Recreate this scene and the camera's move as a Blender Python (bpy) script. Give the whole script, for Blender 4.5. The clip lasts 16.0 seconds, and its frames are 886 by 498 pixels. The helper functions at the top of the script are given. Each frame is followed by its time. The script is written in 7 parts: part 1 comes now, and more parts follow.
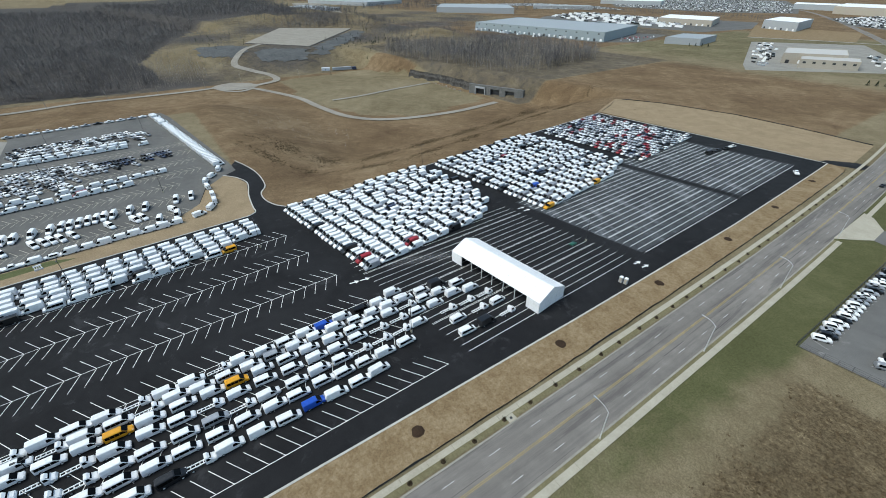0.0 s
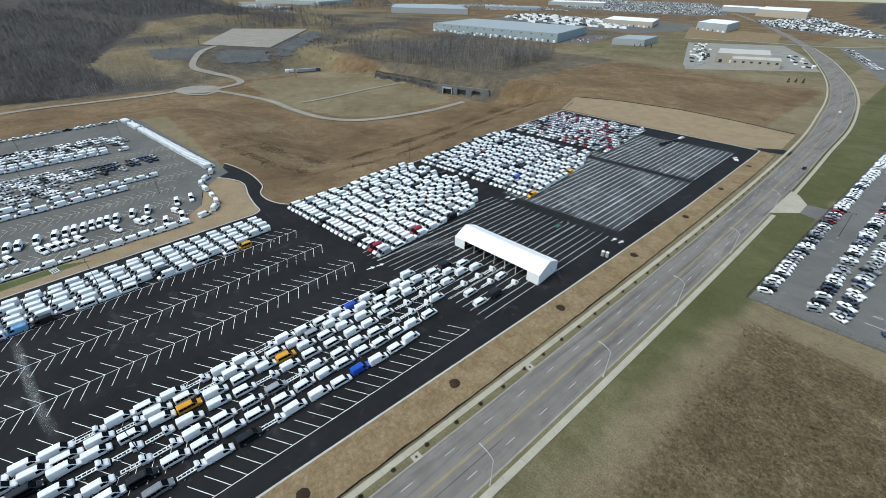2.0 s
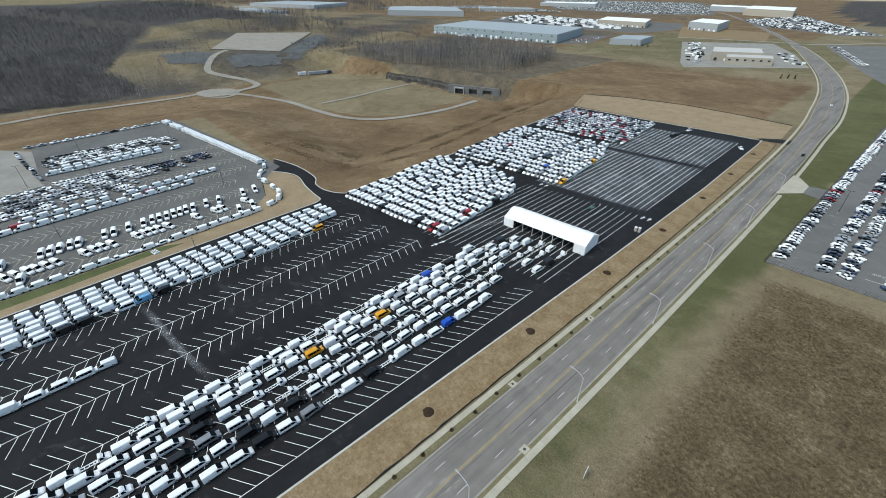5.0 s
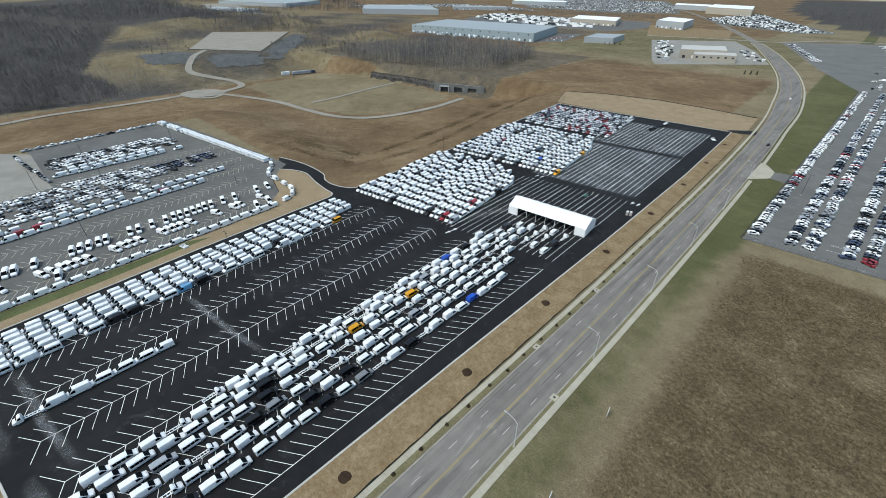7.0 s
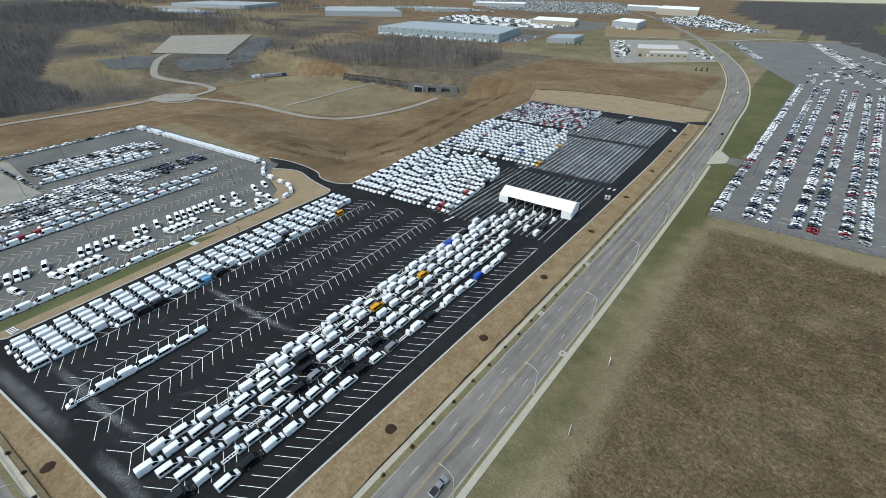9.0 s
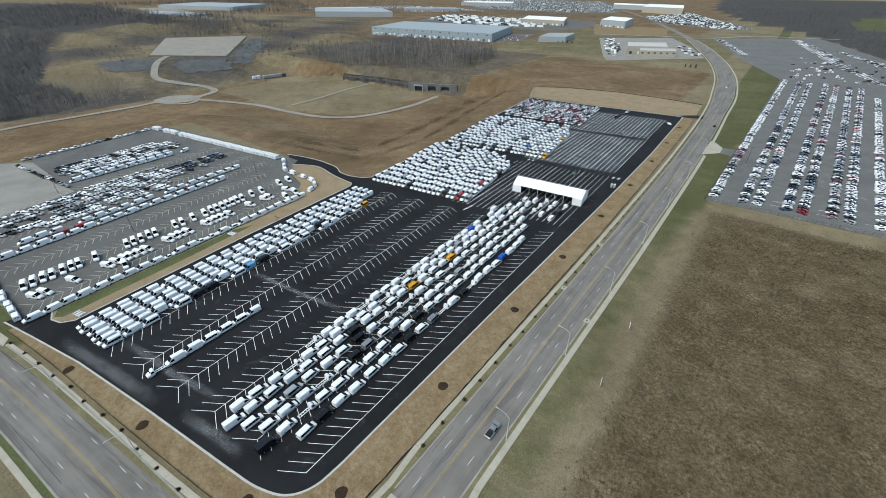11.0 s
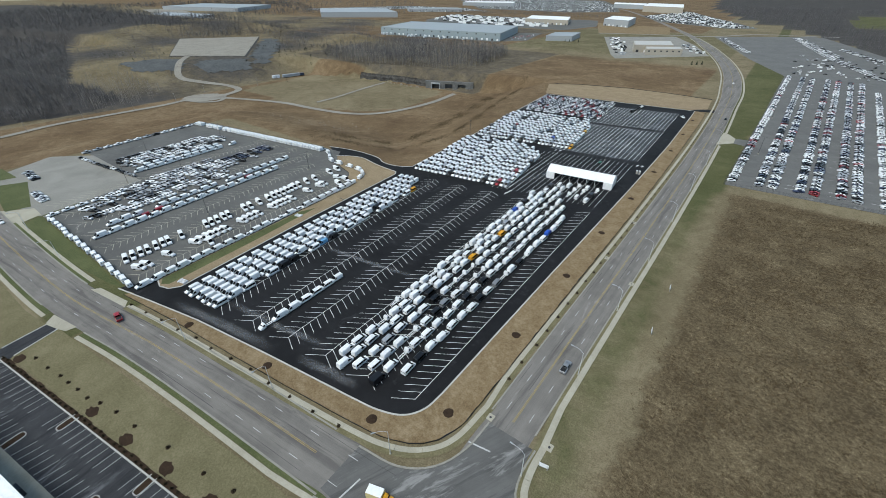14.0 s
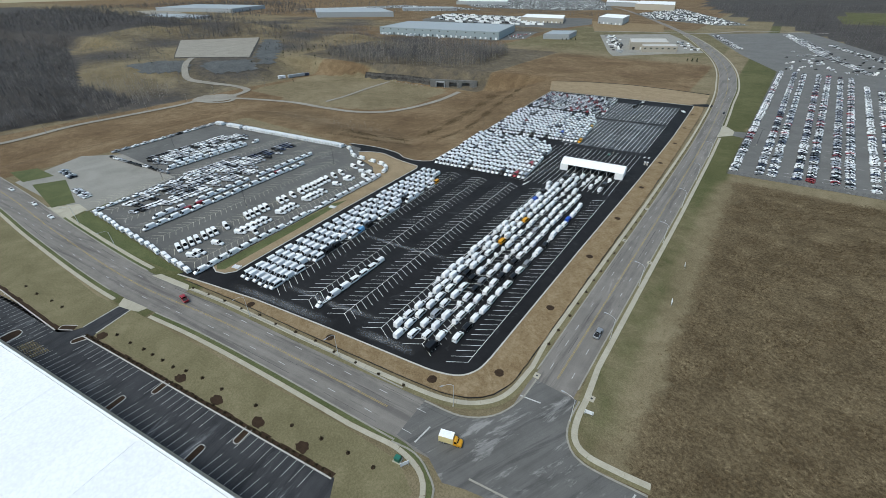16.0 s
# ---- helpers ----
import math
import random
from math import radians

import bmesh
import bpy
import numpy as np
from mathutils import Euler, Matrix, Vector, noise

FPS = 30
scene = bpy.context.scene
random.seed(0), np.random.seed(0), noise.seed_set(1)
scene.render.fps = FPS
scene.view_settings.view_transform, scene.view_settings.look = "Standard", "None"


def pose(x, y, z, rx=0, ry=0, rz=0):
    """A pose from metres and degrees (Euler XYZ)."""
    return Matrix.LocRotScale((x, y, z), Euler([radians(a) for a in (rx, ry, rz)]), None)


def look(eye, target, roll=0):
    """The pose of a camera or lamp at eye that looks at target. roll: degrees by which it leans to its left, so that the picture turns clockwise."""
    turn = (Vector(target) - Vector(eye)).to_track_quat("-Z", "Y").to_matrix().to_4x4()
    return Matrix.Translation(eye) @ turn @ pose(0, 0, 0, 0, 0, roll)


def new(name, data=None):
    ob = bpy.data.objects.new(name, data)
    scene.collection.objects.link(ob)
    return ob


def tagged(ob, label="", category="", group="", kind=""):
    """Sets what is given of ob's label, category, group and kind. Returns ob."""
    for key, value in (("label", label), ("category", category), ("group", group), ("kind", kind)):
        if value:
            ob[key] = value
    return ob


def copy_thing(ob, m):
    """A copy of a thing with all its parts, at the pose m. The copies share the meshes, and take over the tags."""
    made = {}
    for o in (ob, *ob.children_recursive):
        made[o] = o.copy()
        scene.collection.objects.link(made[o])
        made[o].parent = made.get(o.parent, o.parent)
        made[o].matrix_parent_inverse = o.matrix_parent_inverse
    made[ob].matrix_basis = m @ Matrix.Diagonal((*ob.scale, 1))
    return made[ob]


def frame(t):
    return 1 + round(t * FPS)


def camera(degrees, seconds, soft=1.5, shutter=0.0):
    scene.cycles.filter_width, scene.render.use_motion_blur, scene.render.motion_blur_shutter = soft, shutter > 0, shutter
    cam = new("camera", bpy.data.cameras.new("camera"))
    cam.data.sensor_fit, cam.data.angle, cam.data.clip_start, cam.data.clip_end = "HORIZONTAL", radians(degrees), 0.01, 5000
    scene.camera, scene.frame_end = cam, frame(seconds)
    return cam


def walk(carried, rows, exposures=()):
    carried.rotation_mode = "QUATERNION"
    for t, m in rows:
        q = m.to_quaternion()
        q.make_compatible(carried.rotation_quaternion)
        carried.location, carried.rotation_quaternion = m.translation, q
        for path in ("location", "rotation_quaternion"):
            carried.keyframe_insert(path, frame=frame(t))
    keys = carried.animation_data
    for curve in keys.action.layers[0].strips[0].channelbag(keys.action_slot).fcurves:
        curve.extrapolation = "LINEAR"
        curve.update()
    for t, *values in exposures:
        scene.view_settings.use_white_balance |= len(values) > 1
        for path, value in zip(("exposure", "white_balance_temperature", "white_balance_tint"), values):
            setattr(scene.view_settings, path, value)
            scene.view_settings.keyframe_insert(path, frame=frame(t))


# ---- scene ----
cam = camera(94.2, 16.0, soft=0.7)
PATH = [
    (0, (48.225, 15.4, 84.15), (46.85, 16.369, 83.069), -0.1),
    (0.5, (49.706, 9.923, 85.447), (48.358, 10.928, 84.365), 0.1),
    (1, (50.479, 4.089, 86.409), (49.167, 5.141, 85.327), 0.2),
    (1.5, (50.982, -1.783, 87.218), (49.7, -0.693, 86.138), 0.4),
    (2, (51.35, -7.805, 88.672), (50.092, -6.689, 87.589), 0.6),
    (2.5, (51.308, -13.702, 89.122), (50.054, -12.58, 88.042), 0.6),
    (3, (51.169, -19.334, 89.618), (49.913, -18.213, 88.538), 0.5),
    (3.5, (50.809, -25.226, 89.791), (49.555, -24.102, 88.713), 0.4),
    (4, (50.99, -30.65, 90.396), (49.737, -29.524, 89.318), 0.3),
    (4.5, (51.249, -36.115, 90.837), (50.003, -34.98, 89.761), 0.0),
    (5, (50.916, -42.032, 91.545), (49.677, -40.89, 90.467), 0.1),
    (7.5, (50.734, -68.564, 95.502), (49.604, -67.32, 94.418), 0.3),
    (8, (50.645, -73.523, 95.794), (49.547, -72.25, 94.712), 0.3),
    (8.5, (50.545, -78.937, 96.372), (49.471, -77.642, 95.291), 0.3),
    (9, (50.3, -84.335, 96.759), (49.247, -83.021, 95.679), 0.4),
    (11.5, (46.75, -110.715, 98.787), (45.733, -109.374, 97.706), 0.0),
    (12, (45.796, -116.036, 99.113), (44.775, -114.697, 98.033), -0.1),
    (12.5, (44.716, -121.469, 99.301), (43.694, -120.132, 98.221), -0.2),
    (13, (43.48, -127.149, 99.43), (42.458, -125.811, 98.351), -0.2),
    (13.5, (42.312, -132.54, 99.511), (41.29, -131.203, 98.431), -0.3),
    (14, (41.142, -138.166, 99.981), (40.129, -136.822, 98.9), -0.2),
    (14.5, (39.851, -143.918, 100.161), (38.848, -142.566, 99.081), -0.2),
    (15, (38.811, -149.203, 100.416), (37.808, -147.852, 99.335), -0.4),
    (15.5, (37.624, -154.588, 100.747), (36.629, -153.23, 99.667), -0.4),
    (16, (36.65, -160.733, 102.639), (35.66, -159.376, 101.554), -0.6),
]

walk(cam, [(t, look(eye, target, roll)) for t, eye, target, roll in PATH], [(0, 0.58, 6480, 1), (9, 0.59, 6480, 1), (12.5, 0.49, 6480, 1), (16, 0.43, 6480, 1)])

# ---- world and light: a bright overcast winter day ----
world = bpy.data.worlds.new("overcast_sky")
scene.world = world
world.use_nodes = True
wt = world.node_tree
sky = wt.nodes.new("ShaderNodeTexSky")
sky.sky_type = "NISHITA"
sky.sun_disc = False
sky.sun_elevation = radians(42)
sky.sun_rotation = radians(200)
sky.air_density = 1.0
sky.dust_density = 1.2
sky.ozone_density = 1.0
wt.nodes["Background"].inputs["Strength"].default_value = 0.135
wt.links.new(sky.outputs[0], wt.nodes["Background"].inputs["Color"])
sun = new("sun", bpy.data.lights.new("sun", "SUN"))
sun.data.energy = 1.9
sun.data.angle = radians(35)
sun.data.color = (1.0, 0.98, 0.95)
sun.matrix_world = look((0, 0, 300), (60, 140, 0))

# ---- materials ----


def ramp(nt, fac, stops):
    r = nt.nodes.new("ShaderNodeValToRGB")
    e = r.color_ramp.elements
    while len(e) < len(stops):
        e.new(0.5)
    for el, (p, c) in zip(e, stops):
        el.position, el.color = p, (*c, 1)
    nt.links.new(fac, r.inputs[0])
    return r.outputs[0]


def noise_tex(nt, scale, detail=4, rough=0.6, coord=None, distort=0.0):
    n = nt.nodes.new("ShaderNodeTexNoise")
    n.inputs["Scale"].default_value, n.inputs["Detail"].default_value = scale, detail
    n.inputs["Roughness"].default_value, n.inputs["Distortion"].default_value = rough, distort
    if coord is not None:
        nt.links.new(coord, n.inputs["Vector"])
    return n.outputs[0]


def mix(nt, fac, a, b, mode="MIX"):
    m = nt.nodes.new("ShaderNodeMix")
    m.data_type, m.blend_type = "RGBA", mode
    for sock, v in ((m.inputs[0], fac), (m.inputs[6], a), (m.inputs[7], b)):
        if hasattr(v, "is_linked"):
            nt.links.new(v, sock)
        else:
            sock.default_value = v if isinstance(v, float) else (*v, 1)
    return m.outputs[2]


def blank(name, rough=0.9, metal=0.0):
    m = bpy.data.materials.new(name)
    m.use_nodes = True
    nt = m.node_tree
    b = nt.nodes["Principled BSDF"]
    b.inputs["Roughness"].default_value, b.inputs["Metallic"].default_value = rough, metal
    return m, nt, b


def world_pos(nt):
    return nt.nodes.new("ShaderNodeNewGeometry").outputs["Position"]


def bump(nt, b, height, strength, dist):
    n = nt.nodes.new("ShaderNodeBump")
    n.inputs["Strength"].default_value, n.inputs["Distance"].default_value = strength, dist
    nt.links.new(height, n.inputs["Height"])
    nt.links.new(n.outputs[0], b.inputs["Normal"])


def paint(name, col, rough=0.35, spread=0.06, metal=0.0, spec=0.5):
    """Sheet metal or plastic with slight grime, each thing a little lighter or darker."""
    m, nt, b = blank(name, rough, metal)
    b.inputs["Specular IOR Level"].default_value = spec
    p = world_pos(nt)
    info = nt.nodes.new("ShaderNodeObjectInfo")
    c1 = ramp(nt, info.outputs["Random"], [(0, [c * (1 - spread) for c in col]), (1, [min(1, c * (1 + spread)) for c in col])])
    d = ramp(nt, noise_tex(nt, 1.3, 5, 0.65, p), [(0.3, (0.86, 0.85, 0.83)), (0.65, (1, 1, 1))])
    nt.links.new(mix(nt, 1.0, c1, d, "MULTIPLY"), b.inputs["Base Color"])
    return m


def soil(name, stops, coarse=0.05, fine=1.2, bumpy=0.4, dist=0.15, rough=1.0):
    """Ground cover: broad patches and fine tufts."""
    m, nt, b = blank(name, rough)
    b.inputs["Specular IOR Level"].default_value = 0.1
    p = world_pos(nt)
    f = noise_tex(nt, fine, 6, 0.75, p)
    g = noise_tex(nt, coarse, 5, 0.6, p, 0.6)
    s = mix(nt, 0.42, f, g)
    tuft = ramp(nt, noise_tex(nt, fine * 2.6, 4, 0.8, p), [(0.36, (0.82, 0.81, 0.79)), (0.5, (1, 1, 1)), (0.64, (1.15, 1.15, 1.14))])
    nt.links.new(mix(nt, 1.0 if bumpy > 0.2 else 0.4, ramp(nt, s, stops), tuft, "MULTIPLY"), b.inputs["Base Color"])
    bump(nt, b, f, bumpy, dist)
    return m


def asphalt(name, lo, hi, patch, streak=None, rough=0.85, thr=0.60, pale=2.2, spec=0.12):
    """Bituminous paving: fine aggregate, broad patches, lengthwise wear."""
    m, nt, b = blank(name, rough)
    b.inputs["Specular IOR Level"].default_value = spec
    p = world_pos(nt)
    fine = noise_tex(nt, 6.0, 3, 0.7, p)
    broad = noise_tex(nt, 0.035, 6, 0.62, p, 0.8)
    mid = noise_tex(nt, 0.25, 5, 0.6, p)
    c = ramp(nt, mix(nt, 0.35, broad, mid), [(0.34, lo), (0.62, hi)])
    c = mix(nt, 0.35, c, ramp(nt, fine, [(0.3, [v * 0.75 for v in lo]), (0.7, [v * 1.25 for v in hi])]))
    sp = p
    if streak:
        ms = nt.nodes.new("ShaderNodeMapping")
        ms.vector_type = "TEXTURE"
        ms.inputs["Rotation"].default_value[2] = radians(streak)
        ms.inputs["Scale"].default_value = (0.7, 3.2, 1.0)
        nt.links.new(p, ms.inputs["Vector"])
        sp = ms.outputs[0]
    stain = ramp(nt, noise_tex(nt, 0.13, 9, 0.74, sp, 0.4), [(thr, (0, 0, 0)), (thr + 0.07, (1, 1, 1))])
    sep = nt.nodes.new("ShaderNodeMath")
    sep.operation = "MULTIPLY"
    nt.links.new(stain, sep.inputs[0])
    sep.inputs[1].default_value = patch
    c = mix(nt, sep.outputs[0], c, [min(1, v * pale) for v in hi])
    if streak:
        mp = nt.nodes.new("ShaderNodeMapping")
        mp.vector_type = "TEXTURE"
        mp.inputs["Rotation"].default_value[2] = radians(streak)
        mp.inputs["Scale"].default_value = (1.0, 60.0, 1.0)
        nt.links.new(p, mp.inputs["Vector"])
        wear = ramp(nt, noise_tex(nt, 0.55, 4, 0.6, mp.outputs[0]), [(0.36, (0.86, 0.86, 0.86)), (0.5, (1, 1, 1)), (0.64, (1.09, 1.09, 1.08))])
        mp2 = nt.nodes.new("ShaderNodeMapping")
        mp2.vector_type = "TEXTURE"
        mp2.inputs["Rotation"].default_value[2] = radians(streak)
        mp2.inputs["Scale"].default_value = (0.8, 14.0, 1.0)
        nt.links.new(p, mp2.inputs["Vector"])
        dark = ramp(nt, noise_tex(nt, 0.22, 8, 0.72, mp2.outputs[0], 0.5), [(0.41, (0.74, 0.74, 0.75)), (0.47, (1, 1, 1))])
        c = mix(nt, 1.0, mix(nt, 1.0, c, wear, "MULTIPLY"), dark, "MULTIPLY")
    nt.links.new(c, b.inputs["Base Color"])
    bump(nt, b, fine, 0.2, 0.01)
    return m


M = {}
M["asphalt_new"] = asphalt("fresh_black_asphalt", (0.0088, 0.0088, 0.0094), (0.0235, 0.0235, 0.0248), 0.42, rough=0.75, thr=0.57, spec=0.06)
M["asphalt_washed"] = asphalt("dusty_black_asphalt", (0.028, 0.031, 0.034), (0.066, 0.071, 0.075), 0.75, 75.0, thr=0.53, pale=2.3)
M["asphalt_old"] = asphalt("weathered_grey_asphalt", (0.078, 0.076, 0.072), (0.140, 0.136, 0.128), 0.45)
M["asphalt_right"] = asphalt("worn_grey_asphalt", (0.098, 0.095, 0.090), (0.160, 0.155, 0.147), 0.4)
M["asphalt_road"] = asphalt("road_grey_asphalt", (0.125, 0.114, 0.103), (0.215, 0.197, 0.179), 0.3, -1.0)
M["asphalt_front"] = asphalt("front_road_asphalt", (0.125, 0.114, 0.103), (0.215, 0.197, 0.179), 0.3, -83.0)
M["asphalt_junction"] = asphalt("rubbed_junction_asphalt", (0.088, 0.085, 0.080), (0.138, 0.133, 0.127), 0.9, -25.0, thr=0.545, pale=1.9)
M["asphalt_works"] = asphalt("patched_dark_asphalt", (0.022, 0.023, 0.026), (0.062, 0.062, 0.065), 0.75, 9.0, thr=0.57)
M["concrete"] = soil("pale_concrete", [(0.36, (0.30, 0.275, 0.215)), (0.64, (0.42, 0.39, 0.315))], 0.2, 3, 0.1, 0.01, 0.9)
M["concrete_pad"] = soil("stained_concrete", [(0.36, (0.185, 0.176, 0.155)), (0.64, (0.30, 0.286, 0.258))], 0.05, 2, 0.1, 0.01, 0.9)
M["kerb"] = soil("kerb_concrete", [(0.36, (0.34, 0.33, 0.30)), (0.64, (0.50, 0.485, 0.455))], 0.3, 4, 0.1, 0.01, 0.9)
M["kerb_road"] = soil("weathered_kerb_concrete", [(0.36, (0.20, 0.19, 0.16)), (0.64, (0.33, 0.31, 0.27))], 0.3, 4, 0.1, 0.01, 0.9)
M["sealant"] = asphalt("crack_sealant", (0.05, 0.048, 0.045), (0.085, 0.08, 0.075), 0.1)
M["gravel"] = soil("pale_gravel", [(0.36, (0.20, 0.18, 0.15)), (0.64, (0.31, 0.288, 0.248))], 0.05, 2, 0.3, 0.05)
M["straw"] = soil("straw_mulched_soil", [(0.40, (0.165, 0.114, 0.062)), (0.5, (0.205, 0.148, 0.084)), (0.60, (0.255, 0.192, 0.118))], 0.16, 0.8, 0.4, 0.08)
M["sand"] = soil("pale_straw_soil", [(0.36, (0.20, 0.148, 0.09)), (0.64, (0.31, 0.24, 0.155))], 0.12, 1.6, 0.4, 0.08)
M["verge"] = soil("winter_verge_grass", [(0.36, (0.115, 0.103, 0.055)), (0.5, (0.158, 0.138, 0.078)), (0.64, (0.21, 0.182, 0.11))], 0.09, 1.5, 0.5, 0.1)
M["lawn"] = soil("green_lawn", [(0.38, (0.062, 0.074, 0.031)), (0.62, (0.116, 0.124, 0.058))], 0.07, 1.5, 0.5, 0.1)
M["mulch"] = soil("dark_wood_mulch", [(0.3, (0.020, 0.013, 0.009)), (0.7, (0.060, 0.039, 0.025))], 0.5, 6, 0.8, 0.1)
M["line"] = soil("white_road_paint", [(0.3, (0.62, 0.62, 0.6)), (0.7, (0.82, 0.82, 0.8))], 0.5, 5, 0.05, 0.005, 0.7)
M["line_worn"] = soil("worn_road_paint", [(0.38, (0.26, 0.258, 0.25)), (0.6, (0.56, 0.555, 0.54))], 0.4, 3, 0.05, 0.005, 0.8)
M["line_tan"] = soil("faded_cream_paint", [(0.38, (0.25, 0.235, 0.19)), (0.6, (0.47, 0.445, 0.37))], 0.4, 3, 0.05, 0.005, 0.8)
M["yellow"] = soil("yellow_road_paint", [(0.36, (0.24, 0.185, 0.08)), (0.60, (0.44, 0.32, 0.10))], 0.4, 3, 0.05, 0.005, 0.8)
M["white"] = paint("white_vehicle_paint", (0.83, 0.835, 0.84), 0.3, 0.05)
M["silver"] = paint("silver_vehicle_paint", (0.36, 0.37, 0.39), 0.3, 0.3, 0.3)
M["black"] = paint("black_vehicle_paint", (0.011, 0.0115, 0.013), 0.3, 0.3)
M["orange"] = paint("amber_vehicle_paint", (0.72, 0.34, 0.015), 0.35, 0.06)
M["blue"] = paint("blue_vehicle_paint", (0.02, 0.085, 0.45), 0.3, 0.1)
M["sky"] = paint("sky_blue_vehicle_paint", (0.16, 0.36, 0.58), 0.3, 0.06)
M["red"] = paint("red_vehicle_paint", (0.27, 0.018, 0.026), 0.3, 0.2)
M["navy"] = paint("dark_blue_vehicle_paint", (0.03, 0.04, 0.075), 0.3, 0.3)
M["glass"] = paint("tinted_vehicle_glass", (0.003, 0.0035, 0.004), 0.25, 0.1, 0.0, 0.07)
M["rubber"] = paint("black_tyre_rubber", (0.008, 0.008, 0.008), 0.9, 0.1)
M["trim"] = paint("black_plastic_trim", (0.010, 0.010, 0.011), 0.7, 0.1)
M["lampglass"] = paint("clear_lamp_plastic", (0.55, 0.56, 0.58), 0.15, 0.05)
M["lampred"] = paint("red_lamp_plastic", (0.30, 0.01, 0.012), 0.2, 0.05)
M["steel"] = paint("galvanised_steel", (0.58, 0.585, 0.59), 0.5, 0.05, 0.2)
M["darksteel"] = paint("dark_painted_steel", (0.02, 0.02, 0.022), 0.5, 0.05)
M["tent"] = paint("white_tent_fabric", (0.82, 0.82, 0.83), 0.6, 0.02)
M["roofwhite"] = paint("white_roof_membrane", (0.80, 0.81, 0.83), 0.7, 0.03)
M["roofpale"] = paint("pale_tan_roof", (0.46, 0.445, 0.42), 0.8, 0.04)
M["wallgrey"] = paint("grey_metal_cladding", (0.33, 0.35, 0.37), 0.6, 0.05)
M["wallblue"] = paint("blue_grey_cladding", (0.27, 0.32, 0.34), 0.6, 0.05)
M["roofblue"] = paint("blue_grey_roof", (0.30, 0.33, 0.35), 0.7, 0.05)
M["walltan"] = paint("tan_masonry", (0.40, 0.36, 0.30), 0.8, 0.05)
M["opening"] = paint("dark_opening", (0.03, 0.032, 0.036), 0.6, 0.2)
M["rock"] = soil("bluff_rock", [(0.4, (0.035, 0.033, 0.031)), (0.6, (0.105, 0.098, 0.09))], 0.15, 0.5, 0.6, 0.4)
M["bark"] = soil("bare_winter_twigs", [(0.38, (0.068, 0.066, 0.067)), (0.5, (0.120, 0.114, 0.113)), (0.62, (0.19, 0.178, 0.172))], 0.012, 0.11, 0.3, 0.05)
M["barkpale"] = soil("pale_winter_twigs", [(0.36, (0.19, 0.168, 0.148)), (0.64, (0.34, 0.31, 0.28))], 0.03, 0.4, 0.1, 0.05)
M["slate"] = soil("grey_slate_spoil", [(0.36, (0.062, 0.066, 0.067)), (0.64, (0.125, 0.127, 0.125))], 0.04, 0.3, 0.5, 0.4)
M["wallold"] = soil("weathered_dark_concrete", [(0.36, (0.10, 0.10, 0.098)), (0.64, (0.19, 0.188, 0.18))], 0.2, 1.0, 0.2, 0.05)
M["cream"] = paint("cream_box_paint", (0.72, 0.60, 0.30), 0.4, 0.04)
M["cedar"] = soil("dark_cedar_foliage", [(0.3, (0.012, 0.018, 0.010)), (0.7, (0.035, 0.042, 0.024))], 0.2, 1.5, 0.4, 0.1)
M["shrub"] = soil("brown_shrub_twigs", [(0.3, (0.03, 0.024, 0.014)), (0.7, (0.085, 0.065, 0.04))], 0.4, 4, 0.5, 0.1)
M["tussock"] = soil("dead_brown_tussock", [(0.36, (0.046, 0.032, 0.018)), (0.5, (0.083, 0.060, 0.034)), (0.64, (0.145, 0.111, 0.064))], 0.2, 1.1, 0.1, 0.05)
M["green"] = paint("green_machine_paint", (0.02, 0.13, 0.09), 0.4, 0.05)


# ---- mesh builders ----


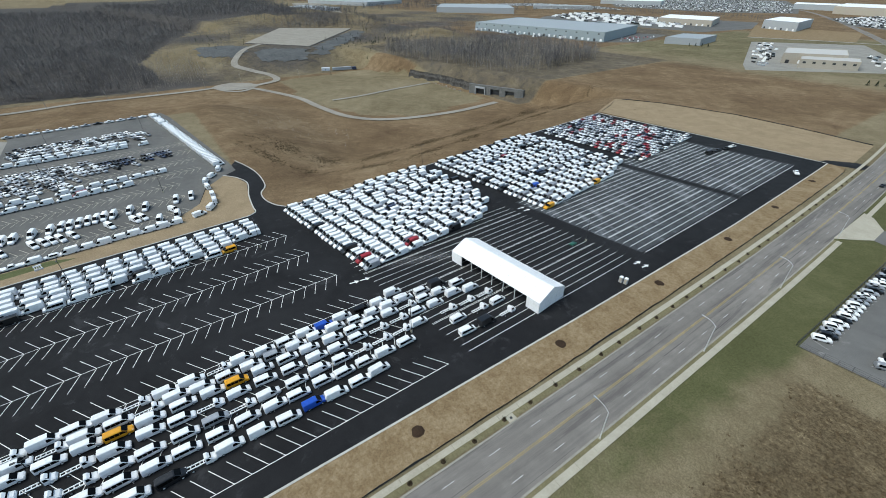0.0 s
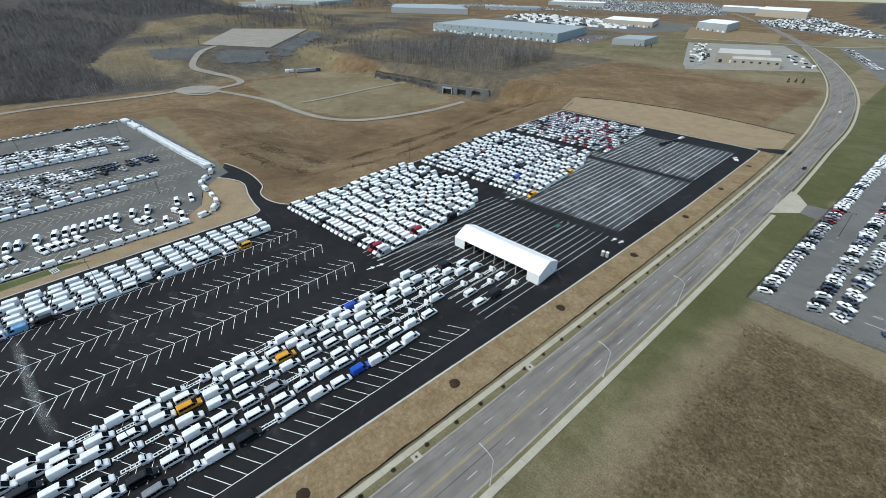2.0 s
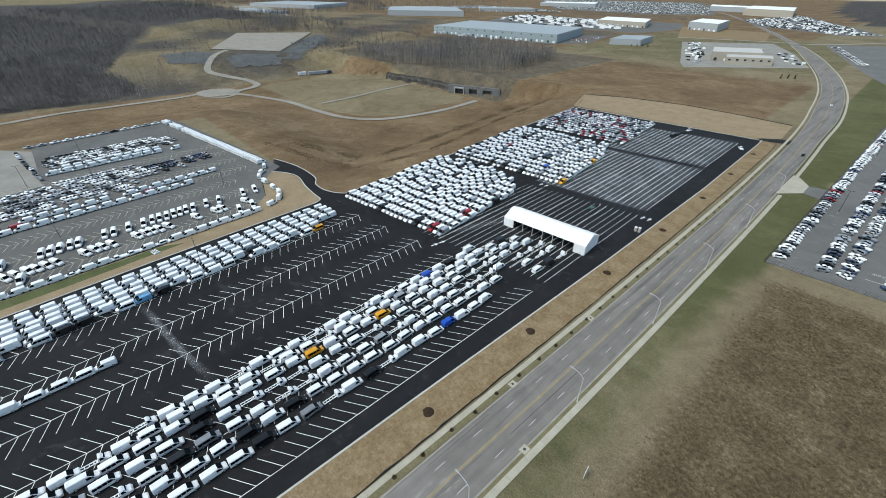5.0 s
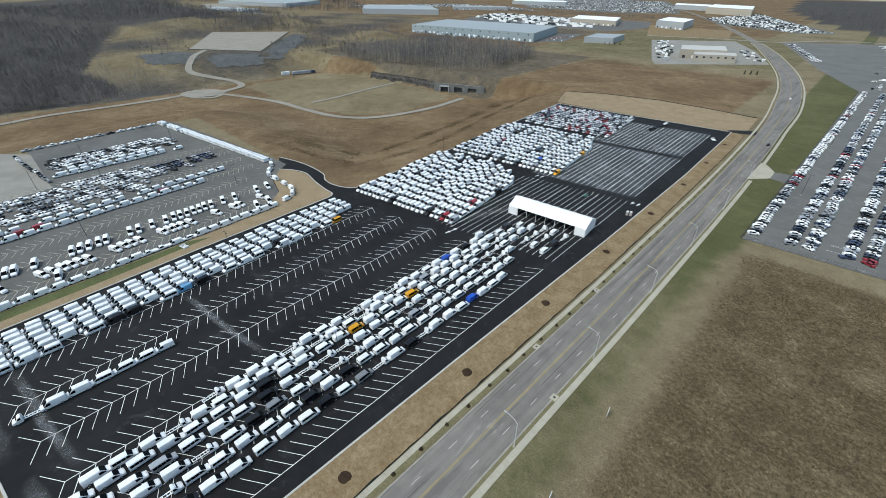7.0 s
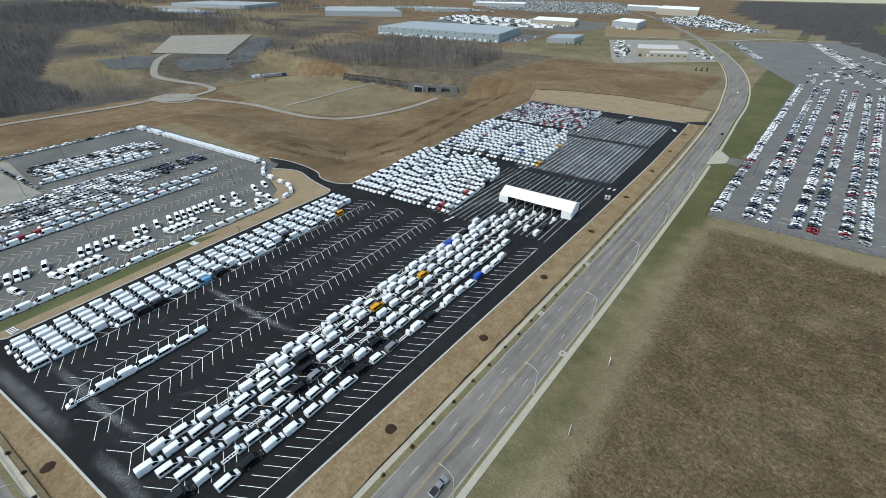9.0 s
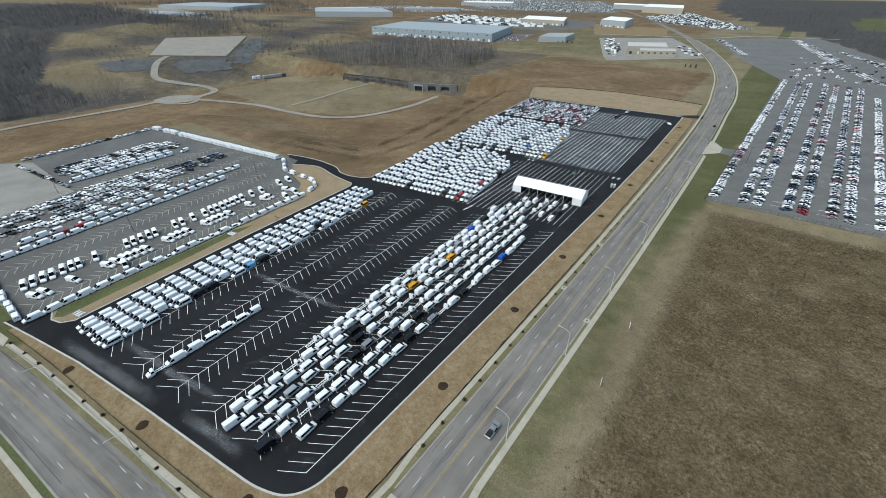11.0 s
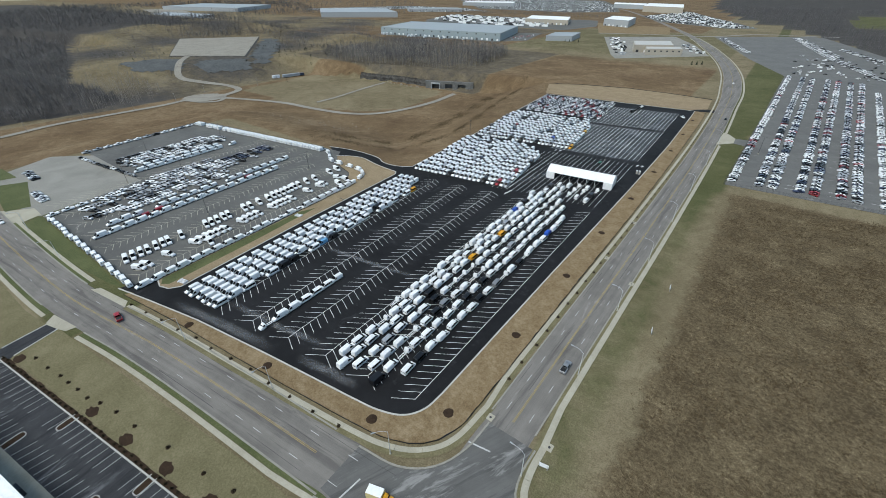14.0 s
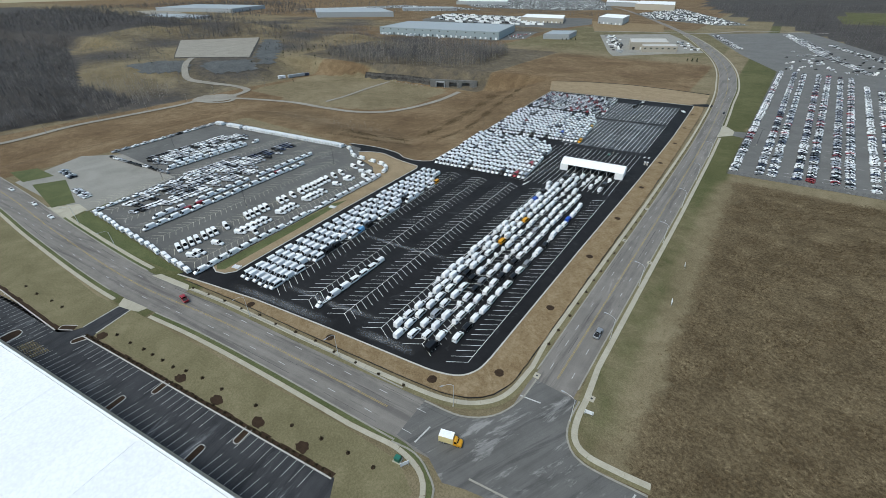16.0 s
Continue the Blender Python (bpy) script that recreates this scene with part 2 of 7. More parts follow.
class Geo:
    """Vertices, faces and material numbers gathered into one mesh."""

    def __init__(self):
        self.v, self.f, self.m = [], [], []

    def add(self, verts, faces, mat=0, at=None):
        n = len(self.v)
        self.v += [tuple(at @ Vector(p)) for p in verts] if at is not None else [tuple(p) for p in verts]
        self.f += [tuple(i + n for i in f) for f in faces]
        self.m += [mat] * len(faces)
        return self

    def box(self, x0, x1, y0, y1, z0, z1, mat=0, at=None, bottom=True, top=1.0):
        cx, cy = (x0 + x1) / 2, (y0 + y1) / 2
        u = lambda x, c: c + (x - c) * top
        v = [(x0, y0, z0), (x1, y0, z0), (x1, y1, z0), (x0, y1, z0),
             (u(x0, cx), u(y0, cy), z1), (u(x1, cx), u(y0, cy), z1), (u(x1, cx), u(y1, cy), z1), (u(x0, cx), u(y1, cy), z1)]
        f = [(4, 5, 6, 7), (0, 1, 5, 4), (1, 2, 6, 5), (2, 3, 7, 6), (3, 0, 4, 7)]
        return self.add(v, f + ([(3, 2, 1, 0)] if bottom else []), mat, at)

    def tube(self, p, q, r0, r1, n=8, mat=0, caps=True):
        p, q = Vector(p), Vector(q)
        rot = (q - p).to_track_quat("Z", "Y").to_matrix()
        ring = [(math.cos(2 * math.pi * i / n), math.sin(2 * math.pi * i / n)) for i in range(n)]
        v = [p + rot @ Vector((c * r0, s * r0, 0)) for c, s in ring] + [q + rot @ Vector((c * r1, s * r1, 0)) for c, s in ring]
        f = [(i, (i + 1) % n, n + (i + 1) % n, n + i) for i in range(n)]
        return self.add(v, f + ([tuple(range(n - 1, -1, -1)), tuple(range(n, 2 * n))] if caps else []), mat)

    def loft(self, rings, mat=0):
        n = len(rings[0])
        v = [p for r in rings for p in r]
        f = [(k * n + i, k * n + (i + 1) % n, (k + 1) * n + (i + 1) % n, (k + 1) * n + i) for k in range(len(rings) - 1) for i in range(n)]
        e = (len(rings) - 1) * n
        return self.add(v, f + [tuple(range(n - 1, -1, -1)), tuple(e + i for i in range(n))], mat)

    def mesh(self, name, mats):
        me = bpy.data.meshes.new(name)
        me.from_pydata(self.v, [], self.f)
        for m in mats:
            me.materials.append(m)
        if len(mats) > 1:
            me.polygons.foreach_set("material_index", self.m)
        me.update()
        return me


def part(name, geo, material, parent, label=""):
    ob = new(name, geo.mesh(name, material if isinstance(material, list) else [material]))
    ob.parent = parent
    return tagged(ob, label)


def thing(name, label, category, group="", at=None, kind=""):
    ob = tagged(new(name), label, category, group, kind)
    if at is not None:
        ob.matrix_world = at
    return ob


def solid(name, geo, mats, label, category="", kind="", group=""):
    return tagged(new(name, geo.mesh(name, mats if isinstance(mats, list) else [mats])), label, category, group, kind)


# ---- terrain ----


def smooth(u):
    u = min(max(u, 0.0), 1.0)
    return u * u * (3 - 2 * u)


def height(x, y):
    """The lots stand on a plateau; behind them a worked-out valley falls away and hills rise beyond."""
    d1 = math.hypot(max(-352 - x, 0), max(y - 50, 0))
    d2 = max(0.0, (-132 - 0.085 * (y - 50)) - x)
    v = -19 * smooth(min(d1, d2) / 95) * (1 - smooth((y - 326 - 0.2 * min(0, x + 390) - 0.25 * max(0, x + 330)) / 22))
    z = v + 24 * smooth((-560 - x) / 170) * (0.45 + 0.55 * smooth((y - 150) / 250)) * (1 - smooth((y - 500) / 90))
    return z + (1 - z) * (1 - smooth((math.hypot(x + 845, y - 304) - 190) / 110))


def dist_to(poly, x, y):
    best = 1e9
    for (ax, ay), (bx, by) in zip(poly, poly[1:]):
        dx, dy = bx - ax, by - ay
        s = min(max(((x - ax) * dx + (y - ay) * dy) / (dx * dx + dy * dy), 0), 1)
        best = min(best, math.hypot(x - ax - s * dx, y - ay - s * dy))
    return best


def inside(poly, x, y):
    c = False
    for (ax, ay), (bx, by) in zip(poly, poly[1:] + poly[:1]):
        if (ay > y) != (by > y) and x < ax + (y - ay) * (bx - ax) / (by - ay):
            c = not c
    return c


# ---- the ground sheet ----
LOWER_FIELD = [(-528, 165), (-540, 292), (-417, 335), (-300, 318), (-285, 226), (-314, 181), (-389, 158)]
WEST_WOOD = [(-3000, -900), (-560, -900), (-565, -60), (-562, 0), (-585, 44), (-640, 40), (-703, 25), (-867, 76), (-1000, 110), (-1165, 150), (-1250, 200), (-1243, 283), (-1130, 400), (-1500, 480), (-3000, 560)]
EAST_WOOD = [(180, 770), (146, 985), (56, 1330), (-105, 1710), (-305, 2530), (-500, 4300), (3500, 4300), (3500, 700), (420, 560)]
GREEN_FIELD = [(175, 1900), (320, 2200), (1100, 2100), (900, 1300), (250, 1420), (172, 1510)]


def axis(lo, hi, step, far):
    a = list(np.arange(lo, hi + step, step))
    s = step
    while a[-1] < far:
        s *= 1.16
        a.append(a[-1] + s)
    s = step
    while a[0] > -far:
        s *= 1.16
        a.insert(0, a[0] - s)
    return a


def cover(x, y):
    dark = green = brown = wood = 0.0
    if x > 30 and -110 < y < 138:
        dark = smooth((x - 35.5 - 0.02 * y) / 13) * smooth((136 - y) / 10)
    if 22 < x < 42:
        green = (0.52 + 0.3 * smooth((y - 60) / 70)) * (1 - smooth((x - 34) / 8) * (1 - smooth((y - 120) / 20)))
    if x > 15 and 260 < y < 700:
        green = 0.9
    if x < -128 and y > 48 and x > -345 or (x < -338 and y > -128):
        brown = 1.0
    if -250 < x < -120 and -135 < y < -95:
        green = 0.95
    if x < -132 and y > 300:
        brown = max(brown, 1 - smooth((x + 190) / 60))
    if inside(LOWER_FIELD, x, y):
        brown, green = 0.0, 0.28
    if -400 < x < -20 and 320 < y < 1100:
        brown, green = 0.85 * (1 - smooth((y - 520) / 140)), 0.05 + 0.42 * smooth((y - 560) / 120)
    if inside(WEST_WOOD, x, y) or (inside(EAST_WOOD, x, y) and not inside(GREEN_FIELD, x, y)):
        wood = 1.0
    if inside(GREEN_FIELD, x, y):
        green = 1.0
    if -1300 < x < -545 and y < 330 or -1500 < x < -430 and 330 <= y < 1000:
        wood = max(wood, 0.45 + 0.14 * math.sin(x * 0.021 + y * 0.013) + 0.1 * math.sin(y * 0.033 - x * 0.011))
    if -620 < x < -262 and 322 < y < 600:
        wood, brown = max(wood, 0.52), min(brown, 0.4)
    if x < -545 and y < 330:
        brown = 0.36
    if x < -430 and 330 <= y < 1000:
        brown = min(brown, 0.42)
    if -560 < x < -345 and y < 150:
        wood = max(wood, 0.28)
    if x < -430 and y > 560 and y < 780 and x > -1000:
        brown = 0.8
    if y < -125 and x > -20:
        green = 0.2
    return dark, green, brown, wood


xs, ys = axis(-760, 250, 7, 4600), axis(-210, 470, 7, 4600)
gv = [(x, y, height(x, y) - 0.04) for y in ys for x in xs]
nx = len(xs)
gf = [(j * nx + i, j * nx + i + 1, (j + 1) * nx + i + 1, (j + 1) * nx + i) for j in range(len(ys) - 1) for i in range(nx - 1)]
gm = bpy.data.meshes.new("ground")
gm.from_pydata(gv, [], gf)
lay = gm.color_attributes.new("cover", "FLOAT_COLOR", "POINT")
lay.data.foreach_set("color", np.array([cover(x, y) for x, y, _ in gv], dtype=np.float32).ravel())
gm.polygons.foreach_set("use_smooth", [True] * len(gf))

mg, nt, b = blank("dry_winter_grassland", 1.0)
b.inputs["Specular IOR Level"].default_value = 0.05
p = world_pos(nt)
att = nt.nodes.new("ShaderNodeVertexColor")
att.layer_name = "cover"
sep = nt.nodes.new("ShaderNodeSeparateColor")
nt.links.new(att.outputs["Color"], sep.inputs[0])
fine, midn, broad = noise_tex(nt, 0.9, 7, 0.78, p), noise_tex(nt, 0.11, 6, 0.7, p, 0.7), noise_tex(nt, 0.016, 6, 0.62, p, 0.5)
blotch = noise_tex(nt, 0.085, 9, 0.78, p, 0.25)


def edge(w, amount=0.9):
    a = nt.nodes.new("ShaderNodeMath")
    a.operation = "MULTIPLY_ADD"
    nt.links.new(blotch, a.inputs[0])
    a.inputs[1].default_value = amount
    nt.links.new(w, a.inputs[2])
    r = nt.nodes.new("ShaderNodeMapRange")
    r.interpolation_type = "SMOOTHSTEP"
    r.inputs[1].default_value, r.inputs[2].default_value = 0.5 + amount * 0.5 - 0.22, 0.5 + amount * 0.5 + 0.22
    nt.links.new(a.outputs[0], r.inputs[0])
    return r.outputs[0]


both = mix(nt, 0.5, fine, midn)
wide = mix(nt, 0.4, both, broad)
base = ramp(nt, wide, [(0.38, (0.12, 0.097, 0.057)), (0.5, (0.172, 0.141, 0.087)), (0.62, (0.235, 0.195, 0.126))])
darkc = ramp(nt, mix(nt, 0.42, fine, blotch), [(0.40, (0.056, 0.042, 0.025)), (0.48, (0.094, 0.071, 0.042)), (0.54, (0.131, 0.101, 0.060)), (0.61, (0.205, 0.163, 0.100))])
greenc = ramp(nt, wide, [(0.38, (0.064, 0.067, 0.029)), (0.5, (0.090, 0.091, 0.042)), (0.62, (0.128, 0.123, 0.063))])
brownc = ramp(nt, wide, [(0.38, (0.088, 0.058, 0.034)), (0.5, (0.150, 0.104, 0.060)), (0.62, (0.225, 0.165, 0.102))])
woodc = ramp(nt, wide, [(0.36, (0.040, 0.037, 0.036)), (0.64, (0.088, 0.080, 0.074))])
c = mix(nt, edge(sep.outputs[2]), base, brownc)
c = mix(nt, edge(sep.outputs[1], 0.7), c, greenc)
c = mix(nt, edge(sep.outputs[0], 2.0), c, darkc)
c = mix(nt, edge(att.outputs["Alpha"], 0.6), c, woodc)
tuft = ramp(nt, noise_tex(nt, 2.4, 5, 0.82, p), [(0.40, (0.76, 0.75, 0.73)), (0.5, (0.99, 0.99, 0.99)), (0.60, (1.2, 1.19, 1.18))])
c = mix(nt, 1.0, c, tuft, "MULTIPLY")
nt.links.new(c, b.inputs["Base Color"])
bump(nt, b, fine, 0.6, 0.25)
gm.materials.append(mg)
tagged(new("ground", gm), "dry winter grassland with brown and green patches", "ground", kind="structure")

# ---- flat areas and ribbons ----


def sheet(name, poly, z, mat, label, category="pavement", kind="structure", parent=None):
    bm = bmesh.new()
    bm.faces.new([bm.verts.new((x, y, z)) for x, y in poly])
    bmesh.ops.triangulate(bm, faces=bm.faces[:])
    bmesh.ops.recalc_face_normals(bm, faces=bm.faces[:])
    if sum(f.normal.z for f in bm.faces) < 0:
        bmesh.ops.reverse_faces(bm, faces=bm.faces[:])
    me = bpy.data.meshes.new(name)
    bm.to_mesh(me)
    bm.free()
    me.materials.append(mat)
    ob = new(name, me)
    if parent:
        ob.parent = parent
        return ob
    return tagged(ob, label, category, kind=kind)


def curve(points, step=6.0):
    """Points along a smooth line through the given ones."""
    P = [Vector(q) for q in points]
    P = [2 * P[0] - P[1]] + P + [2 * P[-1] - P[-2]]
    out = []
    for i in range(1, len(P) - 2):
        n = max(1, int((P[i + 1] - P[i]).length / step))
        for k in range(n):
            t = k / n
            out.append(0.5 * ((2 * P[i]) + (P[i + 1] - P[i - 1]) * t + (2 * P[i - 1] - 5 * P[i] + 4 * P[i + 1] - P[i + 2]) * t * t
                              + (3 * P[i] - P[i - 1] - 3 * P[i + 1] + P[i + 2]) * t ** 3))
    return [tuple(q) for q in out] + [tuple(P[-2])]


def offset(line, d):
    """The line moved sideways by d, a number or a function of the place."""
    out = []
    for i, (x, y) in enumerate(line):
        w = d(x, y) if callable(d) else d
        a, c = line[max(i - 1, 0)], line[min(i + 1, len(line) - 1)]
        dx, dy = c[0] - a[0], c[1] - a[1]
        n = math.hypot(dx, dy) or 1
        out.append((x + dy / n * w, y - dx / n * w))
    return out


def ribbon(geo, line, d0, d1, z0, z1=None, mat=0, follow=False):
    """A strip between two offsets (to the right) of a line; z1 gives it upright sides."""
    a, c = offset(line, d0), offset(line, d1)
    h = (lambda q: height(*q)) if follow else (lambda q: 0.0)
    n = len(line)
    top = z0 if z1 is None else z1
    v = [(x, y, h((x, y)) + top) for x, y in a] + [(x, y, h((x, y)) + top) for x, y in c]
    f = [(i, n + i, n + i + 1, i + 1) for i in range(n - 1)]
    if z1 is not None:
        v += [(x, y, h((x, y)) + z0) for x, y in a] + [(x, y, h((x, y)) + z0) for x, y in c]
        f += [(2 * n + i, i, i + 1, 2 * n + i + 1) for i in range(n - 1)]
        f += [(3 * n + i + 1, n + i + 1, n + i, 3 * n + i) for i in range(n - 1)]
        f += [(0, 2 * n, 3 * n, n), (n - 1, 2 * n - 1, 4 * n - 1, 3 * n - 1)]
    geo.add(v, f, mat)
    return geo


def bar(geo, p, q, w, z, mat=0):
    (x0, y0), (x1, y1) = p, q
    n = math.hypot(x1 - x0, y1 - y0)
    dx, dy = (y1 - y0) / n * w / 2, -(x1 - x0) / n * w / 2
    geo.add([(x0 - dx, y0 - dy, z), (x0 + dx, y0 + dy, z), (x1 + dx, y1 + dy, z), (x1 - dx, y1 - dy, z)], [(0, 1, 2, 3)], mat)


def lerp(a, c, s):
    return tuple(u + (w - u) * s for u, w in zip(a, c))


def stuff(name, geo, mat, label, category):
    return solid(name, geo, mat, label, category, "stuff")


# main lot: near edges, rounded corner by the crossroads, far edge
CORNER = curve([(-26.5, -92.8), (-17.5, -91.2), (-10.5, -88.2), (-7.0, -83.0), (-6.2, -76.0)], 1.5)
RIGHT_KERB = CORNER + [(-5.7, 0), (-4.4, 100), (-4.2, 200), (-6.4, 300), (-7.0, 316)]
FRONT_KERB = [(-137.5, -112.6), (-119, -108.4), (-95, -103.2), (-60, -97.6), (-26.5, -92.8)]
LEFT_KERB = curve([(-128.6, 54.0), (-133.5, 126), (-137.5, 170), (-148.5, 302)], 8)
CONNECT_OUT = curve([(-203, 48), (-190, 51.5), (-175, 53.5), (-158, 52.5), (-150, 48.5), (-141, 48.0), (-133, 50.5), (-128.6, 54)], 2)
CONNECT_IN = curve([(-184, 38), (-176, 43.5), (-166, 46), (-151, 43), (-138, 41.5), (-131, 41), (-128.6, 37)], 2)
STRIP_KERB = [(-128.6, 37), (-124.6, -30), (-119.4, -92), (-118.8, -97.5), (-121.5, -101.2), (-126, -102.6), (-131, -101.2)]
FAR_KERB = [(-7.0, 316), (-60, 311), (-148.5, 302)]
main_poly = FRONT_KERB + CORNER[1:] + RIGHT_KERB[len(CORNER):] + FAR_KERB[1:2] + LEFT_KERB[::-1] + CONNECT_OUT[::-1][1:] + CONNECT_IN + STRIP_KERB[1:] + [(-136, -106)]
sheet("parking_lot", main_poly, 0.0, M["asphalt_new"], "fresh black asphalt parking lot with painted white bays", "parking lot")

LEFT_LOT = [(-136, -110.5), (-236, -112), (-247, -62), (-322, -63), (-337, -66), (-348, 24), (-330, 28.5), (-201, 44.5), (-188, 45), (-183, 38), (-172, 27.5), (-154, 22), (-142, 10),
            (-139, -8), (-135, -30), (-131.5, -98)]
sheet("parking_lot", LEFT_LOT, 0.004, M["asphalt_old"], "weathered grey asphalt lot with faded herringbone bays", "parking lot")
PAD = [(-247, -62), (-322, -63), (-343, -82), (-322, -124), (-280, -121), (-238, -113)]
sheet("concrete_yard", PAD, 0.0, M["concrete_pad"], "stained pale concrete yard beside the grey lot", "pavement")
GRASS_STRIP = [(-130.8, -101), (-126, -102.2), (-121.9, -100.9), (-119.2, -97.3), (-119.9, -92), (-125, -30), (-129, 37), (-131, 40.6), (-138, 41.1), (-140, 24), (-142, 8), (-139, -8), (-135, -30)]
sheet("grass_strip", GRASS_STRIP, 0.12, M["sand"], "straw-covered strip between two parking lots", "grass")
sheet("grass_strip", [(-130.4, -99.5), (-127, -101.4), (-124.4, -99.6), (-127.2, -60), (-131.2, -22), (-134.4, -30)], 0.125, M["lawn"], "green grass edge of the strip between the lots", "grass")
ISLAND = [(-140, 24), (-138, 41.1), (-151, 42.6), (-166, 45.6), (-176, 43.1), (-183, 38), (-172, 28), (-154, 22.2), (-142, 10)]
sheet("traffic_island", ISLAND, 0.10, M["sand"], "sandy gravel island at the lot entrance", "island")

# straw strips along the two roads
STRAW_R = offset(RIGHT_KERB, 0.35)
FENCE_LINE = curve([(-131, -113.2), (-100, -108.6), (-60, -103.8), (-21, -98.6), (-8, -95.8), (-0.5, -91.5), (3.6, -84), (4.8, -70), (5.2, 0), (5.9, 100), (5.2, 200), (3.4, 296), (1, 316)], 4)
poly = [(-131, -110.8)] + [(x, y - 0.4) for x, y in FRONT_KERB[1:-1]] + STRAW_R + FENCE_LINE[::-1]
sheet("straw_strip", poly, 0.10, M["straw"], "brown straw-mulched strip around the black lot", "grass")
sheet("straw_strip", [(-7.2, 317.5), (2, 318), (-1, 375), (-40, 380.5), (-85, 382), (-138, 370), (-170, 353), (-152, 306), (-60, 313)], 0.02, M["sand"], "pale straw-covered ground behind the black lot", "grass")

sheet("driveway", [(-12, 314), (-9, 321.5), (2, 330), (7.8, 330), (8.2, 320), (0, 317.5), (-6, 312)], 0.035, M["asphalt_new"], "short black asphalt drive from the lot to the road", "driveway")

# kerbs of the main lot
kerb = thing("kerb", "pale concrete kerb round the black parking lot", "kerb", kind="structure")
for line in (FRONT_KERB[:-1] + RIGHT_KERB, FAR_KERB, LEFT_KERB, CONNECT_OUT, CONNECT_IN + STRIP_KERB[1:]):
    part("kerb_run", ribbon(Geo(), line, -0.1, 0.42, -0.02, 0.16), M["kerb"], kerb)
part("kerb_run", ribbon(Geo(), offset(LEFT_LOT[1:] + LEFT_LOT[:1], 0)[0:2], -0.2, 0.2, 0, 0.16), M["kerb"], kerb)

# ---- roads ----
EAST_ROAD = curve([(14.6, -104), (15.1, -60), (15.9, 0), (16.7, 50), (17.2, 100), (17.6, 180), (16.9, 250), (14.5, 340), (9.6, 435), (-6, 565), (-39, 715), (-107, 945), (-202, 1200), (-381, 1630), (-621, 2127), (-842, 2404)], 10)
FRONT_ROAD = curve([(-700, -165), (-420, -140), (-302, -132.5), (-227, -130.6), (-150, -126.5), (-97, -118.2), (-62, -113.8), (-21, -109.6), (0, -107.2), (46, -100.5), (200, -78), (700, 10)], 6)


def between(line, y0, y1):
    return [q for q in line if y0 <= q[1] <= y1]


def along(line, x0, x1):
    return [q for q in line if x0 <= q[0] <= x1]


def wider(d):
    """The road broadens by a turning lane in the bend."""
    return lambda x, y: d + math.copysign(2.6, d) * smooth((y - 330) / 130) * (1 - smooth((y - 800) / 200))


g = ribbon(Geo(), EAST_ROAD, wider(-6.6), wider(6.6), 0.012)
solid("road", g, M["asphalt_road"], "worn grey four-lane asphalt road with faint seams", "road", "structure")
g = ribbon(Geo(), FRONT_ROAD, -7.4, 7.4, 0.006)
solid("road", g, M["asphalt_front"], "worn grey asphalt road past the lot entrances", "road", "structure")
# widened mouth of the crossroads
mouth = curve([(-13.5, -101.8), (-2, -99.8), (5.5, -94.5), (9.2, -86), (10.0, -76)], 2) + [(23.2, -76)] + curve([(23.2, -84), (25.2, -90), (31, -93.6), (46, -92.5)], 2) + [(46, -108), (10, -116), (4.4, -118), (-2.6, -114.6), (-13, -114.8)]
sheet("road", mouth, 0.017, M["asphalt_junction"], "patched asphalt of the road junction", "road")

g = Geo()
for k in range(0, 140):
    y = -69.5 + 12.15 * k
    if y > 900:
        break
    for d in (-3.5, 3.5):
        seg = between(EAST_ROAD, y - 12, y + 14)
        if len(seg) > 1:
            o = offset(seg, d)
            a = min(o, key=lambda q: abs(q[1] - y))
            i = o.index(a)
            c = o[min(i + 1, len(o) - 1)] if i + 1 < len(o) else o[i - 1]
            n = math.hypot(c[0] - a[0], c[1] - a[1]) or 1
            ux, uy = (c[0] - a[0]) / n, (c[1] - a[1]) / n
            s = (y - a[1]) / (uy or 1)
            q = (a[0] + ux * s, a[1] + uy * s)
            bar(g, q, (q[0] + ux * 3.0, q[1] + uy * 3.0), 0.16, 0.026)
for k in range(60):
    x = -330 + 12.15 * k
    if -14 < x < 40 or x > 300:
        continue
    for d in (-3.7, 3.7):
        o = offset(along(FRONT_ROAD, x - 14, x + 16), d)
        a = min(o, key=lambda q: abs(q[0] - x))
        c = o[min(o.index(a) + 1, len(o) - 1)]
        n = math.hypot(c[0] - a[0], c[1] - a[1]) or 1
        bar(g, a, (a[0] + (c[0] - a[0]) / n * 3, a[1] + (c[1] - a[1]) / n * 3), 0.16, 0.026)
stuff("lane_dashes", g, M["line_worn"], "white dashed lane markings on the roads", "road marking")
g = Geo()
for d in (-0.18, 0.18):
    ribbon(g, between(EAST_ROAD, -74, 1500), d - 0.06, d + 0.06, 0.026)
    ribbon(g, along(FRONT_ROAD, -600, -16), d - 0.06, d + 0.06, 0.026)
    ribbon(g, along(FRONT_ROAD, 46, 400), d - 0.06, d + 0.06, 0.026)
stuff("centre_line", g, M["yellow"], "faded double yellow centre line", "road marking")
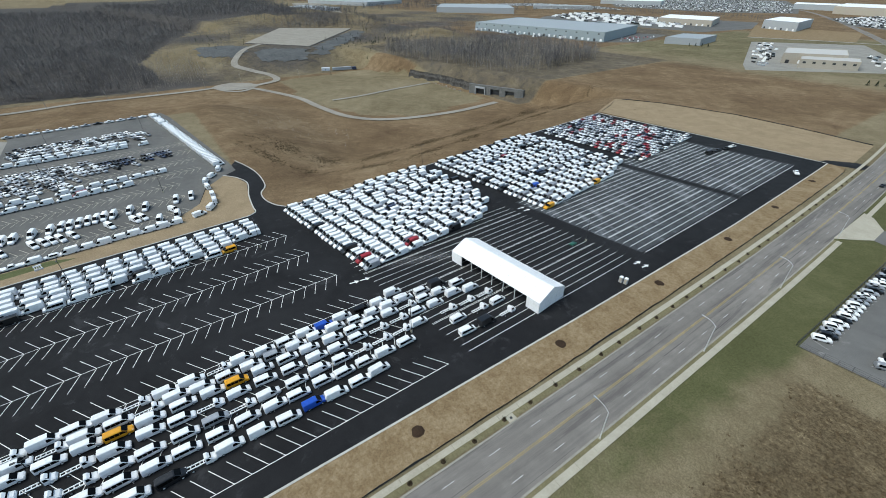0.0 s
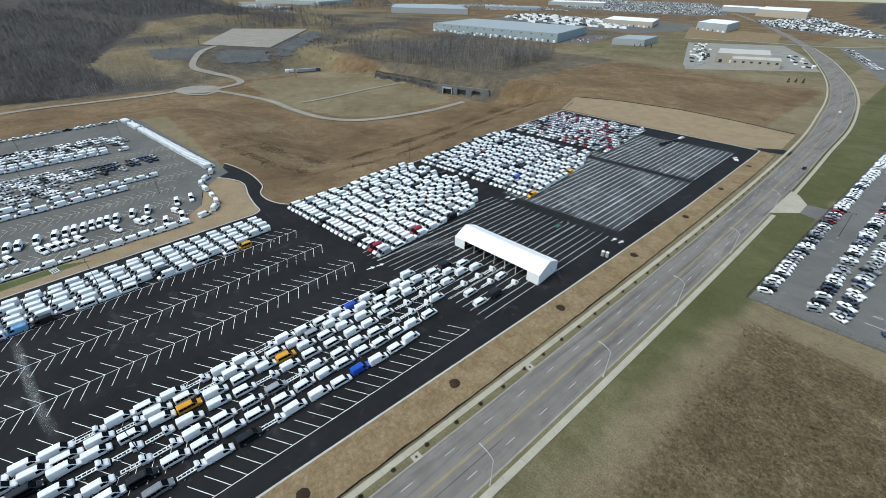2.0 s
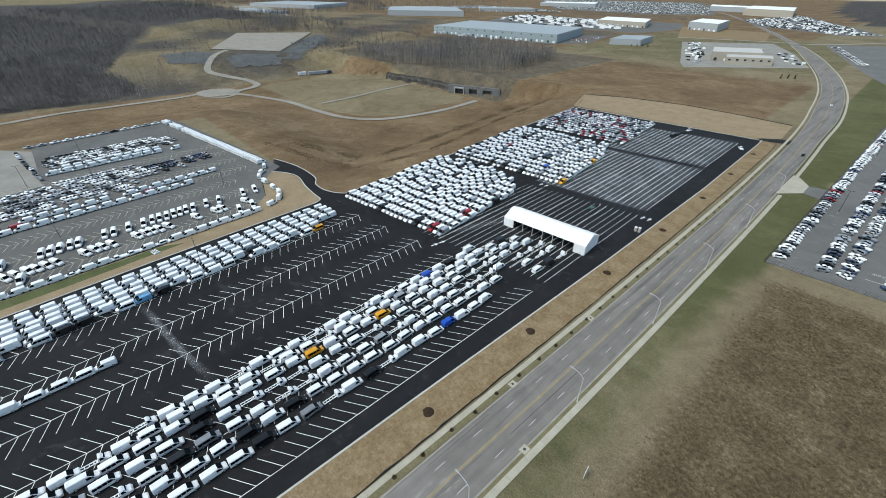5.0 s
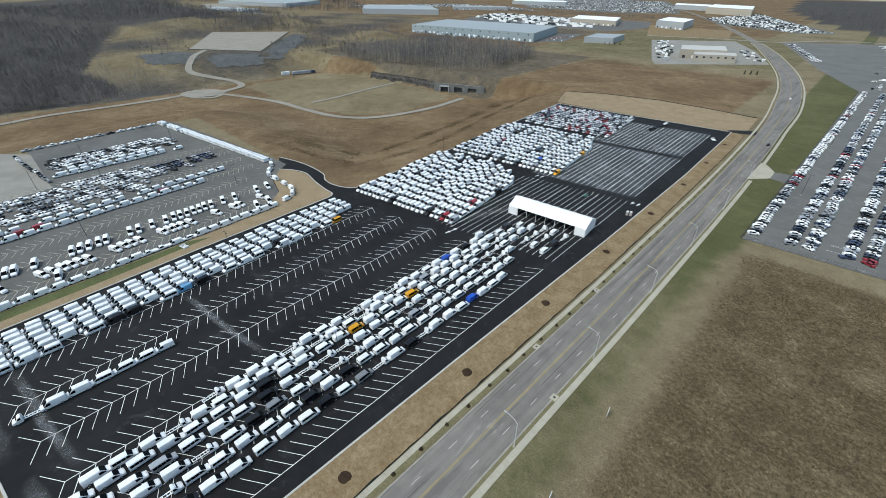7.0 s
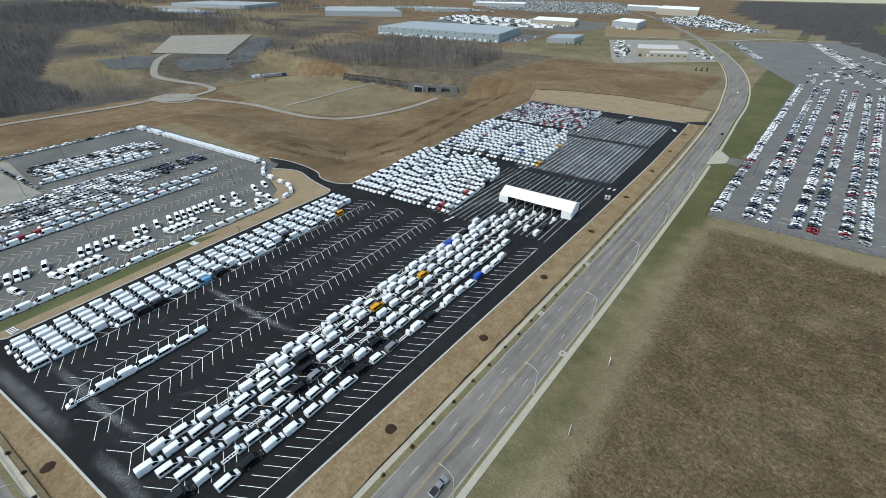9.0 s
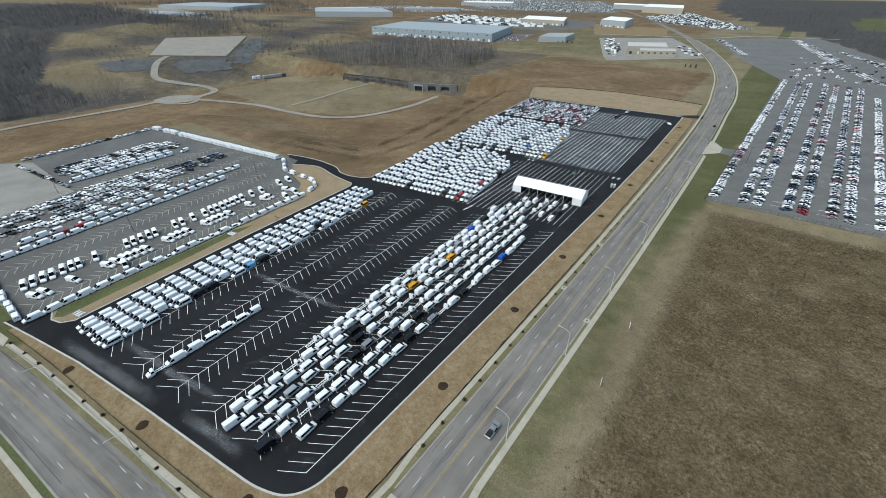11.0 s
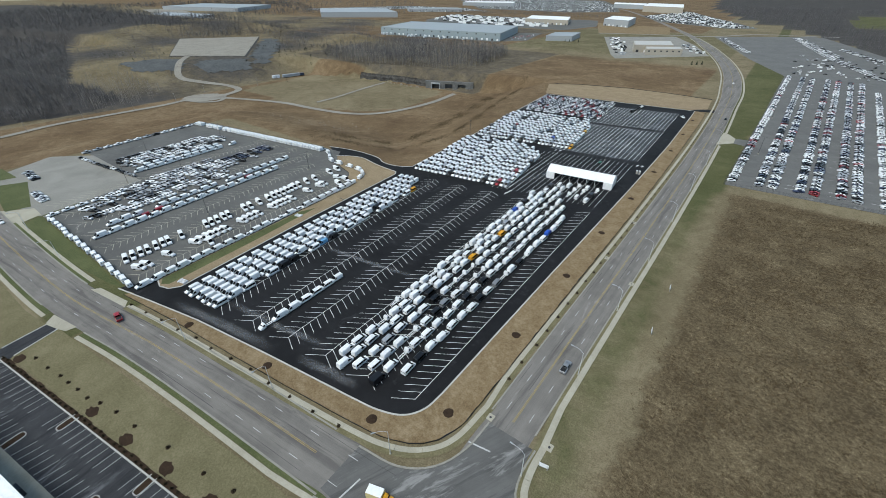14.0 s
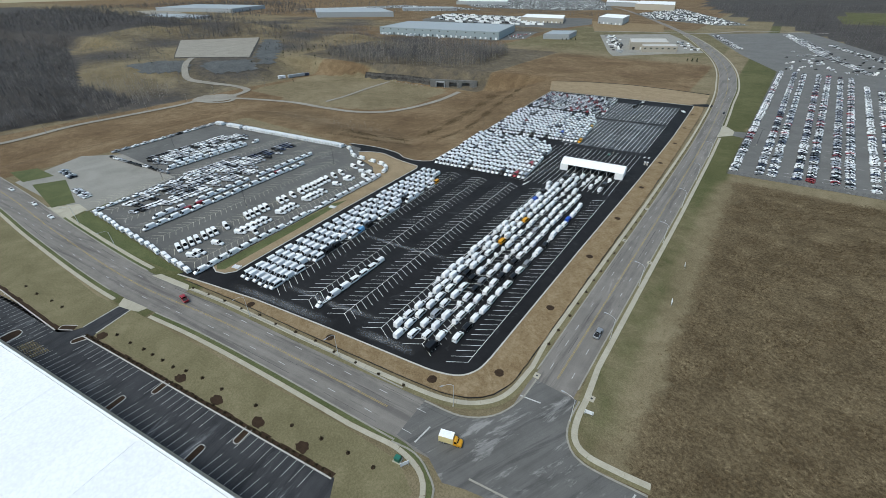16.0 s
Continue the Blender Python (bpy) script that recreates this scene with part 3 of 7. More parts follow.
# tyre-dark seams lengthwise
g = Geo()
rs = random.Random(4)
for d in (-5.1, -1.6, 1.7, 5.2):
    y = -60
    while y < 420:
        n = rs.uniform(8, 34)
        seg = between(EAST_ROAD, y, y + n)
        if len(seg) > 1 and rs.random() < 0.7:
            w, j = rs.uniform(0.03, 0.09), rs.uniform(-0.5, 0.5)
            ribbon(g, seg, d + j - w, d + j + w, 0.021)
        y += n + rs.uniform(2, 14)
for d in (-5.4, -1.8, 1.9, 5.5):
    x = -320
    while x < -20:
        n = rs.uniform(10, 40)
        seg = along(FRONT_ROAD, x, x + n)
        if len(seg) > 1 and rs.random() < 0.6:
            w = rs.uniform(0.03, 0.09)
            ribbon(g, seg, d - w, d + w, 0.021)
        x += n + rs.uniform(3, 14)
stuff("sealed_cracks", g, M["sealant"], "dark sealed cracks along the road", "road marking")
g = Geo()
bar(g, (8.4, -84.0), (14.4, -83.0), 0.42, 0.027)
bar(g, (-7.7, -113.6), (-7.1, -107.6), 0.42, 0.027)
bar(g, (43.5, -93.5), (42.4, -99.6), 0.42, 0.027)
stuff("stop_lines", g, M["line_worn"], "white stop lines at the junction", "road marking")

# verges, kerbs and walks
NW = curve([(-123, -114.6), (-100, -110.9), (-60, -105.8), (-21, -100.4), (-7, -97.2), (1, -92.2), (5.2, -85), (6.6, -72)], 2) + offset(between(EAST_ROAD, -64, 320), -9.4)
SE = [(46, -89.6)] + curve([(40, -90.4), (31, -90.8), (26.6, -88.2), (25.0, -82), (24.8, -74)], 1.5) + offset(between(EAST_ROAD, -66, 226), 8.6)
SE2 = offset(between(EAST_ROAD, 250, 1000), wider(9.0))
SW = offset(along(FRONT_ROAD, -127, -26), 9.8) + curve([(-20, -119), (-10, -117.6), (-1, -119.5), (3.5, -126), (5.0, -140)], 2)
SWF = offset(along(FRONT_ROAD, -330, -139), 9.8)
NWF = offset(along(FRONT_ROAD, -240, -143), -9.6)


def slabs(name, line, w, label):
    """A concrete walk of separate slabs with open joints."""
    wk = thing(name, label, "sidewalk", kind="structure")
    fine_line = []
    for p0, p1 in zip(line, line[1:]):
        n = max(1, int(math.dist(p0, p1) / 1.0))
        fine_line += [lerp(p0, p1, k / n) for k in range(n)]
    fine_line.append(line[-1])
    run = 6
    for i in range(0, len(fine_line) - 1, run):
        seg = fine_line[i:i + run + 1]
        if len(seg) < 2:
            continue
        e = lerp(seg[-1], seg[-2], 0.06)
        part("slab", ribbon(Geo(), seg[:-1] + [e], -w / 2, w / 2, -0.02, 0.13), M["concrete"], wk)
    return wk


slabs("sidewalk", NW, 1.5, "pale concrete sidewalk between straw strip and road")
slabs("sidewalk", SE, 1.7, "pale concrete sidewalk beside the grass field")
NW2 = offset(between(EAST_ROAD, 318, 1000), wider(-9.4))
slabs("sidewalk", between(SE2, 230, 420), 1.7, "pale concrete sidewalk along the road bend")
solid("sidewalk", ribbon(Geo(), NW2, -0.7, 0.7, -0.02, 0.13), M["concrete"], "pale concrete sidewalk on the inner side of the bend", "sidewalk", "structure")
solid("sidewalk", ribbon(Geo(), between(SE2, 410, 1000), -0.8, 0.8, -0.02, 0.126), M["concrete"], "pale concrete sidewalk along the far road bend", "sidewalk", "structure")
sheet("driveway", [(33, 231), (46, 227), (46.5, 247), (33, 244)], 0.03, M["asphalt_right"], "grey asphalt drive into the car park", "driveway")
slabs("sidewalk", SW, 1.35, "pale concrete sidewalk along the front road")
slabs("sidewalk", SWF, 1.35, "pale concrete sidewalk along the front road")
slabs("sidewalk", NWF, 1.6, "pale concrete sidewalk beside a green lawn")
g = Geo()
ribbon(g, NW, 0.75, 2.2, 0.09)
solid("verge", g, M["verge"], "dull grass verge planted with shrubs along the road", "grass", "structure")
g = ribbon(Geo(), SE, -2.0, -0.85, 0.09)
solid("verge", g, M["verge"], "thin grass verge beside the road", "grass", "structure")
g = ribbon(Geo(), SW, -2.3, -0.8, 0.09)
ribbon(g, NWF, 0.8, 2.0, 0.09)
ribbon(g, SWF, -2.3, -0.8, 0.09)
solid("verge", g, M["lawn"], "green verge along the front road", "grass", "structure")
sheet("lawn", [(-143, -113.6)] + [(-160, -116), (-200, -121), (-232, -122.5), (-238, -112.8), (-137, -111.3)], 0.05, M["lawn"], "green lawn between the grey lot and the front road", "grass")
sheet("lawn", [(-128.6, -134.2)] + [(-30, -121.5), (-8, -120), (0, -124), (2, -140), (-14, -138), (-18, -132.4), (-124.8, -147.9)], 0.04, M["verge"], "dull winter lawn before the warehouse lot", "grass")
sheet("lawn", [(-134.8, -136.2), (-150, -138.5), (-300, -144), (-300, -172), (-190, -159.2), (-139.2, -154.6), (-132.6, -148.9)], 0.04, M["verge"], "olive-green winter lawn beside the driveway", "grass")
kerb2 = thing("kerb", "pale concrete kerbs along the roads", "kerb", kind="structure")
for line, d0, d1 in ((between(EAST_ROAD, -76, 1300), wider(-6.85), wider(-6.4)), (between(EAST_ROAD, -76, 222), 6.4, 6.85), (between(EAST_ROAD, 255, 1300), wider(6.4), wider(6.85)),
                     (along(FRONT_ROAD, -124, -14), -7.7, -7.2), (along(FRONT_ROAD, -700, -144), -7.7, -7.2), (along(FRONT_ROAD, -126, -13), 7.2, 7.7), (along(FRONT_ROAD, -700, -143), 7.2, 7.7),
                     (along(FRONT_ROAD, 47, 700), -7.7, -7.2), (along(FRONT_ROAD, 5, 700), 7.2, 7.7)):
    part("kerb_run", ribbon(Geo(), line, d0, d1, -0.02, 0.14), M["kerb_road"], kerb2)
for line in (curve([(-13.5, -101.9), (-2, -99.9), (5.4, -94.4), (9.0, -86), (9.8, -76)], 2), curve([(23.4, -76), (23.4, -84), (25.4, -90), (31, -93.4), (46, -92.3)], 2), curve([(-13, -117.0), (-6, -116.0), (0, -118), (5, -123), (6, -140)], 2)):
    part("kerb_run", ribbon(Geo(), line, -0.25, 0.25, -0.02, 0.15), M["kerb_road"], kerb2)
# driveway aprons
sheet("driveway", [(-126, -113.8), (-143.5, -116.8), (-145.5, -119.6), (-123, -115.9)], 0.03, M["concrete"], "pale concrete apron of the lot entrance", "driveway")
sheet("driveway", [(23.6, 220), (26.5, 223), (31.0, 228), (33.4, 231), (33.4, 244), (31.2, 248), (28, 254), (23.9, 257)], 0.10, M["concrete"], "pale concrete driveway apron into the car park", "driveway")
sheet("driveway", [(-138.9, -132.9), (-136, -135.8), (-134.6, -136.2), (-128.8, -134.6), (-125.2, -133.2), (-124.6, -130.2)], 0.085, M["concrete"], "pale concrete apron of the warehouse driveway", "driveway")
sheet("driveway", [(-128.8, -134), (-134.6, -135.7), (-132.4, -148.5), (-134, -152), (-140, -157.5), (-122, -155), (-123.2, -150), (-125.2, -146.7)], 0.05, M["asphalt_works"], "dark asphalt driveway into the warehouse lot", "driveway")
sheet("driveway", [(-240, -112), (-252, -112), (-262, -124.2), (-236, -123.4)], 0.03, M["concrete"], "concrete entrance apron", "driveway")

# valley roads and tracks


def drape(name, poly, z, mat, label, step=5.0, ragged=3.0, seed=1):
    """A patch lying on the slope, its rim wandering a little."""
    r = random.Random(seed)
    xs_, ys_ = [q[0] for q in poly], [q[1] for q in poly]
    n, m = int((max(xs_) - min(xs_)) / step) + 2, int((max(ys_) - min(ys_)) / step) + 2
    at = {}
    gg = Geo()
    for i in range(n):
        for j in range(m):
            x, y = min(xs_) + step * i, min(ys_) + step * j
            if not inside(poly, x + r.uniform(-ragged, ragged), y + r.uniform(-ragged, ragged)):
                continue
            k = []
            for di, dj in ((0, 0), (1, 0), (1, 1), (0, 1)):
                if (i + di, j + dj) not in at:
                    at[i + di, j + dj] = len(gg.v)
                    px, py = x + step * di + r.uniform(-1, 1) * step * 0.3, y + step * dj + r.uniform(-1, 1) * step * 0.3
                    gg.v.append((px, py, height(px, py) + z))
                k.append(at[i + di, j + dj])
            gg.f.append(tuple(k))
            gg.m.append(0)
    return solid(name, gg, mat, label, "ground", "structure")


drape("spoil_slope", [(-762, 106), (-756, 158), (-716, 182), (-662, 150), (-694, 104)], 0.5, M["slate"], "grey slate spoil below the gravel pad", seed=1)
drape("spoil_slope", [(-668, 172), (-682, 194), (-650, 250), (-606, 228), (-632, 170)], 0.55, M["slate"], "grey slate spoil beside the pad road", seed=2)
drape("spoil_slope", [(-668, 266), (-886, 428), (-850, 440), (-760, 385), (-612, 262), (-626, 246)], 0.5, M["slate"], "grey slate spoil along the pad edge", 7.0, 4.0, 3)
drape("turning_circle", [(-528, 84), (-545, 96), (-549, 112), (-538, 130), (-520, 137), (-506, 131), (-499, 116), (-505, 100)], 0.42, M["gravel"], "pale gravel turning circle at the road's end", 2.5, 0.5, 4)
solid("road", ribbon(Geo(), curve([(-330, 985), (-213, 1024), (-150, 1034), (-95, 1052), (-20, 1160), (60, 1175), (130, 1185)], 15), -5, 5, 0.06), M["concrete_pad"], "pale cross road beyond the car park", "road", "structure")
g = Geo()
BACK_ROAD = curve([(-620, -420), (-560, -250), (-520, -120), (-516, -86), (-527, -40), (-525, 10), (-523, 68), (-530, 105), (-512, 128)], 10)
ribbon(g, BACK_ROAD, -4, 4, 0.45, follow=True)
ribbon(g, curve([(-512, 128), (-500, 126), (-490, 112), (-502, 98), (-523, 92)], 5), -3, 3, 0.45, follow=True)
solid("road", g, M["gravel"], "pale two-lane road along the edge of the woods", "road", "structure")
g = Geo()
ribbon(g, curve([(-505, 124), (-486, 133), (-422, 154), (-365, 159), (-318, 168), (-288, 195), (-276, 256), (-281, 315)], 8), -3.5, 3.5, 0.4, follow=True)
ribbon(g, curve([(-512, 128), (-530, 163), (-573, 168), (-604, 153), (-634, 138), (-668, 152), (-715, 182), (-750, 208), (-765, 222)], 8), -4.5, 4.5, 0.6, follow=True)
ribbon(g, curve([(-388, 180), (-390, 214), (-400, 270), (-405, 314)], 8), -2.5, 2.5, 0.4, follow=True)
solid("track", g, M["gravel"], "pale gravel track winding through the valley", "road", "structure")
gp = Geo()
padp = [(-1022, 320), (-920, 447), (-667, 260), (-770, 187)]
padc = (-845, 304)
gp.add([(x, y, 2.2) for x, y in padp] + [(padc[0] + (x - padc[0]) * 1.22, padc[1] + (y - padc[1]) * 1.12, -6) for x, y in padp], [(0, 3, 2, 1)])
gp.add(gp.v[:], [(0, 1, 5, 4), (1, 2, 6, 5), (2, 3, 7, 6), (3, 0, 4, 7)], 1)
solid("graded_pad", gp, [M["gravel"], M["rock"]], "flat pale gravel pad cut into the hill", "ground", "structure")

# ---- painted bays of the main lot ----
SPINES = [((-95.4, -94.0), (-103.1, 45.6)), ((-78.4, -91.6), (-85.6, 48.4)), ((-61.2, -89.1), (-66.6, 51.4)), ((-44.9, -86.8), (-48.0, 54.0)), ((-28.1, -84.5), (-30.2, 57.0))]
E_LINE = ((-11.1, -82.3), (-12.2, 59.7))


def bays(a, c, n):
    """Places of the bay lines, which widen a little towards the tent."""
    w = [2.95 + 0.75 * k / n for k in range(n)]
    t = [sum(w[:k]) / sum(w) for k in range(n + 1)]
    return [lerp(a, c, s) for s in t]


g = Geo()
for a, c in SPINES:
    bar(g, a, c, 0.16, 0.008)
    for q in bays(a, c, 42):
        bar(g, q, (q[0] - 5.6, q[1] - 3.7), 0.14, 0.011)
        bar(g, q, (q[0] + 5.6, q[1] - 2.5), 0.14, 0.011)
bar(g, *E_LINE, 0.16, 0.008)
for q in bays(*E_LINE, 43):
    bar(g, q, (q[0] - 5.9, q[1] - 3.8), 0.14, 0.011)
stuff("bay_lines", g, M["line"], "fresh white herringbone bay lines", "road marking")
g = Geo()
for y0, y1, x0, x1 in ((67.0, 143.0, -12.6, -71), (151.2, 226.5, -13.3, -72), (233.5, 297, -15.2, -76)):
    k, x = 0, x0
    while x > x1:
        s = 0.16 * (x - x0)
        dx = -0.018 * (y1 - y0)
        bar(g, (x, y0 + s), (x + dx, y1 + s), 0.16 if y0 < 100 else 0.23, 0.008)
        if k % 6 == 5:
            bar(g, (x - 0.45, y0 + s), (x - 0.45 + dx, y1 + s), 0.16, 0.008)
        x -= 2.87
        k += 1
stuff("bay_lines", g, M["line"], "long white lane lines on black asphalt", "road marking")
g = Geo()
for cx, cy in ((-11.1, 142.4), (-8.2, 142.8), (-59.2, 54.6), (-58.7, 58.3), (-66.5, 139.0), (-63.5, 139.6)):
    bar(g, (cx - 0.2, cy - 1.6), (cx + 0.2, cy + 0.4), 0.5, 0.009)
    g.add([(cx - 0.9, cy + 0.3, 0.01), (cx + 1.0, cy + 0.3, 0.01), (cx + 0.25, cy + 1.8, 0.01)], [(0, 1, 2)])
stuff("lane_arrows", g, M["line"], "white painted direction arrows", "road marking")

for y0, y1, x0, x1 in ((150, 228, -14, -72), (232.5, 298, -16, -76)):
    dx = -0.018 * (y1 - y0)
    sheet("dusty_paving", [(x0, y0), (x0 + dx, y1), (x1 + dx, y1 + 0.16 * (x1 - x0)), (x1, y0 + 0.16 * (x1 - x0))], 0.005, M["asphalt_washed"], "dusty pale-streaked black asphalt of the empty lanes", "pavement")
# chalky wash marks on the black asphalt
mw, ntw, bw = blank("dried_wash_residue", 0.9)
bw.inputs["Base Color"].default_value = (0.22, 0.223, 0.228, 1)
tr = ntw.nodes.new("ShaderNodeBsdfTransparent")
mx = ntw.nodes.new("ShaderNodeMixShader")
uvn = ntw.nodes.new("ShaderNodeVertexColor")
uvn.layer_name = "fade"
nf = ramp(ntw, noise_tex(ntw, 0.5, 5, 0.7, world_pos(ntw)), [(0.35, (0.1, 0.1, 0.1)), (0.7, (0.9, 0.9, 0.9))])
ntw.links.new(mix(ntw, 1.0, uvn.outputs["Color"], nf, "MULTIPLY"), mx.inputs[0])
ntw.links.new(tr.outputs[0], mx.inputs[1])
ntw.links.new(bw.outputs[0], mx.inputs[2])
ntw.links.new(mx.outputs[0], ntw.nodes["Material Output"].inputs[0])


def wash(line, w):
    line = curve(line, 2.5)
    rows = [offset(line, d) for d in (-w, -w * 0.3, w * 0.3, w)]
    n = len(line)
    v = [(x, y, 0.014) for r in rows for x, y in r]
    f = [(j * n + i, (j + 1) * n + i, (j + 1) * n + i + 1, j * n + i + 1) for j in range(3) for i in range(n - 1)]
    me = bpy.data.meshes.new("wash_mark")
    me.from_pydata(v, [], f)
    lay = me.color_attributes.new("fade", "FLOAT_COLOR", "POINT")
    s = [0.0, 1.1 / w ** 0.6, 1.1 / w ** 0.6, 0.0]
    lay.data.foreach_set("color", np.array([[s[j] * min(1, 4 * i / n, 4 * (n - 1 - i) / n)] * 3 + [1] for j in range(4) for i in range(n)], dtype=np.float32).ravel())
    me.materials.append(mw)
    return tagged(new("wash_mark", me), "pale dried wash mark on black asphalt", "stain", kind="stuff")


wash([(-98.6, -45), (-86, -43), (-74.5, -41.6), (-61, -39.6), (-46.7, -36.5)], 1.5)
wash([(-97, -92), (-86, -90), (-78.3, -88.8), (-69.2, -88), (-52, -84.7), (-45, -83.5)], 1.6)
wash([(-112, -103.5), (-100, -101.6), (-82, -98.4), (-60, -95)], 2.2)
wash([(-52, -93), (-40, -90.6), (-27, -89)], 2.0)
wash([(-62, 66), (-57, 84), (-50, 100)], 3)
wash([(-60, 152), (-45, 163), (-30, 168), (-16, 158)], 3)
wash([(-40, 190), (-30, 205), (-20, 196)], 6)
wash([(-58, 245), (-44, 262), (-30, 285)], 7)
wash([(-36, 240), (-24, 262), (-20, 288)], 7)

# ---- vehicles ----


def rings(stations):
    """Rounded cross-sections: (y, sill height, shoulder height, roof height, half width below, half width at the roof)."""
    return [[(-wb * 0.94, y, z0), (-wb, y, z0 + 0.12), (-wb, y, zs), (-wt, y, z1 - 0.14), (-wt + 0.2, y, z1),
             (wt - 0.2, y, z1), (wt, y, z1 - 0.14), (wb, y, zs), (wb, y, z0 + 0.12), (wb * 0.94, y, z0)] for y, z0, zs, z1, wb, wt in stations]


def pane(geo, pts, mat=0):
    geo.add(pts, [tuple(range(len(pts)))], mat)


def panes(v, name, geo):
    """Each pane of the gathered glass as a part of its own."""
    for f in geo.f:
        part(name, Geo().add([geo.v[i] for i in f], [tuple(range(len(f)))]), M["glass"], v)


def wheel_geo(x, y, r=0.36, w=0.22):
    g = Geo().tube((x - w / 2, y, r), (x + w / 2, y, r), r, r, 12, 0)
    s = 1 if x > 0 else -1
    g.tube((x + s * w / 2, y, r), (x + s * (w / 2 + 0.012), y, r), r * 0.6, r * 0.55, 10, 1)
    return g


def sides(geo, y0, y1, y2, y3, z0, z1, w0, w1):
    """Side panes on both flanks: lower edge y0..y1, upper edge y2..y3."""
    for s in (-1, 1):
        q = [(s * w0, y0, z0), (s * w0, y1, z0), (s * w1, y3, z1), (s * w1, y2, z1)]
        pane(geo, q if s > 0 else q[::-1])


def van_geos(tall, length, windows):
    """Body, panes and panel details of a large van, nose towards +y, on the ground."""
    h, L = {0: 2.32, 1: 2.62, 2: 2.86}[int(tall)], length / 2
    st = [(-L, 0.42, 1.3, h - 0.14, 0.94, 0.83), (-L + 0.08, 0.34, 1.35, h - 0.02, 0.99, 0.88), (-L + 1.4, 0.34, 1.3, h, 1.0, 0.89), (L - 2.35, 0.34, 1.3, h, 1.0, 0.89),
          (L - 2.05, 0.34, 1.3, h - 0.08, 1.0, 0.87), (L - 0.98, 0.34, 1.22, 1.46, 0.99, 0.82), (L - 0.9, 0.34, 1.15, 1.36, 0.99, 0.84), (L - 0.25, 0.34, 0.98, 1.12, 0.96, 0.84), (L - 0.04, 0.32, 0.72, 0.92, 0.90, 0.8), (L, 0.36, 0.6, 0.74, 0.84, 0.76)]
    body = Geo().loft(rings(st))
    # roof ribs and door seams
    for x in (-0.5, -0.25, 0, 0.25, 0.5):
        body.box(x - 0.03, x + 0.03, -L + 0.3, L - 2.5, h - 0.01, h + 0.02)
    wind = Geo()
    t = 0.02
    pane(wind, [(-0.84, L - 1.0, 1.48 + t), (0.84, L - 1.0, 1.48 + t), (0.76, L - 2.02, h - 0.1 + t), (-0.76, L - 2.02, h - 0.1 + t)])
    side = Geo()
    zt = min(h - 0.3, 2.08)
    wz = 0.955 if tall else 0.94
    sides(side, L - 2.5, L - 1.12, L - 2.5, L - 1.78, 1.3, zt, 1.012, wz)
    if windows:
        e = -L + 0.35
        n = 3
        for k in range(n):
            a = e + (L - 2.54 - e) * k / n
            c = e + (L - 2.54 - e) * (k + 1) / n - 0.045
            sides(side, a, c, a, c, 1.27, zt, 1.014, wz)
    rear = Geo()
    for x in (-0.44, 0.44):
        pane(rear, [(x + 0.32, -L - 0.012, 1.45), (x - 0.32, -L - 0.012, 1.45), (x - 0.30, -L + 0.02, zt - 0.02), (x + 0.30, -L + 0.02, zt - 0.02)])
    return body, wind, side, rear, L


def build_van(name, tall, length, windows, body_mat, label, category="van"):
    body, wind, side, rear, L = van_geos(tall, length, windows)
    v = thing(name, label, category)
    bo = part("body", body, body_mat, v)
    part("windscreen", wind, M["glass"], v, "dark sloping windscreen")
    panes(v, "side_window", side)
    if windows:
        panes(v, "rear_window", rear)
    for x in (-0.9, 0.9):
        for y in (-L + 1.15, L - 1.05):
            part("wheel", wheel_geo(x, y), [M["rubber"], M["steel"]], v, "black tyre on steel rim")
        s = 1 if x > 0 else -1
        part("headlight", Geo().box(x * 0.78 - 0.16, x * 0.78 + 0.16, L - 0.22, L - 0.05, 0.82, 1.04), M["lampglass"], bo, "clear headlight")
        part("mirror", Geo().box(s * 1.03, s * 1.22, L - 1.3, L - 1.18, 1.4, 1.72), M["trim"], bo, "black wing mirror")
    part("bumper", Geo().box(-0.9, 0.9, L - 0.06, L + 0.05, 0.3, 0.58), M["trim"], bo, "black plastic front bumper")
    return v


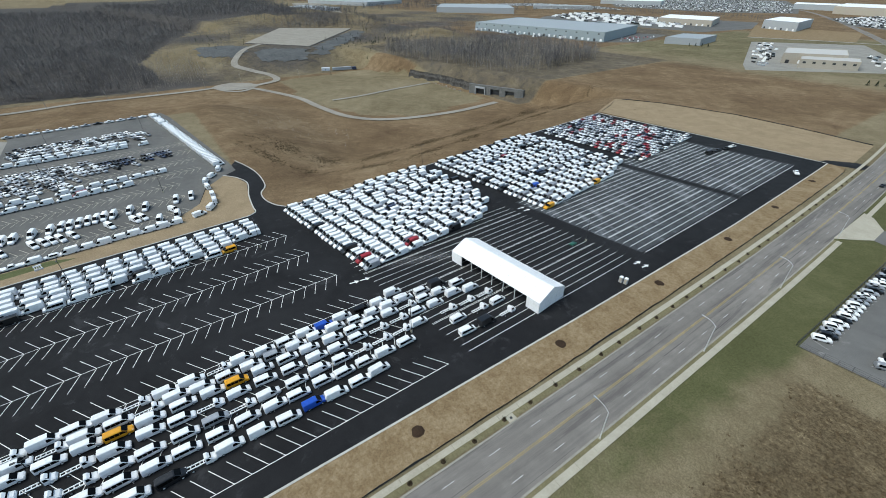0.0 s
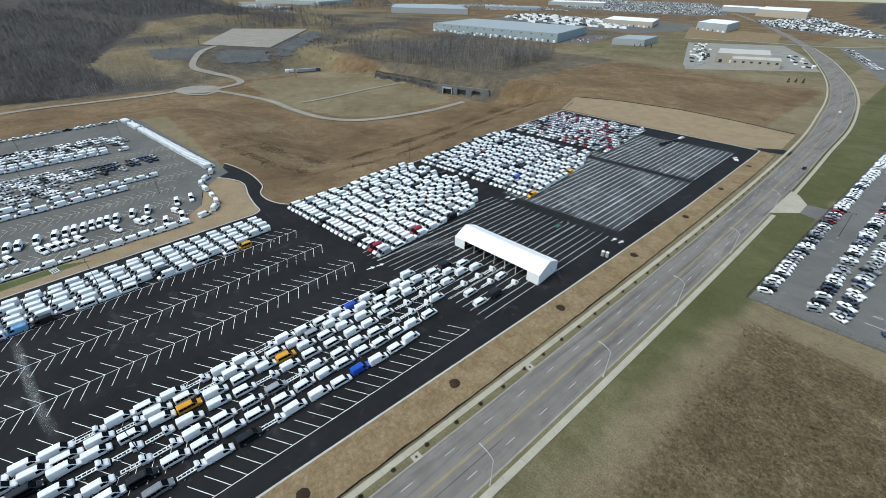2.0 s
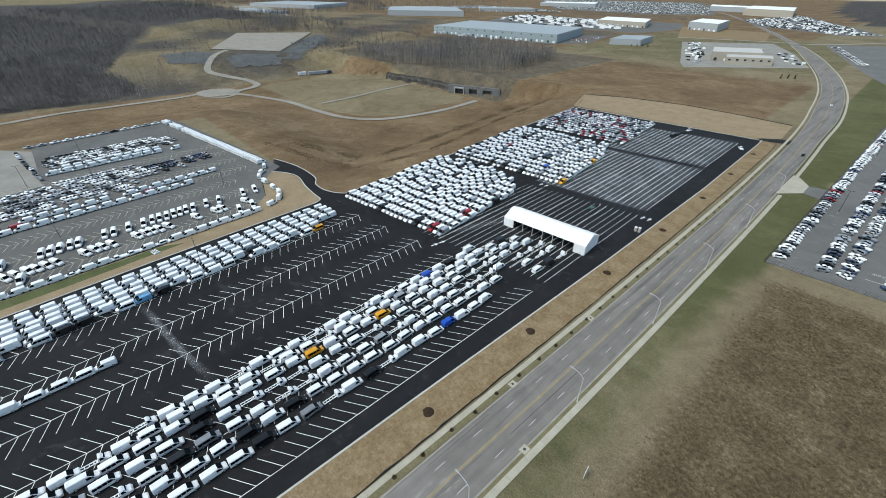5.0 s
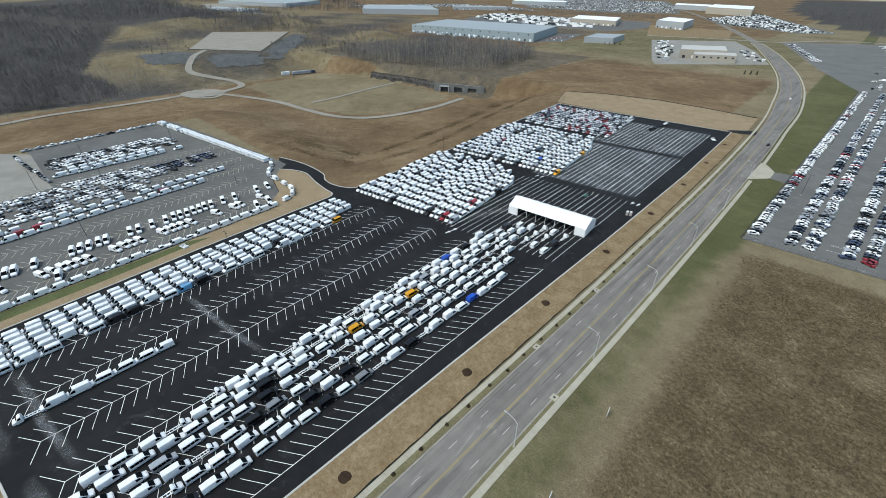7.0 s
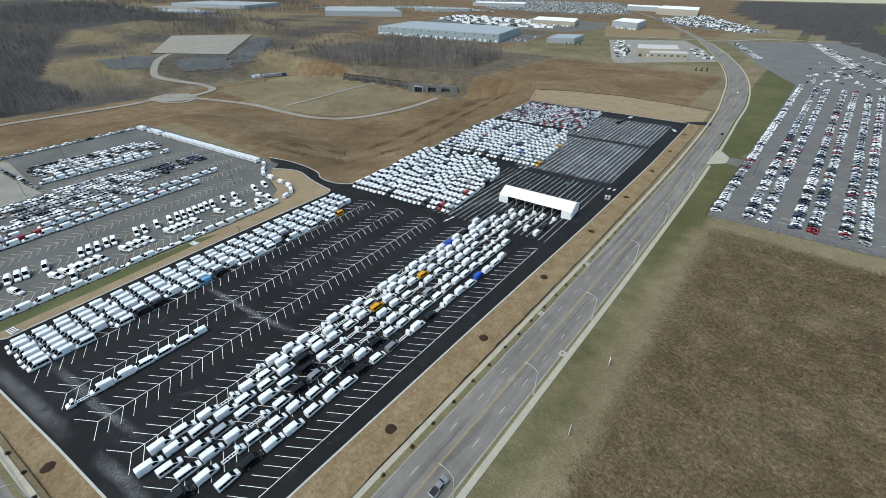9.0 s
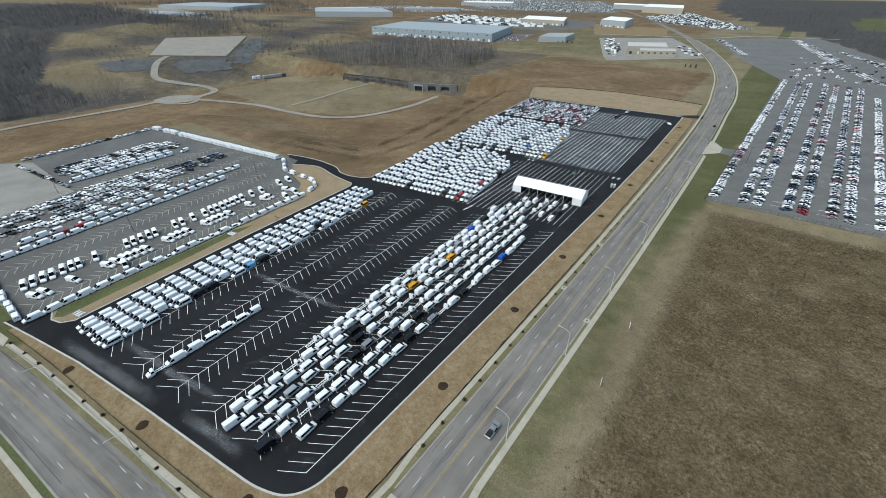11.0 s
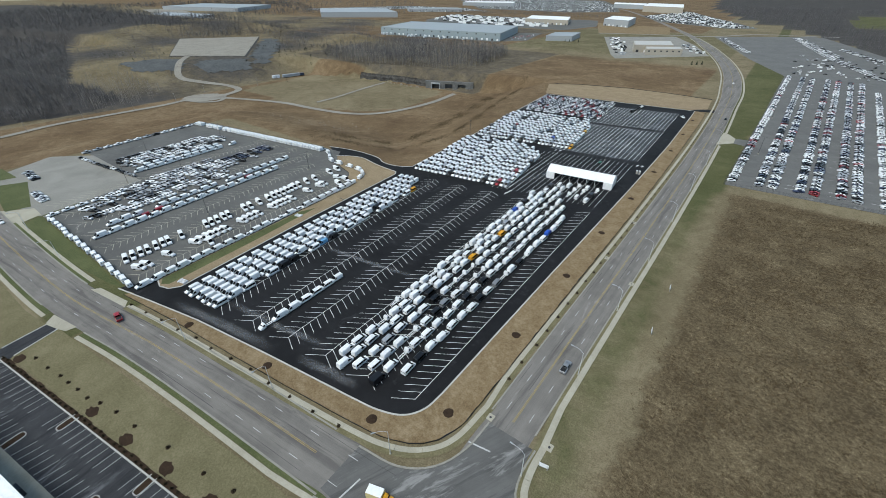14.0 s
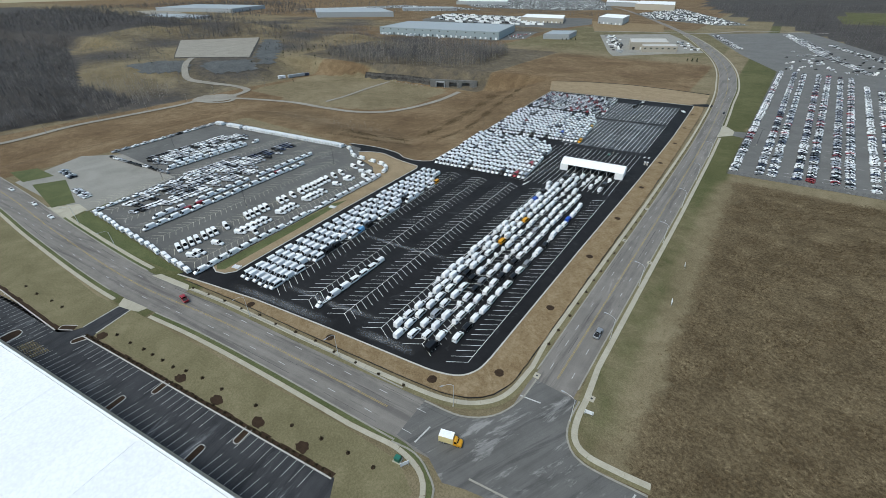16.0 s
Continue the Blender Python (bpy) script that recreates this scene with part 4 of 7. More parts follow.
def build_chassis(body_mat, label):
    """A cab with a bare ladder frame behind it."""
    v = thing("chassis_cab", label, "truck")
    L = 3.1
    st = [(L - 2.3, 0.42, 1.4, 2.2, 0.98, 0.8), (L - 2.2, 0.36, 1.4, 2.36, 1.0, 0.85), (L - 1.72, 0.34, 1.4, 2.3, 1.02, 0.84), (L - 1.0, 0.34, 1.32, 1.62, 1.01, 0.80), (L - 0.92, 0.34, 1.2, 1.44, 1.01, 0.84), (L - 0.25, 0.34, 1.0, 1.16, 0.97, 0.84), (L, 0.36, 0.6, 0.74, 0.84, 0.76)]
    part("cab", Geo().loft(rings(st)), body_mat, v)
    w = Geo()
    pane(w, [(-0.80, L - 1.02, 1.68), (0.80, L - 1.02, 1.68), (0.70, L - 1.69, 2.2), (-0.70, L - 1.69, 2.2)])
    part("windscreen", w, M["glass"], v)
    s = Geo()
    sides(s, L - 2.05, L - 1.15, L - 2.05, L - 1.5, 1.42, 2.05, 1.034, 0.93)
    panes(v, "side_window", s)
    fr = Geo()
    for x in (-0.42, 0.42):
        fr.box(x - 0.09, x + 0.09, -L, L - 2.2, 0.62, 0.84)
    for y in (-L + 0.1, -L + 1.0, -L + 1.9, -L + 2.8, -L + 3.5):
        fr.box(-0.42, 0.42, y - 0.08, y + 0.08, 0.66, 0.80)
    part("ladder_frame", fr, M["white"], v, "bare white steel ladder frame")
    for x in (-0.88, 0.88):
        for y in (-L + 1.3, L - 1.05):
            part("wheel", wheel_geo(x, y), [M["rubber"], M["steel"]], v, "black tyre on steel rim")
    part("bumper", Geo().box(-0.9, 0.9, L - 0.06, L + 0.05, 0.3, 0.58), M["trim"], v)
    return v


def build_box_truck(body_mat, box_mat, label, name="box_truck"):
    v = build_chassis(body_mat, label)
    v.name = name
    part("cargo_box", Geo().box(-1.12, 1.12, -3.2, 0.75, 0.88, 3.1, top=0.985), box_mat, v, "plain cargo box body")
    if box_mat is not body_mat:
        part("box_roof", Geo().box(-1.08, 1.08, -3.14, 0.69, 3.1, 3.14), M["roofwhite"], v, "white roof of the cargo box")
    return v


CAR_ST = {"suv": [(-2.3, 0.45, 0.95, 1.15, 0.86, 0.7), (-2.25, 0.3, 1.0, 1.5, 0.92, 0.68), (-1.9, 0.3, 1.0, 1.70, 0.93, 0.64), (0.1, 0.3, 1.0, 1.72, 0.93, 0.64), (0.45, 0.3, 1.0, 1.62, 0.93, 0.64), (1.15, 0.3, 0.98, 1.10, 0.93, 0.78), (2.1, 0.3, 0.85, 0.98, 0.9, 0.75), (2.35, 0.35, 0.6, 0.75, 0.8, 0.7)],
          "sedan": [(-2.35, 0.4, 0.8, 0.95, 0.82, 0.7), (-2.2, 0.28, 0.85, 1.05, 0.9, 0.75), (-1.55, 0.28, 0.9, 1.12, 0.91, 0.74), (-0.85, 0.28, 0.9, 1.43, 0.91, 0.6), (0.2, 0.28, 0.9, 1.45, 0.91, 0.6), (1.0, 0.28, 0.88, 1.02, 0.91, 0.76), (2.1, 0.28, 0.75, 0.86, 0.88, 0.74), (2.4, 0.32, 0.55, 0.65, 0.78, 0.68)],
          "pickup": [(-2.8, 0.5, 0.95, 1.12, 0.95, 0.88), (-2.7, 0.4, 1.0, 1.18, 0.98, 0.9), (-0.75, 0.4, 1.0, 1.18, 0.98, 0.9), (-0.7, 0.4, 1.05, 1.80, 0.98, 0.72), (0.55, 0.4, 1.05, 1.84, 0.98, 0.72), (0.85, 0.4, 1.05, 1.75, 0.98, 0.70), (1.45, 0.4, 1.02, 1.24, 0.98, 0.82), (2.6, 0.4, 0.95, 1.14, 0.96, 0.82), (2.8, 0.42, 0.7, 0.9, 0.9, 0.8)]}


def car_side(kind, s):
    if kind == "suv":
        sides(s, -2.0, 0.75, -1.85, 0.3, 1.06, 1.55, 0.94, 0.735)
    elif kind == "sedan":
        sides(s, -1.35, 0.8, -0.85, 0.25, 0.96, 1.34, 0.92, 0.68)
    else:
        sides(s, -0.62, 1.15, -0.62, 0.7, 1.12, 1.65, 0.985, 0.80)
    return s


def car_wind(kind, w):
    f = {"suv": (1.12, 1.15, 0.5, 1.60), "sedan": (0.97, 1.06, 0.26, 1.42), "pickup": (1.42, 1.27, 0.9, 1.73)}[kind]
    r = {"suv": (-2.27, 1.06, -1.98, 1.62), "sedan": (-1.5, 1.16, -0.92, 1.41), "pickup": (-0.745, 1.25, -0.72, 1.74)}[kind]
    pane(w, [(-0.72, f[0], f[1] + 0.03), (0.72, f[0], f[1] + 0.03), (0.58, f[2], f[3] + 0.02), (-0.58, f[2], f[3] + 0.02)])
    pane(w, [(0.66, r[0] - 0.02, r[1] + 0.02), (-0.66, r[0] - 0.02, r[1] + 0.02), (-0.56, r[2] - 0.02, r[3] + 0.02), (0.56, r[2] - 0.02, r[3] + 0.02)])
    return w


def build_car(kind, body_mat, label):
    v = thing({"suv": "suv", "sedan": "sedan", "pickup": "pickup_truck"}[kind], label, "pickup" if kind == "pickup" else "car")
    b = Geo().loft(rings(CAR_ST[kind]))
    if kind == "pickup":
        b.box(-0.78, 0.78, -2.62, -0.8, 1.17, 1.19, 1)
    part("body", b, [body_mat, M["trim"]], v)
    panes(v, "windscreen", car_wind(kind, Geo()))
    panes(v, "side_window", car_side(kind, Geo()))
    for x in (-0.82, 0.82):
        for y in (-1.4, 1.42):
            part("wheel", wheel_geo(x, y, 0.34), [M["rubber"], M["steel"]], v)
    return v


# one-mesh vehicles for the crowded back rows


def simple_van(tall, length, windows, mat):
    body, wind, side, rear, L = van_geos(tall, length, windows)
    g = Geo()
    g.add(body.v[:100], [f for f in body.f if max(f) < 100], 0)
    for q, m in ((wind, 1), (side, 1), (rear, 1)):
        g.add(q.v, q.f, m)
    for y in (-L + 1.15, L - 1.05):
        g.box(-1.03, 1.03, y - 0.34, y + 0.34, 0.0, 0.62, 2)
    return g


def simple_car(kind):
    g = Geo().loft(rings(CAR_ST[kind]))
    for q in (car_wind(kind, Geo()), car_side(kind, Geo())):
        g.add(q.v, q.f, 1)
    for y in (-1.4, 1.42):
        g.box(-0.94, 0.94, y - 0.32, y + 0.32, 0.0, 0.58, 2)
    return g


GEO = {"H": simple_van(2, 6.4, False, 0), "T": simple_van(True, 6.0, False, 0), "t": simple_van(False, 5.6, False, 0), "w": simple_van(False, 5.6, True, 0), "s": simple_car("suv"), "c": simple_car("sedan"), "p": simple_car("pickup")}
COLOURS = {"W": "white", "S": "silver", "K": "black", "R": "red", "B": "blue", "N": "navy", "O": "orange"}
WORDS = {"W": "white", "S": "silver-grey", "K": "black", "R": "red", "B": "bright blue", "N": "dark blue", "O": "amber"}
KINDS = {"H": ("cargo_van", "extra-high-roof cargo van", "van"), "T": ("cargo_van", "high-roof cargo van", "van"), "t": ("cargo_van", "low-roof cargo van", "van"), "w": ("passenger_van", "passenger van with dark side windows", "van"), "s": ("suv", "sport utility vehicle", "car"), "c": ("sedan", "sedan car", "car"), "p": ("pickup_truck", "pickup truck", "pickup")}
SIMPLE = {}


def park_simple(kind, colour, x, y, turn, where, group, z=0.004):
    key = kind + colour
    if key not in SIMPLE:
        SIMPLE[key] = GEO[kind].mesh(KINDS[kind][0], [M[COLOURS[colour]], M["glass"], M["trim"]])
    ob = new(KINDS[kind][0], SIMPLE[key])
    ob.matrix_world = pose(x, y, z, 0, 0, turn)
    return tagged(ob, f"{WORDS[colour]} {KINDS[kind][1]} {where}", KINDS[kind][2], group)


class Crowd:
    """Many parked vehicles too far off to tell apart, gathered by colour into one object."""

    def __init__(self, name, label):
        self.g, self.name, self.label = Geo(), name, label
        self.cols = list("WSKRBNO")

    def add(self, kind, colour, x, y, turn, z=0.0):
        src, m = GEO[kind], pose(x, y, z, 0, 0, turn)
        k = self.cols.index(colour)
        n = len(self.g.v)
        a = np.array(src.v) @ np.array(m.to_3x3()).T + np.array(m.translation)
        self.g.v += [tuple(q) for q in a.tolist()]
        self.g.f += [tuple(i + n for i in f) for f in src.f]
        self.g.m += [k if mm == 0 else (7 if mm == 1 else 8) for mm in src.m]

    def done(self):
        return solid(self.name, self.g, [M[COLOURS[c]] for c in self.cols] + [M["glass"], M["trim"]], self.label, "vehicles", "stuff")


PROTO = {"T": build_van("cargo_van", True, 5.95, False, M["white"], "white high-roof cargo van on black asphalt"),
         "H": build_van("cargo_van", 2, 6.0, False, M["white"], "white extra-high-roof cargo van beside the grass strip"),
         "A": build_van("passenger_van", True, 5.9, True, M["white"], "white high passenger van with dark windows beside the grass strip"),
         "D": build_van("cargo_van", True, 5.9, False, M["black"], "black high-roof cargo van beside the grass strip"),
         "L": build_van("cargo_van", False, 5.6, False, M["sky"], "pale sky-blue cargo van beside the grass strip"),
         "t": build_van("cargo_van", False, 5.6, False, M["white"], "white low-roof cargo van on black asphalt"),
         "w": build_van("passenger_van", False, 5.7, True, M["white"], "white passenger van with dark side windows"),
         "S": build_van("passenger_van", False, 5.7, True, M["silver"], "silver-grey passenger van with dark side windows"),
         "K": build_van("cargo_van", False, 5.7, True, M["black"], "black van parked among white vans"),
         "O": build_van("passenger_van", False, 5.6, True, M["orange"], "amber-yellow passenger van parked among white vans"),
         "B": build_van("cargo_van", False, 5.6, False, M["blue"], "bright blue cargo van parked among white vans"),
         "c": build_chassis(M["white"], "white chassis cab with bare ladder frame"),
         "X": build_box_truck(M["black"], M["black"], "black box truck on black asphalt")}
for proto in PROTO.values():
    done = set()
    for ob in proto.children_recursive:
        if ob.data.name not in done:
            done.add(ob.data.name)
            ob.data.transform(Matrix.Diagonal((0.96, 0.96, 0.95, 1)))
USED = set()


def park(code, x, y, turn, group):
    src = PROTO[code]
    m = pose(x, y, 0.004, 0, 0, turn)
    if code not in USED:
        USED.add(code)
        src.matrix_world = m
        src["group"] = group
        return src
    ob = copy_thing(src, m)
    ob["group"] = group
    return ob


rv = random.Random(11)
# rows of vans nose to tail beside the right-hand bays; codes run from the crossroads towards the tent
ROWS = [
    (-20.0, -75.4, 43.9, "wKttwtwKwScTKcTTwBTwT"),
    (-24.8, -83.4, 54.3, "XtcwwtwwKTKwwtwwwtwwwwTw"),
    (-29.1, -80.4, 62.0, "wtTcwKSwtccTwwSctwTwccct"),
    (-33.7, -82.2, 70.0, "wtSwTwKtcccTtwctwwTtwccwt"),
    (-37.8, -85.5, 75.0, "TtwTwwtKTtwtOTwtOtwtTwwtcwt"),
    (-41.0, -81.6, 70.0, "TwtcTwTtwtcTwcTtwtSTtTwtTtw"),
    (-44.2, -54.0, 56.0, "cTtTcTwtcTTcTtwTBTKT"),
]
for x, y0, y1, codes in ROWS:
    n = len(codes)
    for k, code in enumerate(codes):
        y = y0 + (y1 - y0) * k / (n - 1)
        park(code, x + rv.uniform(-0.35, 0.35) - 0.006 * (y + 10), y + rv.uniform(-0.4, 0.4), rv.uniform(-2.5, 2.5) + 1.0, "vans in long rows")
# queue in front of and under the tent
for x, y, code in ((-35.0, 78, "T"), (-38.5, 82, "w"), (-33.6, 84, "T"), (-29.2, 72.0, "c"), (-29.0, 79, "c"), (-28.8, 86, "c"), (-24.2, 72, "w"), (-24.0, 80, "c"), (-23.8, 87, "w"), (-18.6, 71, "w"), (-18.3, 78, "X"), (-18.1, 86, "c"), (-41.5, 76, "X"), (-42, 63, "w"), (-46.2, 62, "T")):
    park(code, x, y, rv.uniform(-2, 2) + 1, "vans queueing at the tent")
# single file in the empty bays
for k, code in enumerate("cTTwwwt"):
    park(code, -71.8 - 0.22 * k, -90.2 + 5.4 * k, 180 + rv.uniform(-2, 2), "vans in single file")
# block along the grass strip, noses to the front road
for j in range(24):
    y = -96.5 + 5.7 * j
    for i in range(6):
        x = -112.6 + 3.42 * i - 0.062 * (y + 96) - (0.5 if i == 5 else 0)
        if i == 5 and j % 4 == 3 or (j > 21 and i > 3):
            continue
        code = rv.choice("HHHHTHHATHH") if i < 5 or rv.random() < 0.5 else rv.choice("HAAwTD")
        if (i, j) == (5, 21):
            code = "O"
        if (i, j) == (5, 9):
            code = "L"
        if (i, j) in ((5, 10), (5, 5), (4, 16), (5, 6)):
            code = "D"
        park(code, x + rv.uniform(-0.3, 0.3), y + 0.17 * (x + 112) + rv.uniform(-0.7, 0.7), 180 + 3.5 + rv.uniform(-1.5, 1.5), "vans beside the grass strip")

# crowded blocks behind the tent: files of vans nose to tail, close side by side
SIZES = {"H": 6.4, "T": 6.0, "t": 5.6, "w": 5.6, "s": 4.7, "c": 4.8, "p": 5.6}


def files(xa, ya, cols, dx, slope, shear, depth, pick, put, gap=(0.1, 0.9)):
    for i in range(cols):
        d, k0 = rv.uniform(0.0, 0.5), 0
        while d < depth(i):
            k, c = pick(i, d)
            L = SIZES[k]
            if k0 == 0 or rv.random() > 0.03:
                put(k, c, xa + dx * i + shear * (d + L / 2) + rv.uniform(-0.16, 0.16), ya + d + slope * dx * i, 184 + rv.uniform(-1.5, 1.5))
            d += L + rv.uniform(*gap)
            k0 += 1


def van_pick(i, d):
    r = rv.random()
    c = "W" if r < 0.875 else "S" if r < 0.935 else "K" if r < 0.975 else rv.choice("RBNNSKSNSO")
    return rv.choice("HHTTtw"), c


crowd = Crowd("parked_vans", "dense block of white vans with a few coloured ones behind the tent")
files(-123.0, 54.0, 22, 2.86, 0.155, -0.12, lambda i: 73 - (9 if i > 18 else 3 if i > 14 else 0) - (6 if i == 21 else 0),
      lambda i, d: ("T", "R") if i == 20 and 17 < d < 23.5 else van_pick(i, d), crowd.add)
crowd.done()
crowd = Crowd("parked_vans", "dense block of white vans with a few coloured ones")
files(-130.0, 139.0, 26, 2.84, 0.14, -0.12, lambda i: 75 - (12 if i > 23 else 0), lambda i, d: ("t", "O") if i == 25 and d < 5 or (i, int(d // 7)) == (25, 5) else van_pick(i, d), crowd.add)
crowd.done()
crowd = Crowd("parked_cars", "dense block of white, silver and red cars")
files(-138.0, 230.0, 25, 2.84, 0.11, -0.09, lambda i: 64, lambda i, d: (rv.choice("ssscp"), rv.choice("WWWWWWWWWSSSSSSKKKRRN")), lambda k, c, x, y, a: crowd.add(k, c, x, y, a), (0.2, 0.6))
crowd.done()
for x, y, k, c, a in ((-52.6, 278, "T", "K", -6), (-51.8, 286, "p", "K", -6), (-50.9, 294, "p", "K", -6), (-50.6, 301.5, "p", "W", -6), (-11.2, 284.6, "p", "W", 30)):
    park_simple(k, c, x, y, a, "standing in empty lanes", "")

# ---- grey lot on the far side of the strip ----
def file_of(codes, a, c, turn, where, colours="W"):
    n = len(codes)
    for k, code in enumerate(codes):
        if code == " ":
            continue
        x, y = lerp(a, c, k / (n - 1))
        park_simple(code, rv.choice(colours), x + rv.uniform(-0.3, 0.3), y + rv.uniform(-0.4, 0.4), turn + rv.uniform(-3, 3), where, "vehicles in the grey lot")


file_of("tttTtttttcttpptsTtTtTtTt", (-131.4, -106), (-138.9, 11), 184, "along the edge of the grey lot")
for k, q in enumerate(curve([(-140.4, 17), (-143, 24), (-149, 28), (-156, 28.8), (-166, 28.8), (-176, 28), (-182, 30), (-188.5, 36), (-197.5, 39.4)], 6.4)[:-1]):
    w = curve([(-140.4, 17), (-143, 24), (-149, 28), (-156, 28.8), (-166, 28.8), (-176, 28), (-182, 30), (-188.5, 36), (-197.5, 39.4)], 6.4)[k + 1]
    park_simple("T" if k % 3 else "t", "W", (q[0] + w[0]) / 2, (q[1] + w[1]) / 2, math.degrees(math.atan2(-(w[0] - q[0]), w[1] - q[1])), "along the edge of the grey lot", "vehicles in the grey lot")
file_of("tTtTtttttTtTtttttTs", (-136.5, -109.4), (-229, -111.0), 84, "along the front edge of the grey lot")
crowd = Crowd("parked_vans", "white vans side by side along the far edge of the grey lot")
for k in range(50):
    q = lerp((-337, 19.5), (-201, 39.2), k / 49)
    if k not in (3, 4, 11):
        crowd.add("T", "W", q[0], q[1] + rv.uniform(-0.3, 0.3), 7 + rv.uniform(-2, 2))
crowd.done()
file_of("TTTTTTT T   TTTTT  TT T TTTTTTTT T T   T T", (-156.4, -102.8), (-163.2, 20.2), -102, "in a slanted row")
file_of("tt  t   tttttt  tttt  ttttt   t  tt   t", (-144.9, -101.8), (-152.6, 12.2), -62, "in a slanted row")
for x, y in ((-145.9, 12.5), (-144.9, 5.8), (-141.4, -73.7)):
    park_simple("T", "W", x, y, -102, "standing in an aisle of the grey lot", "vehicles in the grey lot")
file_of("TtTTtTTtTtTTTTTtT", (-188.6, -102), (-195.9, -4), 186, "nose to tail in the grey lot")
file_of("tTt tTttTt ttTtTttt", (-197.6, -94), (-206.4, 12), 186, "nose to tail in the grey lot")
park_simple("T", "R", -195.6, -22.5, 186, "among white vans", "vehicles in the grey lot")
park_simple("T", "R", -193.4, -74.4, 186, "behind white vans", "vehicles in the grey lot")
park_simple("t", "R", -193.0, -81.2, 186, "behind white vans", "vehicles in the grey lot")
file_of("TTTTTTTTTT t", (-262.6, -56), (-264.8, 8), 186, "nose to tail in the grey lot")
file_of("TTTT TTTTT ", (-268.2, -50), (-269.8, 2), 186, "nose to tail in the grey lot")
file_of("ppppsppp", (-233.8, -108.7), (-239.2, -61.3), 186, "beside the concrete yard")
file_of("ppsppspppsps", (-319.6, -70.7), (-257.7, -62), 98, "beside the concrete yard", "KKWSK")
crowd = Crowd("parked_cars", "pickups along the far edges of the grey lot")
for x, y0, y1, cols, kinds in ((-211.6, -84, -20, "WWSS", "ppp"), (-217.2, -99, -22, "WWSSK", "ppsp"), (-224.6, -97, 4, "WSSK", "ppsp"), (-230.2, -97, 20, "WWSSK", "pps"), (-236.6, -86, 22, "WWSSK", "pps"), (-243.4, -56, -18, "WSW", "pps"), (-276.6, -55, 10, "WWSK", "pps"), (-282.4, -58, 13, "WSSWK", "pps"), (-289.5, -58, 12, "WSWK", "ps"), (-295.5, -56, 2, "WSKW", "ps")):
    y = y0
    while y < y1:
        if rv.random() > 0.16:
            col = rv.choice("KNNSK") if x in (-230.2, -236.6) and y > -14 else rv.choice(cols)
            park_simple(rv.choice(kinds), col, x - 0.06 * (y + 40) + rv.uniform(-0.3, 0.3), y, rv.choice((-58, -62, 118)), "in a slanted row on grey asphalt", "vehicles in the grey lot")
        y += rv.choice((2.9, 3.0, 3.1))
y = -64
while y < 22:
    crowd.add("p", rv.choice("WWWSK"), -331 - 0.107 * (y + 66), y, 8)
    y += 6.9
for k in range(14):
    crowd.add(rv.choice("scp"), rv.choice("WKSS"), -300 - 2.8 * (k % 7) + 42 * (k // 7), -100 - 6 * (k // 7), 10)
crowd.done()
g = Geo()
for x in (-141, -159, -176, -193.5, -211, -228.5, -246):
    a, c = (x, -104), (x - 8.5, 18 if x > -190 else 30)
    bar(g, a, c, 0.16, 0.012)
    n = int(math.dist(a, c) / 3.0)
    for k in range(n + 1):
        q = lerp(a, c, k / n)
        bar(g, q, (q[0] - 5.0, q[1] - 3.2), 0.2, 0.014)
        bar(g, q, (q[0] + 5.0, q[1] - 2.4), 0.2, 0.014)
stuff("bay_lines", g, M["line_tan"], "faded cream herringbone lines on grey asphalt", "road marking")

# ---- car park beyond the road bend ----
RIGHT_LOT = [(38.6, 142.3), (113, 147.5), (260, 160), (300, 430), (190, 800), (104, 1150), (84, 1170), (-92, 1046), (2, 715), (52.5, 574)]
sheet("parking_lot", RIGHT_LOT, 0.01, M["asphalt_right"], "grey asphalt car park filled with parked cars", "parking lot")
crowd = Crowd("parked_cars", "long rows of parked cars of many colours")
COLS = [((41.2, 150), (57.5, 572)), ((54.8, 151), (72.0, 574)), ((61.2, 152), (81.4, 570)), ((74.0, 154), (96.5, 570)), ((80.8, 154), (106, 570)), ((92.4, 157), (117.4, 566)), ((99.0, 156), (127, 560)), ((111, 156), (137, 510)), ((117.4, 157), (147, 490)), ((130, 163), (158, 470)), ((137, 163), (168, 460)), ((150, 168), (180, 450))]
for n, (a, c) in enumerate(COLS):
    d = 0.0
    L = math.dist(a, c)
    side = 1 if n in (2, 4, 6, 8, 10) else -1
    while d < L:
        if rv.random() > (0.05 if n < 7 else 0.2):
            q = lerp(a, c, d / L)
            k, col = rv.choice("sscccsp"), rv.choice("WWWWWWSSSSSKKKKNNNR")
            if (n == 7 or n == 0 and q[1] > 250) and rv.random() < 0.6:
                col = "W"
            x, a_ = q[0] + rv.uniform(-0.4, 0.4), side * (62 + rv.uniform(-2, 2))
            if n < 6 and q[1] < 290:
                park_simple(k, col, x, q[1], a_, "in a slanted bay", "cars in the car park", 0.012)
            else:
                crowd.add(k, col, x, q[1], a_, 0.01)
        d += 2.85
UPPER_ROWS = (((54, 1095), (104, 790), "WSSKW", 80), ((64, 1085), (116, 790), "WSKKS", 80), ((104, 790), (150, 600), "WSSK", 78), ((-72, 1010), (-8, 790), "WKS", 75), ((122, 930), (190, 690), "KSWK", 75))
for a, c, cols, turn in UPPER_ROWS:
    L, d = math.dist(a, c), 0.0
    while d < L:
        for o in (-2.9, 2.9):
            if rv.random() > 0.18:
                q = lerp(a, c, d / L)
                crowd.add(rv.choice("sscpt"), rv.choice(cols), q[0] + o, q[1] + rv.uniform(-0.5, 0.5), turn, 0.01)
        d += 2.9
